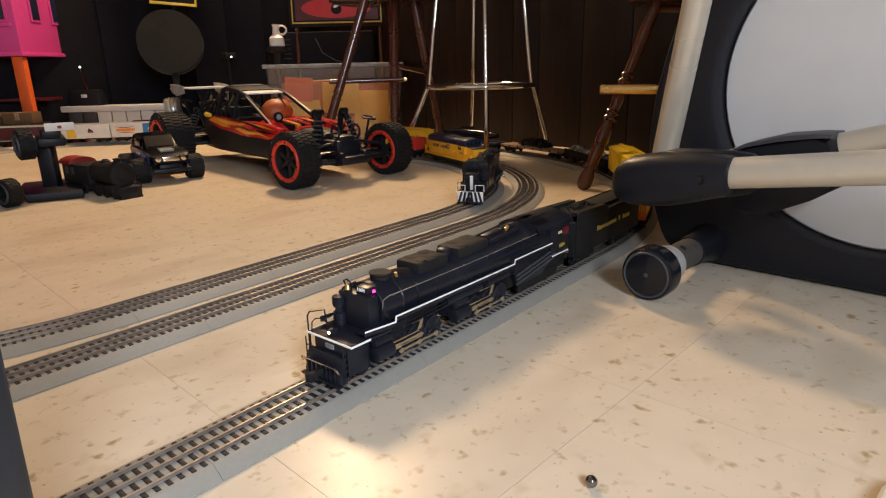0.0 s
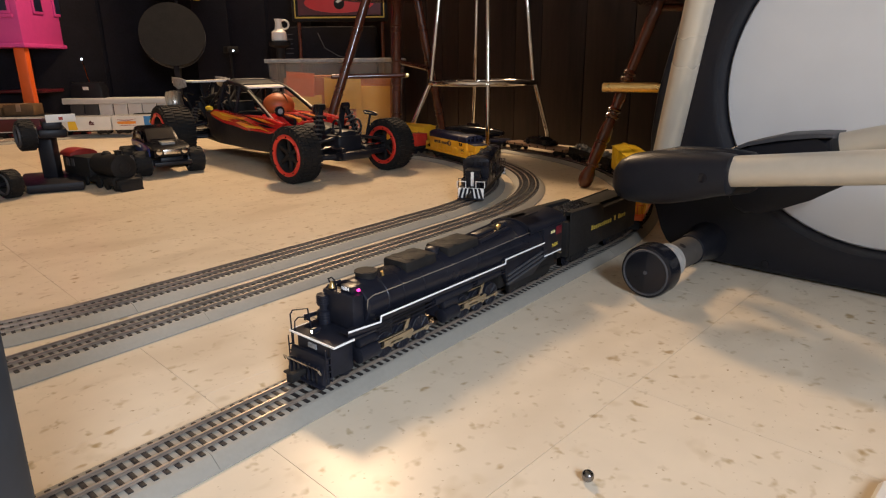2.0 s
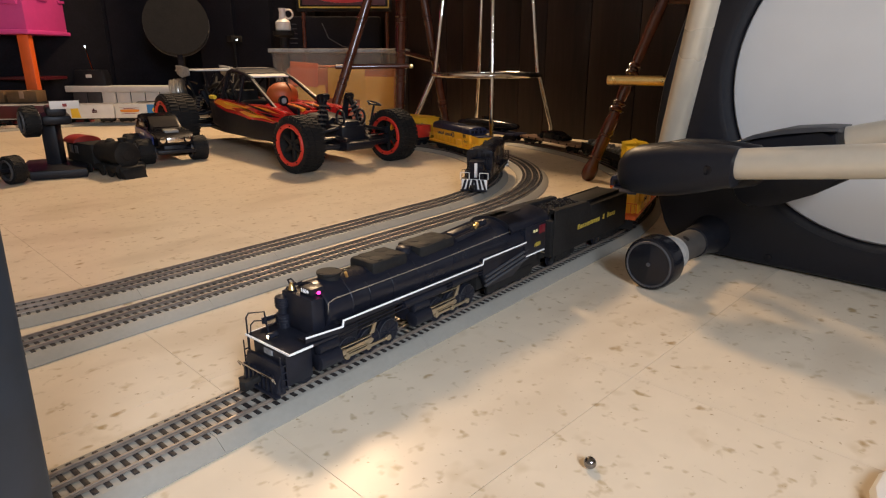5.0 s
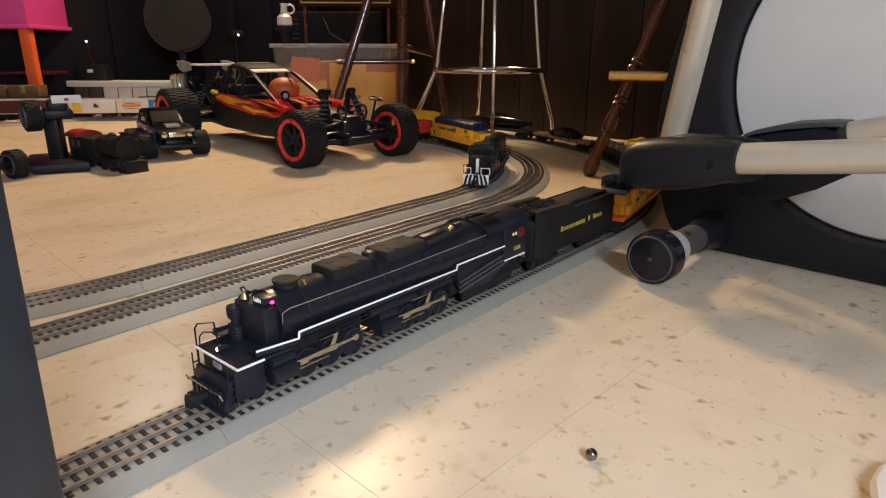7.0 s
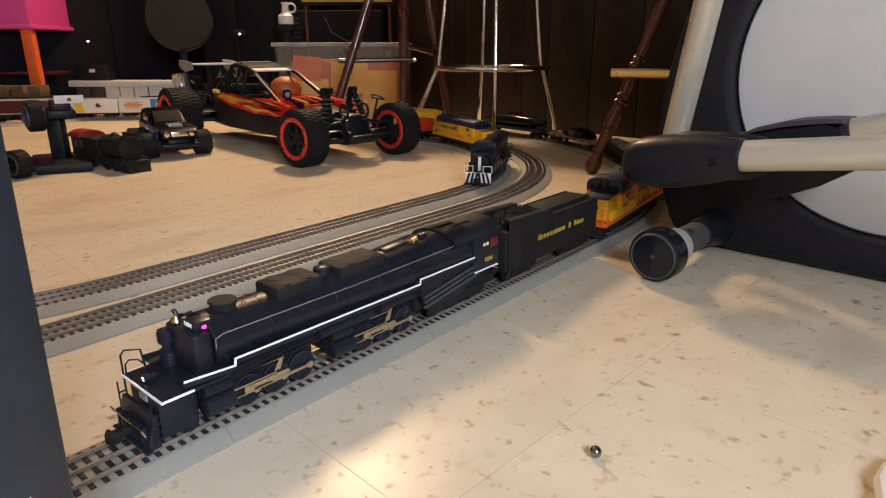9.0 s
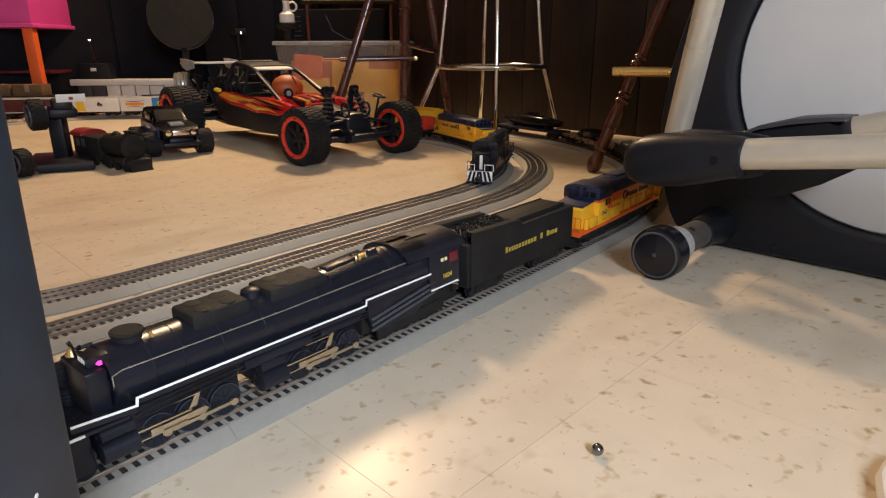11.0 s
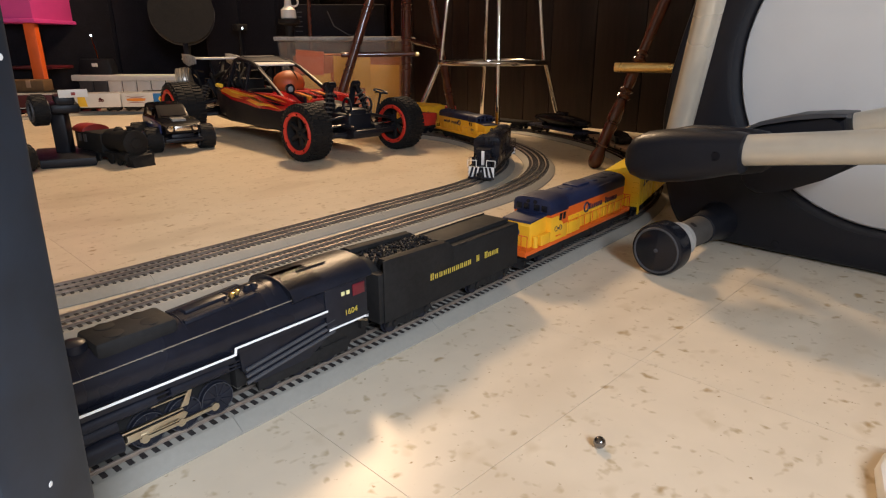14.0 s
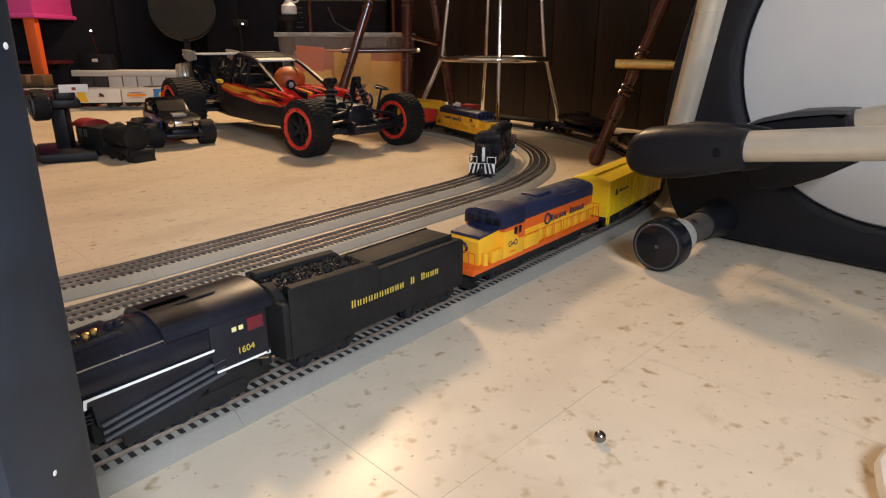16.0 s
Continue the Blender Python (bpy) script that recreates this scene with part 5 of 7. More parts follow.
def shock(parent, p, q, r=0.0115):
    p, q = Vector(p), Vector(q)
    b = B()
    tube(b, [p, p + (q - p) * 0.5], r * 0.55, 10)
    tube(b, [p + (q - p) * 0.45, q], r * 0.75, 10)
    tube(b, [p - Vector((r, 0, 0)), p + Vector((r, 0, 0))], r * 0.7, 8)
    tube(b, [q - Vector((r, 0, 0)), q + Vector((r, 0, 0))], r * 0.9, 8)
    s = part("shock_absorber", b, M["gloss"], parent)
    d = (q - p).normalized()
    a = d.orthogonal().normalized()
    c = d.cross(a)
    pts = [p + d * (0.15 + 0.7 * k / 60) * (q - p).length + (a * math.cos(k * 0.75) + c * math.sin(k * 0.75)) * r * 1.25 for k in range(61)]
    part("spring", tube(B(), pts, r * 0.26, 6), M["dustybar"], s)


def big_buggy():
    e = thing("rc_buggy", "large black and red flame-painted radio-controlled desert buggy on knobbly tyres", "toy car", pose(1.107, 1.484, 0, 0, 0, -3.6))
    for sx, out in ((-0.85, -1), (1, -1)):
        rc_wheel(e, (sx * 0.178, 0, 0.079), 0.079, 0.066, out, "red", "front_wheel", 9.0, 40)
    for sx, out in ((-1, -1), (1, -1)):
        rc_wheel(e, (sx * 0.190, 0.82, 0.092), 0.092, 0.102, out, "red", "rear_wheel", 0.0, 40)
    # chassis, suspension arms, towers
    b = B()
    prism(b, [(-0.05, -0.06), (0.05, -0.06), (0.075, 0.10), (0.10, 0.25), (0.10, 0.62), (0.06, 0.90), (-0.06, 0.90), (-0.10, 0.62), (-0.10, 0.25), (-0.075, 0.10)], 0.055, 0.068, "xy", 0.003)
    part("chassis_plate", b, M["plastic"], e)
    for y in (0.0, 0.83):
        for sx in (-1, 1):
            b = B()
            for dy in (-0.045, 0.045):
                tube(b, [(sx * 0.04, y + dy, 0.066), (sx * 0.145, y + dy * 0.25, 0.066)], 0.008, 10)
                tube(b, [(sx * 0.045, y + dy * 0.8, 0.118), (sx * 0.145, y + dy * 0.2, 0.098)], 0.0045, 8)
            box(b, (min(sx * 0.138, sx * 0.152), y - 0.014, 0.055), (max(sx * 0.138, sx * 0.152), y + 0.014, 0.108), 0.003)
            tube(b, [(sx * 0.04, y + 0.008, 0.082), (sx * 0.15, y, 0.079)], 0.006, 10)
            part("suspension_arm", b, M["plastic"], e)
            b = B()
            tube(b, [(sx * 0.045, y - 0.03, 0.092), (sx * 0.14, y - 0.02, 0.088)], 0.003, 8)
            part("tie_rod", b, M["chrome"], e, "bright steel tie rod")
            shock(e, (sx * (0.12 if y else 0.085), y + (0.025 if y else 0.012), 0.075), (sx * (0.062 if y else 0.042), y + (0.05 if y else 0.03), 0.182 if y else 0.202), 0.0115 if y else 0.0105)
        b = B()
        k, up = (1.0, 0.0) if y else (0.72, 0.016)
        prism(b, [(-0.072 * k, 0.178 + up), (-0.066 * k, 0.19 + up), (-0.052 * k, 0.188 + up), (-0.025, 0.14), (0.025, 0.14), (0.052 * k, 0.188 + up), (0.066 * k, 0.19 + up), (0.072 * k, 0.178 + up), (0.035, 0.10), (0.03, 0.065), (-0.03, 0.065), (-0.035, 0.10)], y + (0.03 if y else 0.044), y + (0.038 if y else 0.052), "xz", 0.002)
        part("shock_tower", b, M["plastic"], e)
        b = B()
        box(b, (-0.042, y - 0.05, 0.055), (0.042, y + 0.06, 0.125), 0.012)
        part("gearbox", b, M["plastic"], e)
    # front bumper with skid plate and small loop
    b = B()
    box(b, (-0.05, -0.085, 0.058), (0.05, -0.04, 0.082), 0.008)
    for sx in (-1, 1):
        tube(b, [(sx * 0.04, -0.075, 0.085), (sx * 0.045, -0.03, 0.09)], 0.008, 8)
    box(b, (-0.030, -0.045, 0.10), (0.030, 0.02, 0.138), 0.012)
    part("front_brace", b, M["plastic"], e)
    for sx in (-1, 1):
        b = B()
        ring(b, (sx * 0.035, -0.035, 0.147), (1, 0, 0), 0.02, 0.0035, 20, 8)
        part("tow_loop", b, M["plastic"], e)
    for x in (-0.012, 0.022):
        b = B()
        box(b, (x - 0.012, -0.0515, 0.112), (x + 0.006, -0.0495, 0.122), 0.0006, pose(0, 0, 0, -8, 0, 0))
        part("sticker", b, M["offwhite"], e)
    # body: nose, side sills with flames
    b = B()
    sec = []
    for y, hw, z0, z1 in ((0.14, 0.056, 0.128, 0.154), (0.22, 0.085, 0.115, 0.170), (0.30, 0.095, 0.11, 0.172), (0.34, 0.098, 0.11, 0.168)):
        sec.append([(-hw, y, z0), (-hw, y, z0 * 0.4 + z1 * 0.6), (-hw * 0.7, y, z1), (hw * 0.7, y, z1), (hw, y, z0 * 0.4 + z1 * 0.6), (hw, y, z0)])
    loft(b, sec)
    nose = part("nose_panel", b, M["bodyred"], e, "glossy red nose panel with black flames")
    b = B()
    loft(b, [[(-hw, y, z0), (-hw, y, z1 - 0.008), (-hw * 0.7, y, z1), (hw * 0.7, y, z1), (hw, y, z1 - 0.008), (hw, y, z0)] for y, hw, z0, z1 in ((0.03, 0.034, 0.118, 0.140), (0.10, 0.045, 0.118, 0.148), (0.145, 0.05, 0.122, 0.150))])
    part("nose_tip", b, M["plastic"], e)
    rnd = random.Random(21)
    for k in range(8):
        x, w, q = -0.062 + 0.0177 * k, rnd.uniform(0.004, 0.007), rnd.uniform(0.06, 0.15)
        b = B()
        loft(b, [[(x - w, 0.150, 0.145), (x + w, 0.150, 0.145), (x + w, 0.150, 0.1625), (x - w, 0.150, 0.1625)],
                 [(x - w * 0.7, 0.22, 0.15), (x + w * 0.7, 0.22, 0.15), (x + w * 0.7, 0.22, 0.1716), (x - w * 0.7, 0.22, 0.1716)],
                 [(x - 0.0006, 0.17 + q, 0.15), (x + 0.0006, 0.17 + q, 0.15), (x + 0.0006, 0.17 + q, 0.1730), (x - 0.0006, 0.17 + q, 0.1730)]])
        part("flame", b, M[("gloss", "flame", "gloss", "bodyred")[k % 4]], nose)
    for sx in (-1, 1):
        b = B()
        top = [(0.13, 0.153), (0.20, 0.162), (0.30, 0.168), (0.42, 0.165), (0.55, 0.172), (0.61, 0.174), (0.65, 0.162)]
        bot = [(0.63, 0.148), (0.55, 0.130), (0.45, 0.127), (0.38, 0.116), (0.30, 0.120), (0.22, 0.116), (0.15, 0.130)]
        prism(b, top + bot, min(sx * 0.098, sx * 0.118), max(sx * 0.098, sx * 0.118), "yz", 0.004)
        sp = part("side_panel", b, M["bodyred"], e, "red side panel with orange flames")
        licks = ((("flame"), [(0.640, 0.160), (0.600, 0.171), (0.530, 0.168), (0.470, 0.163), (0.400, 0.158), (0.350, 0.160), (0.395, 0.150), (0.450, 0.150), (0.500, 0.147), (0.460, 0.141), (0.540, 0.143), (0.590, 0.152)]),
                 (("flameyel"), [(0.560, 0.1655), (0.500, 0.1600), (0.420, 0.1535), (0.300, 0.1360), (0.375, 0.1500), (0.470, 0.1545), (0.540, 0.1580)]),
                 (("gloss"), [(0.470, 0.1655), (0.380, 0.1640), (0.280, 0.1500), (0.200, 0.1440), (0.290, 0.1580), (0.380, 0.1668)]),
                 (("flame"), [(0.440, 0.1400), (0.360, 0.1260), (0.280, 0.1300), (0.200, 0.1240), (0.270, 0.1370), (0.340, 0.1370), (0.400, 0.1440)]),
                 (("flameyel"), [(0.390, 0.1330), (0.330, 0.1290), (0.260, 0.1310), (0.330, 0.1340)]),
                 (("flame"), [(0.330, 0.1640), (0.250, 0.1540), (0.160, 0.1480), (0.240, 0.1600)]),
                 (("gloss"), [(0.300, 0.1460), (0.230, 0.1360), (0.160, 0.1380), (0.235, 0.1440)]))
        for k, (mt, line) in enumerate(licks):
            x = sx * (0.1182 + 0.0003 * k)
            b = B()
            prism(b, line, min(x, x + sx * 0.0012), max(x, x + sx * 0.0012), "yz")
            part("flame", b, M[mt], sp)
        b = B()
        prism(b, [(0.12, 0.134), (0.28, 0.122), (0.55, 0.135), (0.70, 0.165), (0.68, 0.082), (0.55, 0.058), (0.2, 0.06), (0.12, 0.085)], min(sx * 0.085, sx * 0.112), max(sx * 0.085, sx * 0.112), "yz", 0.003)
        part("side_guard", b, M["plastic"], e)
        # roll cage
        b = B()
        tube(b, [(sx * 0.088, 0.26, 0.165), (sx * 0.075, 0.41, 0.238), (sx * 0.073, 0.47, 0.256), (sx * 0.073, 0.565, 0.268), (sx * 0.074, 0.595, 0.262), (sx * 0.088, 0.640, 0.17)], 0.0065, 10)
        tube(b, [(sx * 0.09, 0.50, 0.16), (sx * 0.075, 0.475, 0.256)], 0.0055, 10)
        tube(b, [(sx * 0.075, 0.76, 0.17), (sx * 0.074, 0.585, 0.264)], 0.0050, 10)
        part("roll_cage_side", b, M["plastic"], e)
        b = B()
        tube(b, [(sx * 0.091, 0.23, 0.158), (sx * 0.078, 0.41, 0.2405)], 0.003, 8)
        part("windscreen_tube", b, M["champagne"], e)
        # round lamps
        b = B()
        lathe(b, (sx * 0.066, 0.235, 0.182), (0, -1, 0), [(-0.012, 0.008), (-0.004, 0.015), (0.004, 0.016), (0.006, 0.0145)], 20)
        lm = part("round_lamp", b, M["gloss"], e)
        b = B()
        lathe(b, (sx * 0.066, 0.233, 0.182), (0, -1, 0), [(0, 0.0128), (0.003, 0.0115), (0.005, 0.006), (0.0054, 0)], 20)
        part("lens", b, M["greyload"], lm)
    b = B()
    for y, z in ((0.47, 0.256), (0.565, 0.268), (0.595, 0.262)):
        tube(b, [(-0.074, y, z), (0.074, y, z)], 0.006, 10)
    tube(b, [(-0.072, 0.48, 0.257), (0.072, 0.56, 0.267)], 0.005, 8)
    part("cage_cross_tube", b, M["plastic"], e)
    b = B()
    prism(b, [(0.43, 0.2505), (0.472, 0.2585), (0.472, 0.2545), (0.43, 0.2465)], -0.066, 0.066, "yz", 0.0015)
    part("roof_panel", b, M["offwhite"], e, "white roof panel with bolts")
    b = B()
    prism(b, [(0.476, 0.2592), (0.545, 0.2715), (0.545, 0.268), (0.476, 0.2555)], -0.066, 0.066, "yz", 0.0015)
    part("middle_roof_panel", b, M["plastic"], e)
    b = B()
    prism(b, [(0.548, 0.2740), (0.575, 0.2770), (0.605, 0.2690), (0.603, 0.2660), (0.575, 0.2735), (0.548, 0.2705)], -0.055, 0.06, "yz", 0.001)
    part("rear_roof_panel", b, M["cone"], e)
    # orange ball, engine, fuel tank
    b = B()
    bmesh.ops.create_uvsphere(b, u_segments=28, v_segments=18, radius=0.050, matrix=pose(0.0, 0.36, 0.192) @ Matrix.Diagonal((1.05, 0.95, 0.82, 1)))
    part("driver_ball", b, M["ball"], e, "round orange dimpled ball in the cockpit")
    b = B()
    ring(b, (0.0, 0.36, 0.192), (1, 0.2, 0), 0.0455, 0.0018, 36, 6)
    part("strap", b, M["soot"], e)
    b = B()
    box(b, (-0.06, 0.60, 0.07), (0.06, 0.74, 0.16), 0.012)
    for k in range(7):
        box(b, (-0.045, 0.61 + 0.016 * k, 0.155), (0.035, 0.617 + 0.016 * k, 0.198), 0.002)
    lathe(b, (0.03, 0.66, 0.19), (0, 0, 1), [(0, 0.02), (0.02, 0.024), (0.035, 0.018), (0.037, 0)], 18)
    part("engine", b, M["soot"], e, "black finned engine")
    b = B()
    box(b, (-0.055, 0.48, 0.07), (0.055, 0.60, 0.165), 0.02)
    part("fuel_tank", b, M["plastic"], e)
    b = B()
    lathe(b, (-0.105, 0.66, 0.175), (0, 0.3, 0), [(0, 0.004), (0.0, 0.007), (0.03, 0.008), (0.04, 0.006), (0.042, 0)], 14)
    part("filler_cap", b, M["flameyel"], e)
    # added black block that darkens the see-through interior behind the cockpit
    b = B()
    box(b, (-0.050, 0.62, 0.10), (0.050, 0.80, 0.185), 0.02)
    part("engine_cover", b, M["cloth"], e)
    for sx in (-1, 1):
        b = B()
        tube(b, [(sx * 0.07, 0.60, 0.18), (sx * 0.066, 0.70, 0.22), (sx * 0.064, 0.80, 0.20)], 0.007, 8)
        part("hose", b, M["rubber"], e)
    # small steering wheel on its column beside the front wheel, hoses and rods round the engine
    b = B()
    ring(b, (0.132, 0.03, 0.176), (0.15, -0.25, 1), 0.021, 0.0026, 24, 8)
    tube(b, [(0.113, 0.034, 0.174), (0.151, 0.026, 0.172)], 0.002, 6)
    tube(b, [(0.132, 0.03, 0.175), (0.122, 0.045, 0.10)], 0.0035, 8)
    part("hand_wheel", b, M["plastic"], e)
    rnd = random.Random(31)
    for k in range(16):
        y, x = 0.58 + 0.024 * k, rnd.uniform(-0.085, -0.02)
        b = B()
        tube(b, [(x, y, rnd.uniform(0.13, 0.17)), (x - rnd.uniform(0, 0.03), y + rnd.uniform(-0.03, 0.03), rnd.uniform(0.19, 0.225)), (x + 0.02, y + 0.04, rnd.uniform(0.21, 0.255) - 0.03 * (k > 9))], rnd.uniform(0.003, 0.007), 7)
        part("hose", b, M["rubber" if k % 3 else "gloss"], e)
    # exhaust drum and wing
    b = B()
    lathe(b, (-0.150, 0.955, 0.182), (0.86, -0.5, 0.12), [(0, 0.0), (0.001, 0.040), (0.003, 0.045), (0.010, 0.046), (0.012, 0.042), (0.015, 0.042), (0.017, 0.047), (0.024, 0.047), (0.026, 0.042), (0.029, 0.042), (0.031, 0.047), (0.038, 0.046), (0.040, 0.042), (0.044, 0.042), (0.046, 0.045), (0.052, 0.040), (0.054, 0)], 36)
    part("exhaust_drum", b, M["drum"], e, "bright ribbed exhaust drum")
    b = B()
    prism(b, [(0.80, 0.268), (0.93, 0.268), (1.0, 0.264), (1.0, 0.259), (0.93, 0.262), (0.80, 0.262)], -0.11, 0.06, "yz", 0.0015)
    part("rear_wing", b, M["offwhite"], e, "white rear wing")
    for sx in (-1, 1):
        b = B()
        x = -0.112 if sx < 0 else 0.062
        prism(b, [(0.85, 0.246), (0.855, 0.272), (0.93, 0.279), (0.985, 0.280), (0.975, 0.248), (0.93, 0.236)], x - 0.002, x + 0.002, "yz", 0.0008)
        part("wing_end_plate", b, M["greyload"], e)
        b = B()
        tube(b, [(sx * 0.05, 0.84, 0.19), (sx * 0.05, 0.88, 0.264)], 0.005, 8)
        part("wing_strut", b, M["plastic"], e)
    return e


def monster_truck():
    e = thing("rc_truck", "small dark blue and black radio-controlled monster truck", "toy car", pose(0.782, 1.935, 0, 0, 0, -9.0))
    for sx in (-1, 1):
        for y in (0.0, 0.17):
            rc_wheel(e, (sx * 0.078, y, 0.038), 0.038, 0.045, sx, "cone", "wheel", 0, 16)
    b = B()
    box(b, (-0.035, -0.05, 0.035), (0.035, 0.22, 0.058), 0.008)
    for y in (0, 0.17):
        tube(b, [(-0.075, y, 0.038), (0.075, y, 0.038)], 0.008, 10)
    box(b, (-0.055, -0.062, 0.032), (0.055, -0.045, 0.045), 0.004)
    part("chassis", b, M["plastic"], e)
    b = B()
    sec = []
    for y, hw, zb, zt in ((-0.055, 0.050, 0.060, 0.080), (-0.04, 0.056, 0.055, 0.090), (0.03, 0.058, 0.055, 0.098), (0.035, 0.056, 0.055, 0.100), (0.075, 0.050, 0.055, 0.134), (0.17, 0.048, 0.055, 0.138), (0.215, 0.052, 0.055, 0.130), (0.225, 0.052, 0.060, 0.10)):
        sec.append([(-hw, y, zb), (-hw, y, min(zt, 0.095)), (-hw * 0.82, y, zt), (hw * 0.82, y, zt), (hw, y, min(zt, 0.095)), (hw, y, zb)])
    loft(b, sec)
    body = part("body_shell", b, M["shell"], e, "glossy black body shell with blue flanks")
    for sx in (-1, 1):
        b = B()
        xa, xb = sx * 0.0545, sx * 0.0592
        prism(b, [(-0.03, 0.060), (-0.03, 0.084), (0.06, 0.094), (0.20, 0.094), (0.20, 0.066)], min(xa, xb), max(xa, xb), "yz", 0.001)
        part("flank", b, M["blue"], body)
    b = B()
    prism(b, [(0.038, 0.104), (0.072, 0.131), (0.0735, 0.130), (0.0395, 0.103)], -0.038, 0.038, "yz")
    part("windscreen", b, M["gloss"], body)
    # pale raised panel that stands in for the highlight on the black hood
    b = B()
    box(b, (-0.020, -0.020, 0.0925), (0.020, 0.020, 0.1000), 0.002, pose(0, 0, 0, 4, 0, 0))
    part("hood_scoop", b, M["pale"], body, "raised hood panel, its highlight put in as pale grey")
    for sx in (-1, 1):
        b = B()
        box(b, (sx * 0.0505 - 0.001, 0.09, 0.102), (sx * 0.0505 + 0.001, 0.16, 0.125), 0.0006, None)
        part("side_window", b, M["gloss"], body)
        b = B()
        lathe(b, (sx * 0.036, -0.056, 0.074), (0, -1, 0), [(0, 0.009), (0.002, 0.0085), (0.003, 0)], 14)
        part("headlight", b, M["chrome"], body)
        b = B()
        box(b, (sx * 0.0595 - 0.0008, 0.07, 0.078), (sx * 0.0595 + 0.0008, 0.12, 0.085), 0.0004)
        part("lettering_bars", b, M["offwhite"], body)
    b = B()
    box(b, (-0.024, -0.0575, 0.066), (0.024, -0.054, 0.080), 0.001)
    part("grille", b, M["steel"], body)
    return e


def toy_loco():
    """A small black engine with a red roof edge, lying among the cars."""
    e = thing("toy_steam_engine", "small black toy steam engine with a red cab roof", "toy train", pose(0.585, 1.80, 0, 0, 0, 8))
    b = B()
    lathe(b, (0.0, -0.045, 0.060), (0.0, 1, 0), [(0, 0.0), (0.001, 0.014), (0.003, 0.016), (0.0035, 0.030), (0.006, 0.034), (0.05, 0.034), (0.052, 0.031), (0.13, 0.031), (0.131, 0)], 26)
    part("boiler", b, M["soot"], e)
    b = B()
    box(b, (-0.03, -0.06, 0.012), (0.03, 0.20, 0.030), 0.003)
    prism(b, [(-0.072, 0.0), (-0.056, 0.030), (-0.045, 0.034), (-0.045, 0.0)], -0.030, 0.030, "yz", 0.001)
    part("frame", b, M["soot"], e)
    for sx in (-1, 1):
        b = B()
        lathe(b, (sx * 0.030, -0.050, 0.026), (0, 1, 0), [(0, 0.005), (0.001, 0.012), (0.034, 0.012), (0.035, 0.004)], 16)
        part("cylinder", b, M["soot"], e)
    b = B()
    box(b, (-0.034, 0.085, 0.026), (0.034, 0.235, 0.080), 0.003)
    cab = part("cab", b, M["soot"], e)
    for y in (0.165, 0.195):
        b = B()
        box(b, (-0.0352, y, 0.050), (-0.0338, y + 0.018, 0.072), 0.0004)
        part("window", b, M["cone"], cab)
    b = B()
    arch = [(0.039 * math.sin(math.radians(a)), 0.078 + 0.018 * math.cos(math.radians(a))) for a in range(-90, 91, 15)]
    prism(b, arch, 0.175, 0.245, "xz", 0.002)
    part("roof", b, M["carred"], e, "dull red arched roof")
    b = B()
    lathe(b, (0, -0.02, 0.088), (0, 0, 1), [(0, 0.012), (0.004, 0.009), (0.012, 0.009), (0.016, 0.012), (0.017, 0.0)], 16)
    part("chimney", b, M["soot"], e)
    b = B()
    lathe(b, (0, 0.045, 0.085), (0, 0, 1), [(0, 0.014), (0.008, 0.012), (0.013, 0.006), (0.014, 0.0)], 16)
    part("dome", b, M["soot"], e)
    for sx in (-1, 1):
        for y in (-0.045, 0.0, 0.045, 0.12, 0.2):
            b = B()
            lathe(b, (sx * 0.028, y, 0.016), (sx, 0, 0), [(0, 0.005), (0.0005, 0.016), (0.006, 0.016), (0.007, 0.004), (0.007, 0)], 18)
            part("wheel", b, M["soot"], e)
    return e


def car_on_stand():
    e = thing("display_stand", "black display stand holding a small radio-controlled car with a white plate", "toy car stand", pose(0.482, 2.0, 0, 0, 0, -12))
    b = B()
    prism(b, [(-0.070, -0.13), (0.060, -0.15), (0.085, 0.02), (0.070, 0.10), (-0.07, 0.11), (-0.085, 0.0)], 0.0, 0.024, "xy", 0.005)
    part("base", b, M["plastic"], e)
    b = B()
    box(b, (-0.020, -0.024, 0.018), (0.018, 0.026, 0.150), 0.005, pose(0, 0, 0, 0, 0, -20))
    part("post", b, M["plastic"], e)
    b = B()
    box(b, (-0.020, -0.060, 0.134), (0.050, 0.08, 0.160), 0.008)
    box(b, (-0.008, -0.069, 0.157), (0.040, 0.06, 0.182), 0.008)
    body = part("car_body", b, M["plastic"], e)
    b = B()
    box(b, (0.003, -0.072, 0.177), (0.073, -0.068, 0.198), 0.001, pose(0, 0, 0, 0, 0, 0))
    part("white_plate", b, M["offwhite"], body, "white plate with a red mark")
    b = B()
    box(b, (0.033, -0.0732, 0.183), (0.043, -0.0718, 0.191), 0.0003)
    part("plate_mark", b, M["carred"], body)
    rc_wheel(e, (-0.048, -0.03, 0.143), 0.040, 0.036, -1, "cone", "tyre", 12, 18)
    rc_wheel(e, (-0.045, 0.09, 0.143), 0.036, 0.034, -1, "cone", "tyre", 0, 18)
    b = B()
    tube(b, [(-0.048, -0.03, 0.143), (0.03, -0.02, 0.143)], 0.006, 8)
    part("axle", b, M["steel"], e)
    return e


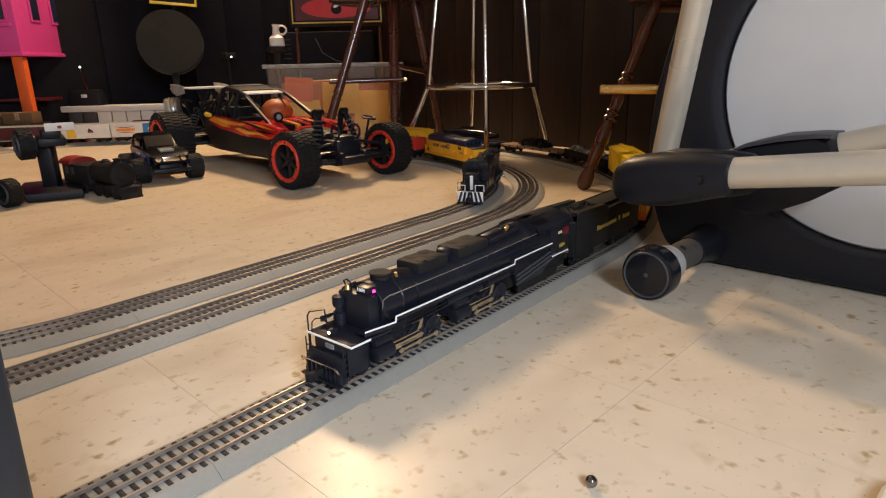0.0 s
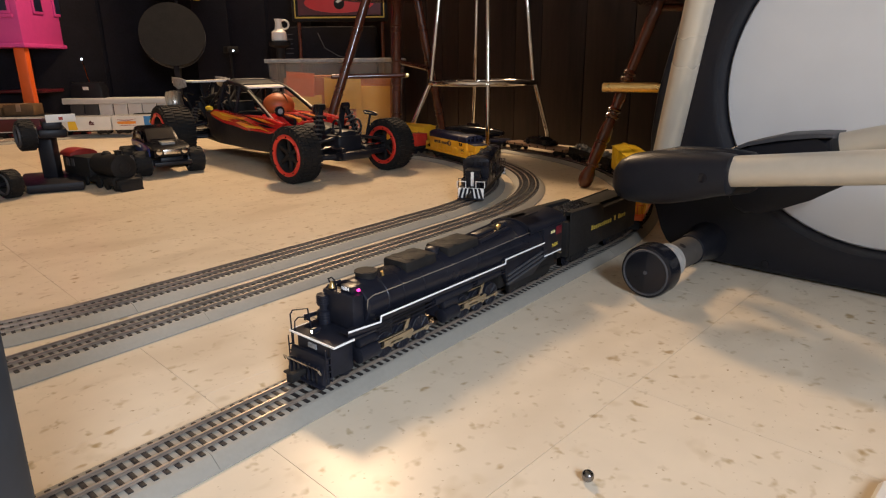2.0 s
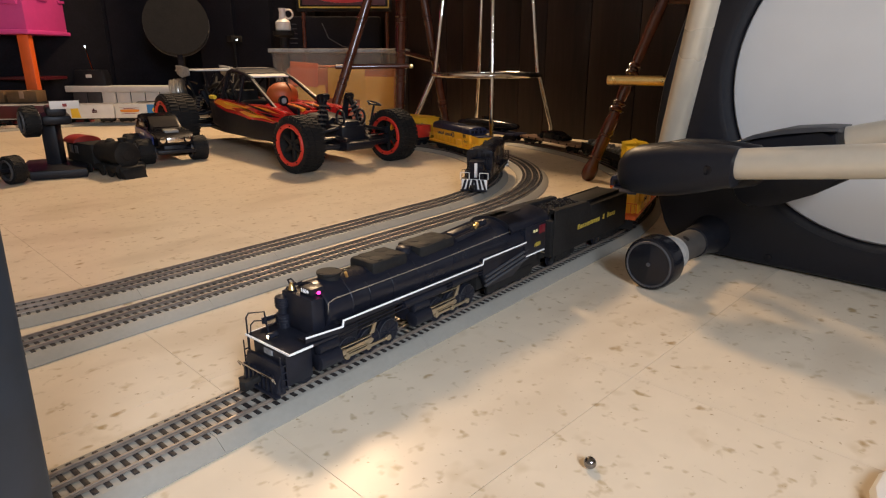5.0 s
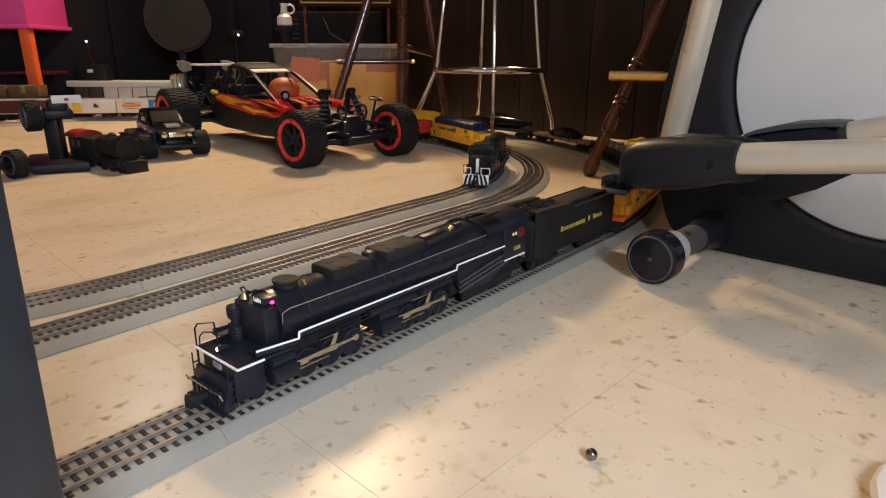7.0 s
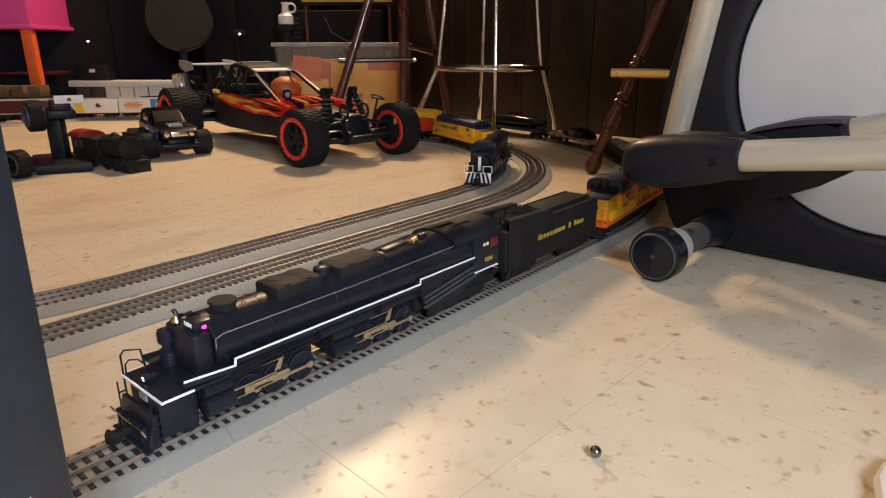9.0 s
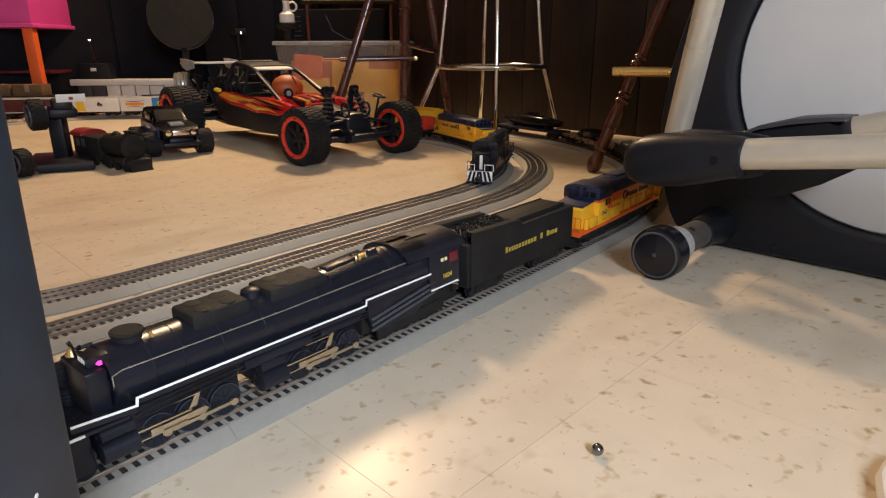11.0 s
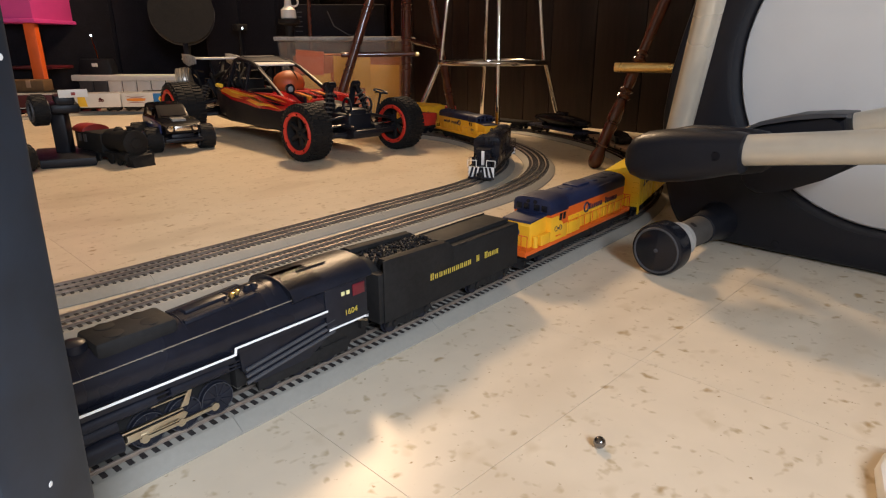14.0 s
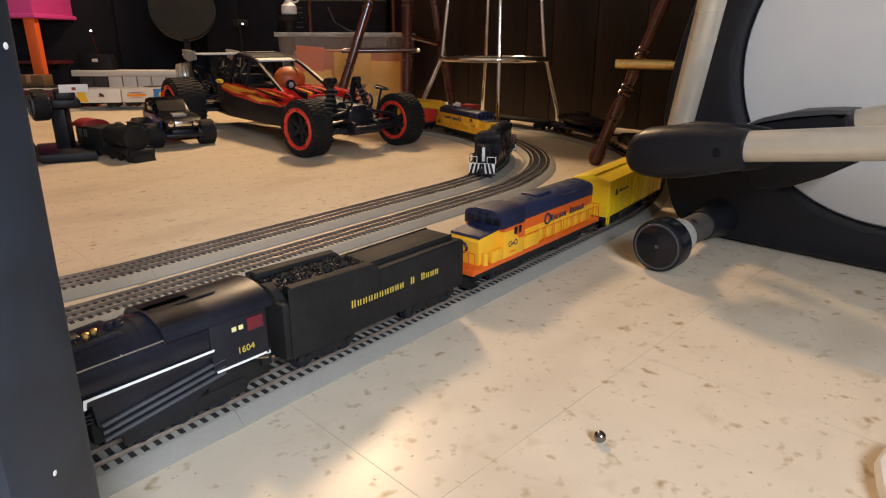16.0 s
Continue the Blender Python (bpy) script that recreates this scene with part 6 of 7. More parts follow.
def small_kart():
    """The end of a small buggy that reaches into view, its wheels on one axle."""
    e = thing("rc_car", "black radio-controlled car with small treaded tyres", "toy car", pose(0.279, 1.850, 0, 0, 0, 20))
    for x, y in ((0.075, 0.0), (-0.075, 0.0), (0.07, 0.22), (-0.07, 0.22)):
        rc_wheel(e, (x, y, 0.036), 0.036, 0.034, 1 if x > 0 else -1, "cone", "wheel", 0, 18)
    b = B()
    box(b, (-0.03, -0.03, 0.03), (0.03, 0.26, 0.05), 0.006)
    tube(b, [(-0.075, 0, 0.036), (0.075, 0, 0.036)], 0.006, 8)
    tube(b, [(-0.07, 0.22, 0.036), (0.07, 0.22, 0.036)], 0.006, 8)
    part("chassis", b, M["plastic"], e)
    return e


# ---------------- the far end of the room ----------------
def reefer(x, y, turn, panels, label, marks=()):
    """A white display car with coloured panels on its side."""
    e = thing("billboard_boxcar", label, "toy train", pose(x, y, 0, 0, 0, turn), "white cars on the far track")
    b = B()
    box(b, (-0.13, -0.031, 0.036), (0.13, 0.031, 0.100), 0.002)
    part("body", b, M["offwhite"], e)
    b = B()
    prism(b, [(-0.033, 0.100), (0, 0.104), (0.033, 0.100)], -0.131, 0.131, "yz", 0.0006)
    part("roof", b, M["greyload"], e)
    for x0, x1, mt in panels:
        b = B()
        z0, z1 = (0.040, 0.097) if x1 - x0 > 0.03 else (0.062, 0.078)
        box(b, (x0, -0.0322, z0), (x1, -0.0312, z1), 0.0003)
        part("side_panel", b, M[mt], e)
    for mt, line in marks:
        b = B()
        prism(b, line, -0.0330, -0.0320, "xz")
        part("mark", b, M[mt], e)
    b = B()
    box(b, (-0.125, -0.026, 0.030), (0.125, 0.026, 0.037), 0.001)
    part("underframe", b, M["soot"], e)
    for q in (-0.09, 0.09):
        b = B()
        for sgn in (-1, 1):
            box(b, (q - 0.028, sgn * 0.0235 - 0.002, 0.021), (q + 0.028, sgn * 0.0235 + 0.002, 0.033), 0.001)
        for d in (-0.018, 0.018):
            for sgn in (-1, 1):
                lathe(b, (q + d, sgn * 0.0165, 0.0267), (0, sgn, 0), [(0, 0.004), (0.0005, 0.0105), (0.005, 0.0095), (0.0055, 0)], 14)
        part("bogie", b, M["soot"], e)
    return e


def far_end():
    # long white shelf edge with brackets behind the white cars
    e = thing("white_shelf", "long white plastic shelf on a slatted frame", "shelf", pose(1.235, 3.607, 0, 0, 0, -46.4))
    b = B()
    box(b, (-0.29, -0.02, 0.132), (0.29, 0.10, 0.163), 0.004)
    part("top_board", b, M["offwhite"], e)
    for k in range(7):
        b = B()
        box(b, (-0.26 + 0.078 * k, -0.004, 0.0), (-0.188 + 0.078 * k, 0.006, 0.131), 0.002)
        part("panel", b, M["offwhite" if k > 1 else "cone"], e)
    # tall black cabinets filling the far corner
    for x, y, w, d, h, turn, lab in ((1.50, 3.96, 1.24, 0.30, 1.5, -5.0, "tall black cabinet standing against the far wall"), (0.55, 4.02, 0.8, 0.3, 1.4, -4, "black shelving unit against the far wall"),
                                     (1.86, 3.22, 0.6, 0.16, 1.5, -46, "black entertainment unit in the corner")):
        c = thing("black_cabinet", lab, "cabinet", pose(x, y, 0, 0, 0, turn))
        b = B()
        box(b, (-w / 2, -d / 2, 0.0), (w / 2, d / 2, h), 0.004)
        part("body", b, M["cloth"], c)
        for k in range(3):
            b = B()
            box(b, (-w / 2 + 0.01 + k * w / 3, -d / 2 - 0.012, 0.05), (-w / 2 + (k + 1) * w / 3 - 0.01, -d / 2 - 0.001, h - 0.05), 0.004)
            part("door", b, M["cloth"], c)
    # round speaker
    s = thing("round_speaker", "large round loudspeaker with dark cone and pale surround", "speaker", look((1.400, 3.20, 0.462), (1.400 - 0.43, 3.20 - 0.90, 0.462 + 0.16)))
    b = B()
    ring(b, (0, 0, 0), (0, 0, 1), 0.149, 0.004, 56, 10)
    part("surround", b, M["cone"], s, "thin grey rim")
    b = B()
    lathe(b, (0, 0, 0.012), (0, 0, -1), [(0.012, 0.146), (0.014, 0.146), (0.028, 0.128), (0.042, 0.094), (0.050, 0.052), (0.053, 0.0)], 48)
    part("dome", b, M["dome"], s, "smoked glossy dome")
    b = B()
    lathe(b, (0, 0, 0.004), (0, 0, 1), [(0, 0.15), (-0.06, 0.15), (-0.062, 0.0)], 40)
    part("basket", b, M["soot"], s)
    b = B()
    box(b, (-0.012, -0.47, -0.05), (0.012, -0.10, -0.03), 0.003)
    part("stand", b, M["cloth"], s)
    # pink toy house on an orange-legged table
    h = thing("toy_house", "pink plastic toy house with windows on orange legs", "toy house", pose(0.845, 3.583, 0, 0, 0, -44))
    b = B()
    box(b, (-0.52, 0.0, 0.43), (0.0, 0.42, 0.95), 0.006)
    wl = part("house_wall", b, M["pink"], h)
    b = B()
    box(b, (-0.54, -0.015, 0.415), (0.012, 0.43, 0.435), 0.005)
    part("floor_ledge", b, M["pink"], h)
    for x0 in (-0.50, -0.30, -0.115):
        b = B()
        box(b, (x0, -0.008, 0.565), (x0 + 0.085, 0.004, 0.80), 0.003)
        wf = part("window", b, M["pink"], h)
        b = B()
        box(b, (x0 + 0.012, -0.0095, 0.58), (x0 + 0.073, -0.0075, 0.79), 0.001)
        part("pane", b, M["navy"], wf)
        b = B()
        box(b, (x0 - 0.01, -0.016, 0.548), (x0 + 0.095, 0.0, 0.564), 0.002)
        part("sill", b, M["pink"], wf)
    for y0 in (0.12, 0.30):
        b = B()
        box(b, (-0.004, y0, 0.575), (0.008, y0 + 0.085, 0.80), 0.003)
        wf = part("window", b, M["pink"], h)
        b = B()
        box(b, (0.0075, y0 + 0.012, 0.588), (0.0095, y0 + 0.073, 0.79), 0.001)
        part("pane", b, M["navy"], wf)
    for x, y, w in ((-0.035, 0.03, 0.055), (-0.03, 0.36, 0.03), (-0.48, 0.03, 0.045)):
        b = B()
        box(b, (x - w / 2, y - 0.02, 0.0), (x + w / 2, y + 0.02, 0.415), 0.006)
        part("leg", b, M["orangepl"], h, "orange plastic leg")
    b = B()
    box(b, (-0.54, 0.08, 0.20), (0.0, 0.28, 0.215), 0.004)
    part("shelf", b, M["darkred"], h)
    # dim clutter on the shelf under the house
    rnd = random.Random(11)
    for k in range(9):
        c = thing("toy_car", "dark toy car parked under the toy house", "toy car", pose(0.50 + 0.055 * k, 3.62 - 0.035 * k, 0.0, 0, 0, rnd.uniform(-60, -20)), "toy cars under the house")
        b = B()
        z = 0.012
        prism(b, [(-0.05, z), (-0.055, z + 0.03), (-0.02, z + 0.04), (-0.01, z + 0.065), (0.03, z + 0.065), (0.04, z + 0.04), (0.055, z + 0.035), (0.055, z)], -0.022, 0.022, "xz", 0.004)
        part("body", b, M[("carred", "flame", "cone", "darkred")[k % 4]], c)
        for sx in (-0.035, 0.035):
            for sg in (-1, 1):
                b = B()
                lathe(b, (sx, sg * 0.016, 0.014), (0, sg, 0), [(0, 0.004), (0.0004, 0.014), (0.009, 0.014), (0.01, 0)], 14)
                part("wheel", b, M["rubber"], c)
    # black receiver box with an aerial whose tip is made to glow
    a = thing("toy_transmitter", "black transmitter box with a thin aerial", "remote control", pose(1.095, 3.70, 0.0, 0, 0, -44))
    b = B()
    prism(b, [(-0.09, 0.0), (-0.085, 0.21), (-0.07, 0.245), (0.07, 0.245), (0.085, 0.21), (0.09, 0.0)], 0.04, 0.12, "xz", 0.008)
    part("body", b, M["plastic"], a)
    b = B()
    box(b, (-0.012, 0.037, 0.205), (0.018, 0.0405, 0.222), 0.001)
    part("label_plate", b, M["offwhite"], a)
    b = B()
    tube(b, [(0.01, 0.08, 0.24), (-0.012, 0.08, 0.36)], 0.003, 6)
    part("aerial", b, M["chrome"], a)
    b = B()
    bmesh.ops.create_uvsphere(b, u_segments=10, v_segments=8, radius=0.0055, matrix=pose(-0.0125, 0.08, 0.363))
    part("aerial_tip", b, M["cool"], a, "small glowing ball at the end of the aerial")
    # standby light on the cabinet
    l = thing("standby_light", "tiny cold standby light on the black cabinet", "indicator light", pose(1.640, 3.06, 0.395))
    b = B()
    bmesh.ops.create_uvsphere(b, u_segments=10, v_segments=8, radius=0.0045)
    part("bulb", b, M["cool"], l)
    b = B()
    box(b, (-0.03, 0.0, -0.01), (0.03, 0.05, 0.02), 0.003)
    tube(b, [(0.0, 0.03, -0.008), (0.0, 0.03, -0.395)], 0.006, 8)
    part("holder", b, M["soot"], l)
    reefer(0.950, 3.265, -36.0, [(-0.056, -0.014, "caryellow")], "white toy boxcar with a yellow end panel", (
        ("offwhite", [(-0.013, 0.040), (-0.013, 0.097), (-0.026, 0.097), (-0.015, 0.040)]),
        ("darkred", [(0.034, 0.062), (0.036, 0.074), (0.043, 0.083), (0.049, 0.075), (0.056, 0.074), (0.058, 0.062)]),
        ("offwhite", [(0.036, 0.066), (0.036, 0.068), (0.056, 0.068), (0.056, 0.066)])))
    reefer(1.165, 3.110, -36.0, [(0.012, 0.078, "carblue")], "white toy boxcar with a blue panel", (
        ("carred", [(-0.112, 0.086), (-0.085, 0.082), (-0.050, 0.082), (-0.018, 0.086), (-0.050, 0.079), (-0.085, 0.079)]),
        ("flame", [(-0.108, 0.074), (-0.080, 0.076), (-0.050, 0.076), (-0.022, 0.074), (-0.026, 0.064), (-0.050, 0.062), (-0.080, 0.062), (-0.104, 0.064)]),
        ("carred", [(-0.108, 0.054), (-0.085, 0.058), (-0.050, 0.058), (-0.020, 0.054), (-0.050, 0.0555), (-0.085, 0.0555)]),
        ("caryellow", [(0.034, 0.070), (0.040, 0.082), (0.050, 0.086), (0.057, 0.076), (0.050, 0.058), (0.044, 0.056)])))
    reefer(0.735, 3.42, -36.0, [(-0.13, 0.128, "darkred")], "dark red toy boxcar on the far track")
    # brown boxes in a row on a low dark bench beyond the red car
    k = thing("low_bench", "low dark bench beyond the far track", "bench", pose(0.62, 3.585, 0, 0, 0, -40.0))
    b = B()
    box(b, (-0.40, 0.0, 0.085), (0.24, 0.16, 0.105), 0.004)
    part("top", b, M["soot"], k)
    for q in (-0.38, 0.20):
        b = B()
        box(b, (q, 0.01, 0.0), (q + 0.03, 0.15, 0.0848), 0.003)
        part("leg", b, M["soot"], k)
    for i, (q, w) in enumerate(((-0.38, 0.16), (-0.21, 0.13), (-0.07, 0.15), (0.09, 0.13))):
        c = thing("brown_box", "small brown cardboard box on the low bench", "box", k.matrix_basis @ pose(q, 0.02, 0.1052, 0, 0, (-2, 1.5, -1, 2)[i]), "brown boxes on the bench")
        b = B()
        box(b, (0, 0, 0), (w, 0.10, 0.052), 0.003)
        part("carton", b, M["brownbox"], c)
        b = B()
        box(b, (w * 0.42, -0.0006, 0.018), (w * 0.58, 0.1006, 0.0526), 0.0004)
        part("tape", b, M["tan"], c)
    # a smaller round speaker below, and a framed board above the big one
    k = thing("small_speaker", "small black round loudspeaker on the floor", "speaker", look((1.285, 3.34, 0.165), (1.285 - 0.43, 3.34 - 0.90, 0.165)))
    b = B()
    lathe(b, (0, 0, 0), (0, 0, 1), [(-0.12, 0.0), (-0.12, 0.085), (0.0, 0.098), (0.006, 0.100), (0.008, 0.094), (0.0, 0.085), (-0.02, 0.04), (-0.024, 0)], 40)
    part("case", b, M["gloss"], k)
    b = B()
    box(b, (-0.07, -0.165, -0.11), (0.07, -0.07, -0.01), 0.006)
    part("foot", b, M["soot"], k)
    k = thing("framed_board", "dark framed board with a pale edge on the cabinet", "sign", pose(1.455, 3.235, 0.648, 0, 4, -25.0))
    b = B()
    box(b, (-0.105, 0.0, 0.0), (0.105, 0.012, 0.16), 0.002)
    part("board", b, M["soot"], k)
    for lo, hi in (((-0.108, -0.004, -0.003), (0.108, 0.0, 0.010)), ((-0.108, -0.004, 0.0102), (-0.098, 0.0, 0.158)), ((0.098, -0.004, 0.0102), (0.108, 0.0, 0.158))):
        b = B()
        box(b, lo, hi, 0.001)
        part("edge_strip", b, M["flameyel"], k, "pale yellow edge strip")
    b = B()
    tube(b, [(0.0, 0.020, 0.15), (0.0, 0.020, -0.647)], 0.008, 10)
    part("pole", b, M["soot"], k)
    # storage bin with bright cards inside
    s = thing("storage_bin", "clear plastic storage bin holding orange and yellow cards", "storage bin", pose(1.785, 2.367, 0, 0, 0, -46.0))
    b = B()
    lo, hi = (0.25, 0.15), (0.285, 0.18)
    for sx in (-1, 1):
        b = B()
        prism(b, [(-lo[1], 0.0), (-hi[1], 0.335), (hi[1], 0.335), (lo[1], 0.0)], sx * 0.268 - 0.0015, sx * 0.268 + 0.0015, "yz")
        part("end_wall", b, M["clear"], s, "clear plastic wall")
    for sy in (-1, 1):
        b = B()
        prism(b, [(-lo[0], 0.002), (-hi[0], 0.335), (hi[0], 0.335), (lo[0], 0.002)], sy * 0.165 - 0.0015, sy * 0.165 + 0.0015, "xz")
        part("side_wall", b, M["clear"], s, "clear plastic wall")
    b = B()
    box(b, (-0.265, -0.163, 0.0), (0.265, 0.163, 0.004))
    part("bottom", b, M["clear"], s)
    k = thing("carton", "orange-brown cardboard carton inside the clear bin", "carton", s.matrix_basis @ pose(0, 0, 0.004))
    b = B()
    box(b, (-0.235, -0.110, 0.0), (0.235, 0.130, 0.262), 0.004)
    part("box", b, M["carton"], k)
    for sy in (-1, 1):
        b = B()
        box(b, (-0.23, min(sy * 0.01, sy * 0.105) + 0.01, 0.263), (0.23, max(sy * 0.01, sy * 0.105) + 0.01, 0.267), 0.001, pose(0, 0, 0, sy * 1.5, 0, 0))
        part("flap", b, M["carton"], k)
    b = B()
    for sy in (-1, 1):
        box(b, (-0.292, sy * 0.178 - 0.012, 0.330), (0.292, sy * 0.178 + 0.012, 0.346), 0.003)
    for sx in (-1, 1):
        box(b, (sx * 0.282 - 0.012, -0.166, 0.330), (sx * 0.282 + 0.012, 0.166, 0.346), 0.003)
    part("rim", b, M["greyload"], s, "grey translucent rim")
    rnd = random.Random(2)
    for k, (x, z, w, h, mt) in enumerate(((-0.15, 0.24, 0.12, 0.10, "note"), (-0.13, 0.13, 0.14, 0.12, "note2"), (0.03, 0.20, 0.16, 0.13, "note2"), (0.05, 0.20, 0.10, 0.07, "note2"), (0.16, 0.16, 0.15, 0.14, "note2"), (-0.05, 0.06, 0.3, 0.1, "note"), (0.1, 0.07, 0.2, 0.1, "note2"), (-0.2, 0.08, 0.08, 0.14, "note"))):
        c = thing("paper_card", "orange or yellow card standing in the bin", "card", s.matrix_basis @ pose(x, -0.160 + 0.004 * k, z, rnd.uniform(-6, 6), rnd.uniform(-5, 5), 0), "cards in the bin")
        b = B()
        box(b, (-w / 2, -0.001, -h / 2), (w / 2, 0.001, h / 2), 0.0005)
        part("sheet", b, M[mt], c)
    # sign with a gold border, hung on the cabinet
    g = thing("framed_sign", "dark red framed sign with a gold border and round emblem", "sign", pose(1.90, 2.50, 0.518, -4, 0, -46.0))
    b = B()
    box(b, (-0.225, 0.0, 0.0), (0.225, 0.02, 0.20), 0.004)
    part("board", b, M["soot"], g)
    b = B()
    for z in (0.014, 0.182):
        box(b, (-0.212, -0.002, z), (0.212, 0.001, z + 0.0065))
    for x in (-0.212, 0.207):
        box(b, (x, -0.002, 0.014), (x + 0.005, 0.001, 0.187))
    part("border", b, M["gold"], g, "thin gold border")
    b = B()
    box(b, (-0.195, -0.0012, 0.028), (0.195, 0.001, 0.172))
    part("field", b, M["darkred"], g, "dark red field")
    b = B()
    prism(b, [(0.165 * math.cos(math.radians(a)), 0.082 + 0.045 * math.sin(math.radians(a))) for a in range(0, 360, 15)], -0.0030, -0.001, "xz")
    part("red_band", b, M["signred"], g)
    b = B()
    lathe(b, (0.0, -0.002, 0.078), (0, -1, 0), [(0, 0.026), (0.002, 0.025), (0.0025, 0.018), (0.002, 0.017), (0.002, 0)], 24)
    em = part("emblem", b, M["soot"], g)
    b = B()
    prism(b, [(-0.016, 0.086), (0.002, 0.098), (0.015, 0.090), (0.004, 0.086), (-0.004, 0.080)], -0.0058, -0.0042, "xz")
    part("emblem_mark", b, M["offwhite"], em)
    b = B()
    for x in (-0.2, 0.2):
        tube(b, [(x, 0.03, -0.52), (x, 0.03, 0.19)], 0.009, 8)
    part("support", b, M["wood"], g)
    # white jug on a stand beside the sign
    j = thing("white_jug", "small white ceramic jug", "jug", pose(1.690, 2.70, 0.430))
    b = B()
    lathe(b, (0, 0, 0), (0, 0, 1), [(0, 0.030), (0.004, 0.036), (0.04, 0.034), (0.055, 0.018), (0.085, 0.014), (0.10, 0.018), (0.101, 0)], 22)
    part("body", b, M["offwhite"], j)
    b = B()
    ring(b, (0.022, -0.016, 0.075), (0.6, 0.8, 0), 0.02, 0.0045, 20, 8)
    part("handle", b, M["offwhite"], j)
    t = thing("plant_stand", "narrow dark wooden pedestal stand", "stand", pose(1.690, 2.70, 0))
    b = B()
    lathe(b, (0, 0, 0), (0, 0, 1), [(0, 0.06), (0.02, 0.06), (0.03, 0.02), (0.40, 0.02), (0.41, 0.05), (0.429, 0.05), (0.43, 0)], 20)
    part("pedestal", b, M["soot"], t)
    # shelf of dark audio gear under the sign with dim label bars
    d = thing("audio_unit", "black audio unit with rows of small labels", "audio unit", pose(1.86, 2.66, 0.0, 0, 0, -46))
    b = B()
    box(b, (-0.16, 0.0, 0.0), (0.3, 0.2, 0.50), 0.006)
    part("body", b, M["cloth"], d)
    b = B()
    for k in range(5):
        box(b, (-0.14, -0.0025, 0.375 + 0.022 * k), (-0.105, 0.0005, 0.379 + 0.022 * k))
    part("label_bars", b, M["cone"], d)
    b = B()
    tube(b, [(0.02, -0.004, 0.47), (0.05, -0.006, 0.40), (0.12, -0.006, 0.36), (0.2, -0.004, 0.35)], 0.0025, 6)
    part("cable", b, M["cone"], d)


def near_things():
    # dark leg of a table close to the camera
    e = thing("square_post", "dark blue-grey painted square post with pale scuffs", "post", pose(0.0328, 0.2692, 0, 1.3, 0, 44))
    b = B()
    box(b, (-0.05, 0.0, 0.0), (0.0, 0.05, 0.72), 0.005, pose(0, 0, 0))
    post = part("shaft", b, M["pole"], e)
    b = B()
    box(b, (-0.056, -0.005, 0.72), (0.006, 0.055, 0.735), 0.003)
    part("cap", b, M["pole"], e)
    rnd = random.Random(9)
    for k in range(7):
        b = B()
        r = rnd.uniform(0.0007, 0.0018)
        lathe(b, (rnd.uniform(-0.04, -0.006), -0.0001, rnd.uniform(0.1, 0.45)), (0, -1, 0), [(0, r), (0.0002, r * 0.8), (0.00025, 0)], 9)
        part("scuff", b, M["offwhite"], post)
    e = thing("steel_ball", "small shiny steel ball lying on the tiles", "ball", pose(0.3715, 0.2065, 0.0050))
    b = B()
    bmesh.ops.create_uvsphere(b, u_segments=24, v_segments=16, radius=0.0050)
    part("sphere", b, M["ballsteel"], e)
    # corner of a white cloth lying on the tiles
    e = thing("white_cloth", "corner of a folded white cloth on the tiles", "cloth", pose(0.4850, -0.0260, 0, 0, 0, 0))
    b = B()
    n = 16
    rows = []
    for z, q in ((0.0004, 1.0), (0.006, 1.02), (0.011, 0.97), (0.013, 0.85), (0.0135, 0.5), (0.013, 0.05)):
        rows.append([(q * 0.075 * math.cos(2 * math.pi * k / n) * (1 + 0.05 * math.sin(3 * k)), q * 0.0655 * math.sin(2 * math.pi * k / n) * (1 + 0.06 * math.cos(2 * k)), z + 0.0012 * math.sin(1.7 * k) * (z > 0.003)) for k in range(n)])
    loft(b, rows)
    part("fold", b, M["offwhite"], e)


# ---------------- what moves ----------------
def front_at(t):
    """How far along the front line the engine's second stripe step stands."""
    return 3.055e-07 * t ** 3 - 1.72509e-3 * t ** 2 - 6.82824e-3 * t + 0.651678


TRAIN = []


def car_pose(t, a, b):
    s = front_at(t)
    pa, _ = along(FRONT, s + a)
    pb, _ = along(FRONT, s + b)
    d = pb - pa
    h = math.atan2(d.y, d.x)
    o = pa - Vector((math.cos(h), math.sin(h), 0)) * a
    return pose(o.x, o.y, 0, 0, 0, math.degrees(h))


def motions():
    times = [0.5 * k for k in range(33)]
    fine = [0.25 * k for k in range(65)]
    for ob, a, b in TRAIN:
        walk(ob, [(t, car_pose(t, a, b)) for t in times])
    for ob, loc, r in WHEELS:
        if ob.parent in [c[0] for c in TRAIN]:
            walk(ob, [(t, pose(*loc, 0, math.degrees((front_at(t) - front_at(0)) / r), 0)) for t in fine])
    for ob, crank, r, z, lift in RODS:
        rows = []
        for t in fine:
            a = (front_at(t) - front_at(0)) / r
            rows.append((t, pose(-crank * math.sin(a), 0, z - lift * crank * math.cos(a))))
        walk(ob, rows)


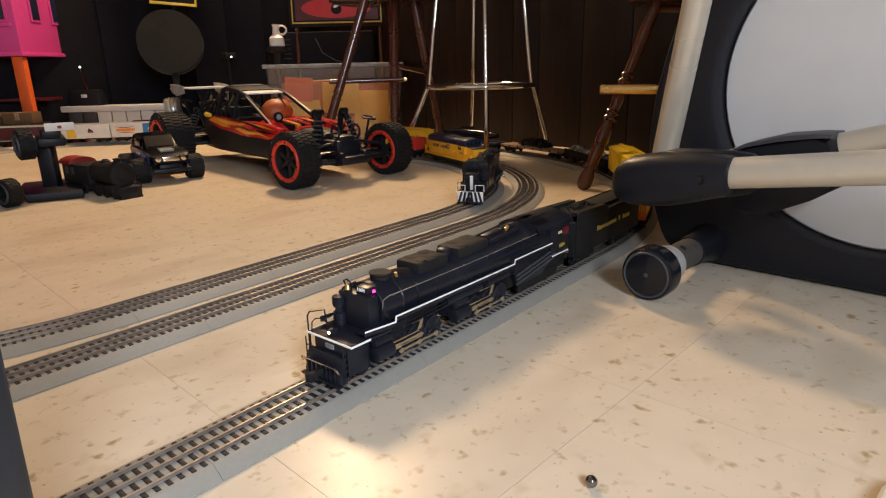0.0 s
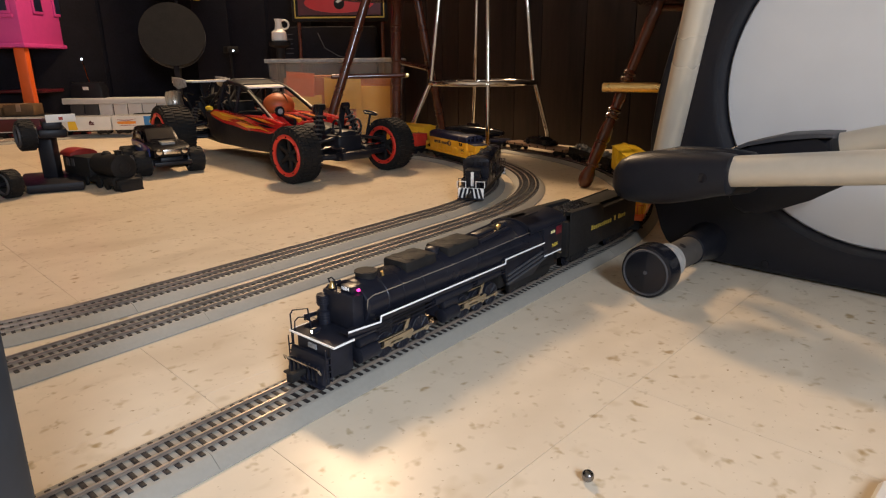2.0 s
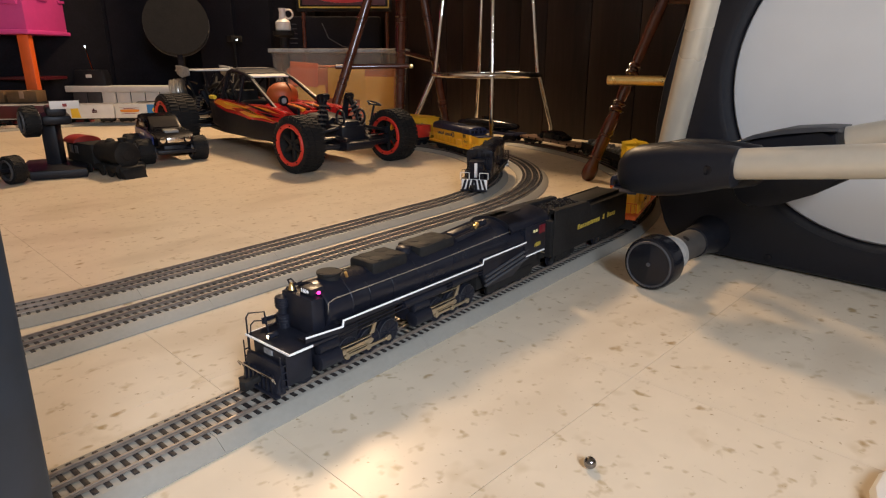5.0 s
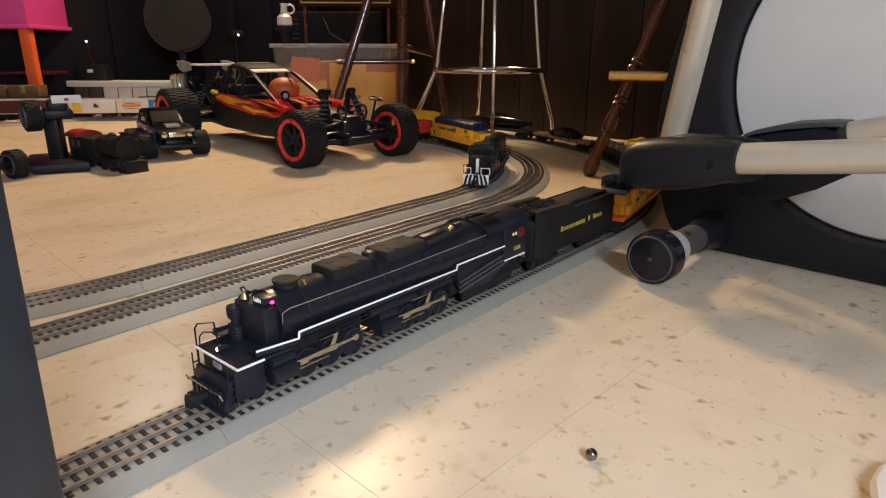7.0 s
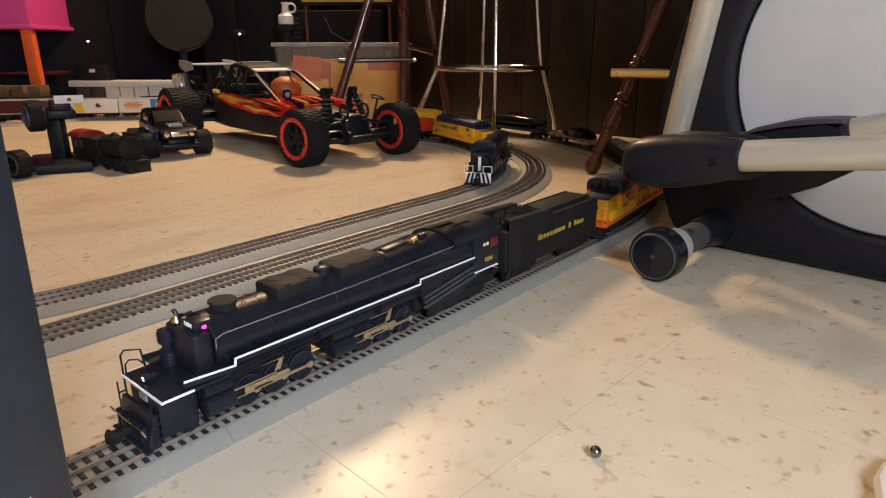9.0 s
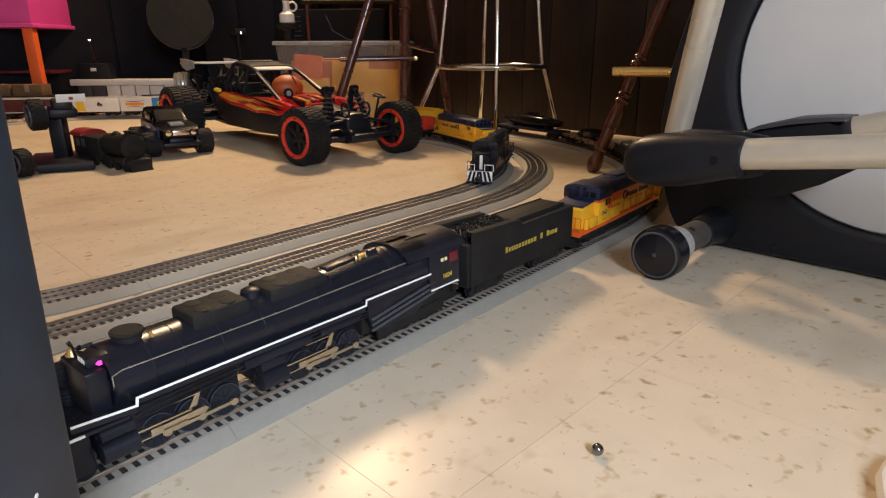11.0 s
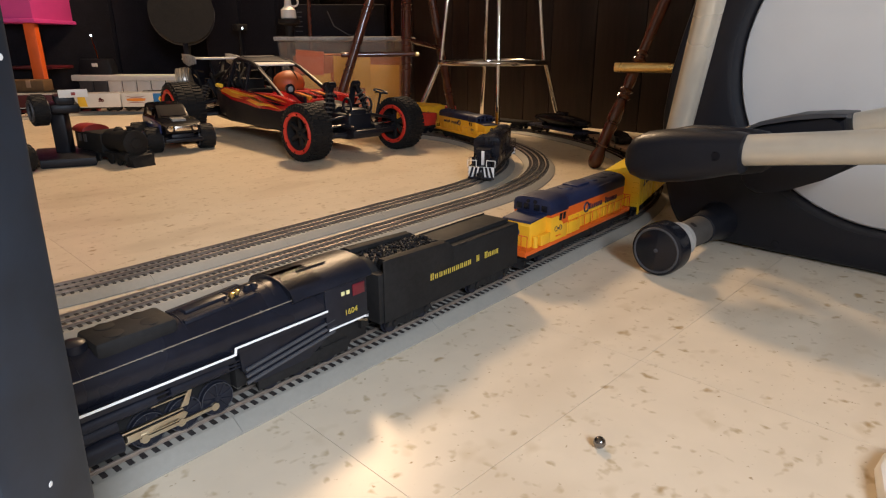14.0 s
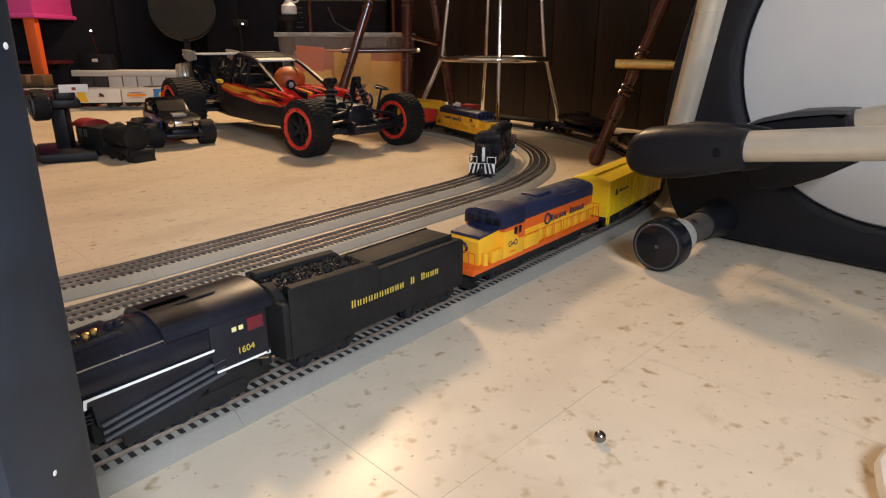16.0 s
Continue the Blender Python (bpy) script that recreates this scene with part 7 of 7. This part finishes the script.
room()
tracks()
TRAIN.append((steam_engine(), -0.20, 0.06))
TRAIN.append((tender(), 0.212, 0.362))
TRAIN.append((chessie(0.432, 0.332, "yellow, orange and navy toy diesel locomotive on the front track"), 0.517, 0.679))
TRAIN.append((boxcar(0.778, 0.272), 0.823, 1.005))
TRAIN.append((flatcar(1.072, 0.30, "soot", "black toy gondola with a grey lumpy load", "scrap"), 1.117, 1.327))
TRAIN.append((flatcar(1.392, 0.33, "tan", "tan toy flatcar carrying a dark vehicle", "vehicle"), 1.437, 1.677))
TRAIN.append((flatcar(1.742, 0.33, "navy", "dark blue toy flatcar carrying a dark tapered hull", "hull"), 1.787, 2.027))
TRAIN.append((flatcar(2.092, 0.30, "soot", "empty black toy flatcar", None), 2.137, 2.347))
TRAIN.append((flatcar(2.412, 0.30, "soot", "black toy flatcar with red and white crates", "crates"), 2.457, 2.667))
# the standing train on the inner line
NOSE = diesel(0.0, 0.34, True, "diesel_locomotive", "black toy diesel with white-striped nose on inner track", "black", "black", "black")
for k in range(6):
    b = B()
    y = -0.026 + 0.0104 * k
    sl = 0.005 * (1 if y < 0 else -1) * (0.4 + abs(y) / 0.03)
    prism(b, [(y - 0.0026, 0.0205), (y + 0.0026, 0.0205), (y + 0.0026 + sl, 0.043), (y - 0.0026 + sl, 0.043)], 0.0005, 0.0022, "yz")
    part("black_stripe", b, M["black2"], NOSE, "black warning stripe")
b = B()
box(b, (-0.004, -0.031, 0.0165), (0.002, 0.031, 0.0205), 0.001)
part("step_bar", b, M["black2"], NOSE)
b = B()
box(b, (0.0185, -0.0035, 0.045), (0.0205, 0.0035, 0.078), 0.0004)
for y in (-0.022, 0.022):
    box(b, (0.002, y - 0.010, 0.058), (0.0035, y + 0.010, 0.0595))
    for q in (-0.010, 0.010):
        box(b, (0.002, y + q - 0.0008, 0.0435), (0.0035, y + q + 0.0008, 0.0595))
part("white_trim", b, M["white"], NOSE, "white rail and nose stripe")


def standing(ob, line, s, a, b):
    pa, _ = along(line, s + a)
    pb, _ = along(line, s + b)
    d = pb - pa
    h = math.atan2(d.y, d.x)
    o = pa - Vector((math.cos(h), math.sin(h), 0)) * a
    ob.matrix_basis = pose(o.x, o.y, 0, 0, 0, math.degrees(h))


standing(NOSE, INNER, 1.10, 0.085, 0.255)
standing(chessie(0.0, 0.34, "yellow and navy toy diesel standing on the inner track", "yellow"), INNER, 1.575, 0.085, 0.255)
RED = flatcar(0.0, 0.25, "soot", "toy car with a red end standing on inner track", None)
b = B()
box(b, (0.006, -0.028, 0.043), (0.05, 0.028, 0.085), 0.003)
part("red_end", b, M["red"], RED, "bright red end box")
standing(RED, INNER, 1.945, 0.045, 0.205)
YB = boxcar(0.0, 0.25, "yellow")
tagged(YB, "orange-yellow toy boxcar standing on the middle track")
standing(YB, MIDDLE, 2.17, 0.045, 0.205)
exercise_machine()
chrome_stool()
wooden_stool("dark turned wooden bar stool behind the buggy", [((1.508, 1.69, 0.0), (1.628, 1.794, 0.559), 0.0165), ((1.30, 1.875, 0.0), (1.485, 1.789, 0.551), 0.0165), ((1.83, 1.75, 0), (1.735, 1.80, 0.56), 0.0165), ((1.735, 1.945, 0), (1.775, 1.97, 0.56), 0.0165)],
             [((1.36, 1.86, 0.278), (1.588, 1.70, 0.281), 0.0085, "wood"), ((1.555, 1.672, 0.281), (1.60, 1.725, 0.281), 0.0075, "brass"), ((1.57, 1.74, 0.33), (1.78, 1.78, 0.30), 0.0085, "wood")], (1.64, 1.87, 0.555), 0.2, ringed_leg)
wooden_stool("dark turned wooden bar stool beside the exercise machine", [((1.418, 0.853, 0.0), (1.538, 0.737, 0.465), 0.0165), ((1.73, 0.80, 0.0), (1.69, 0.73, 0.465), 0.0145), ((1.75, 0.50, 0.0), (1.68, 0.58, 0.465), 0.0145)],
             [((1.432, 0.822, 0.257), (1.52, 0.58, 0.257), 0.0115, "brass"), ((1.54, 0.74, 0.445), (1.66, 0.62, 0.445), 0.009, "wood")], (1.63, 0.68, 0.46), 0.16)
big_buggy()
monster_truck()
toy_loco()
car_on_stand()
small_kart()
far_end()
near_things()
motions()
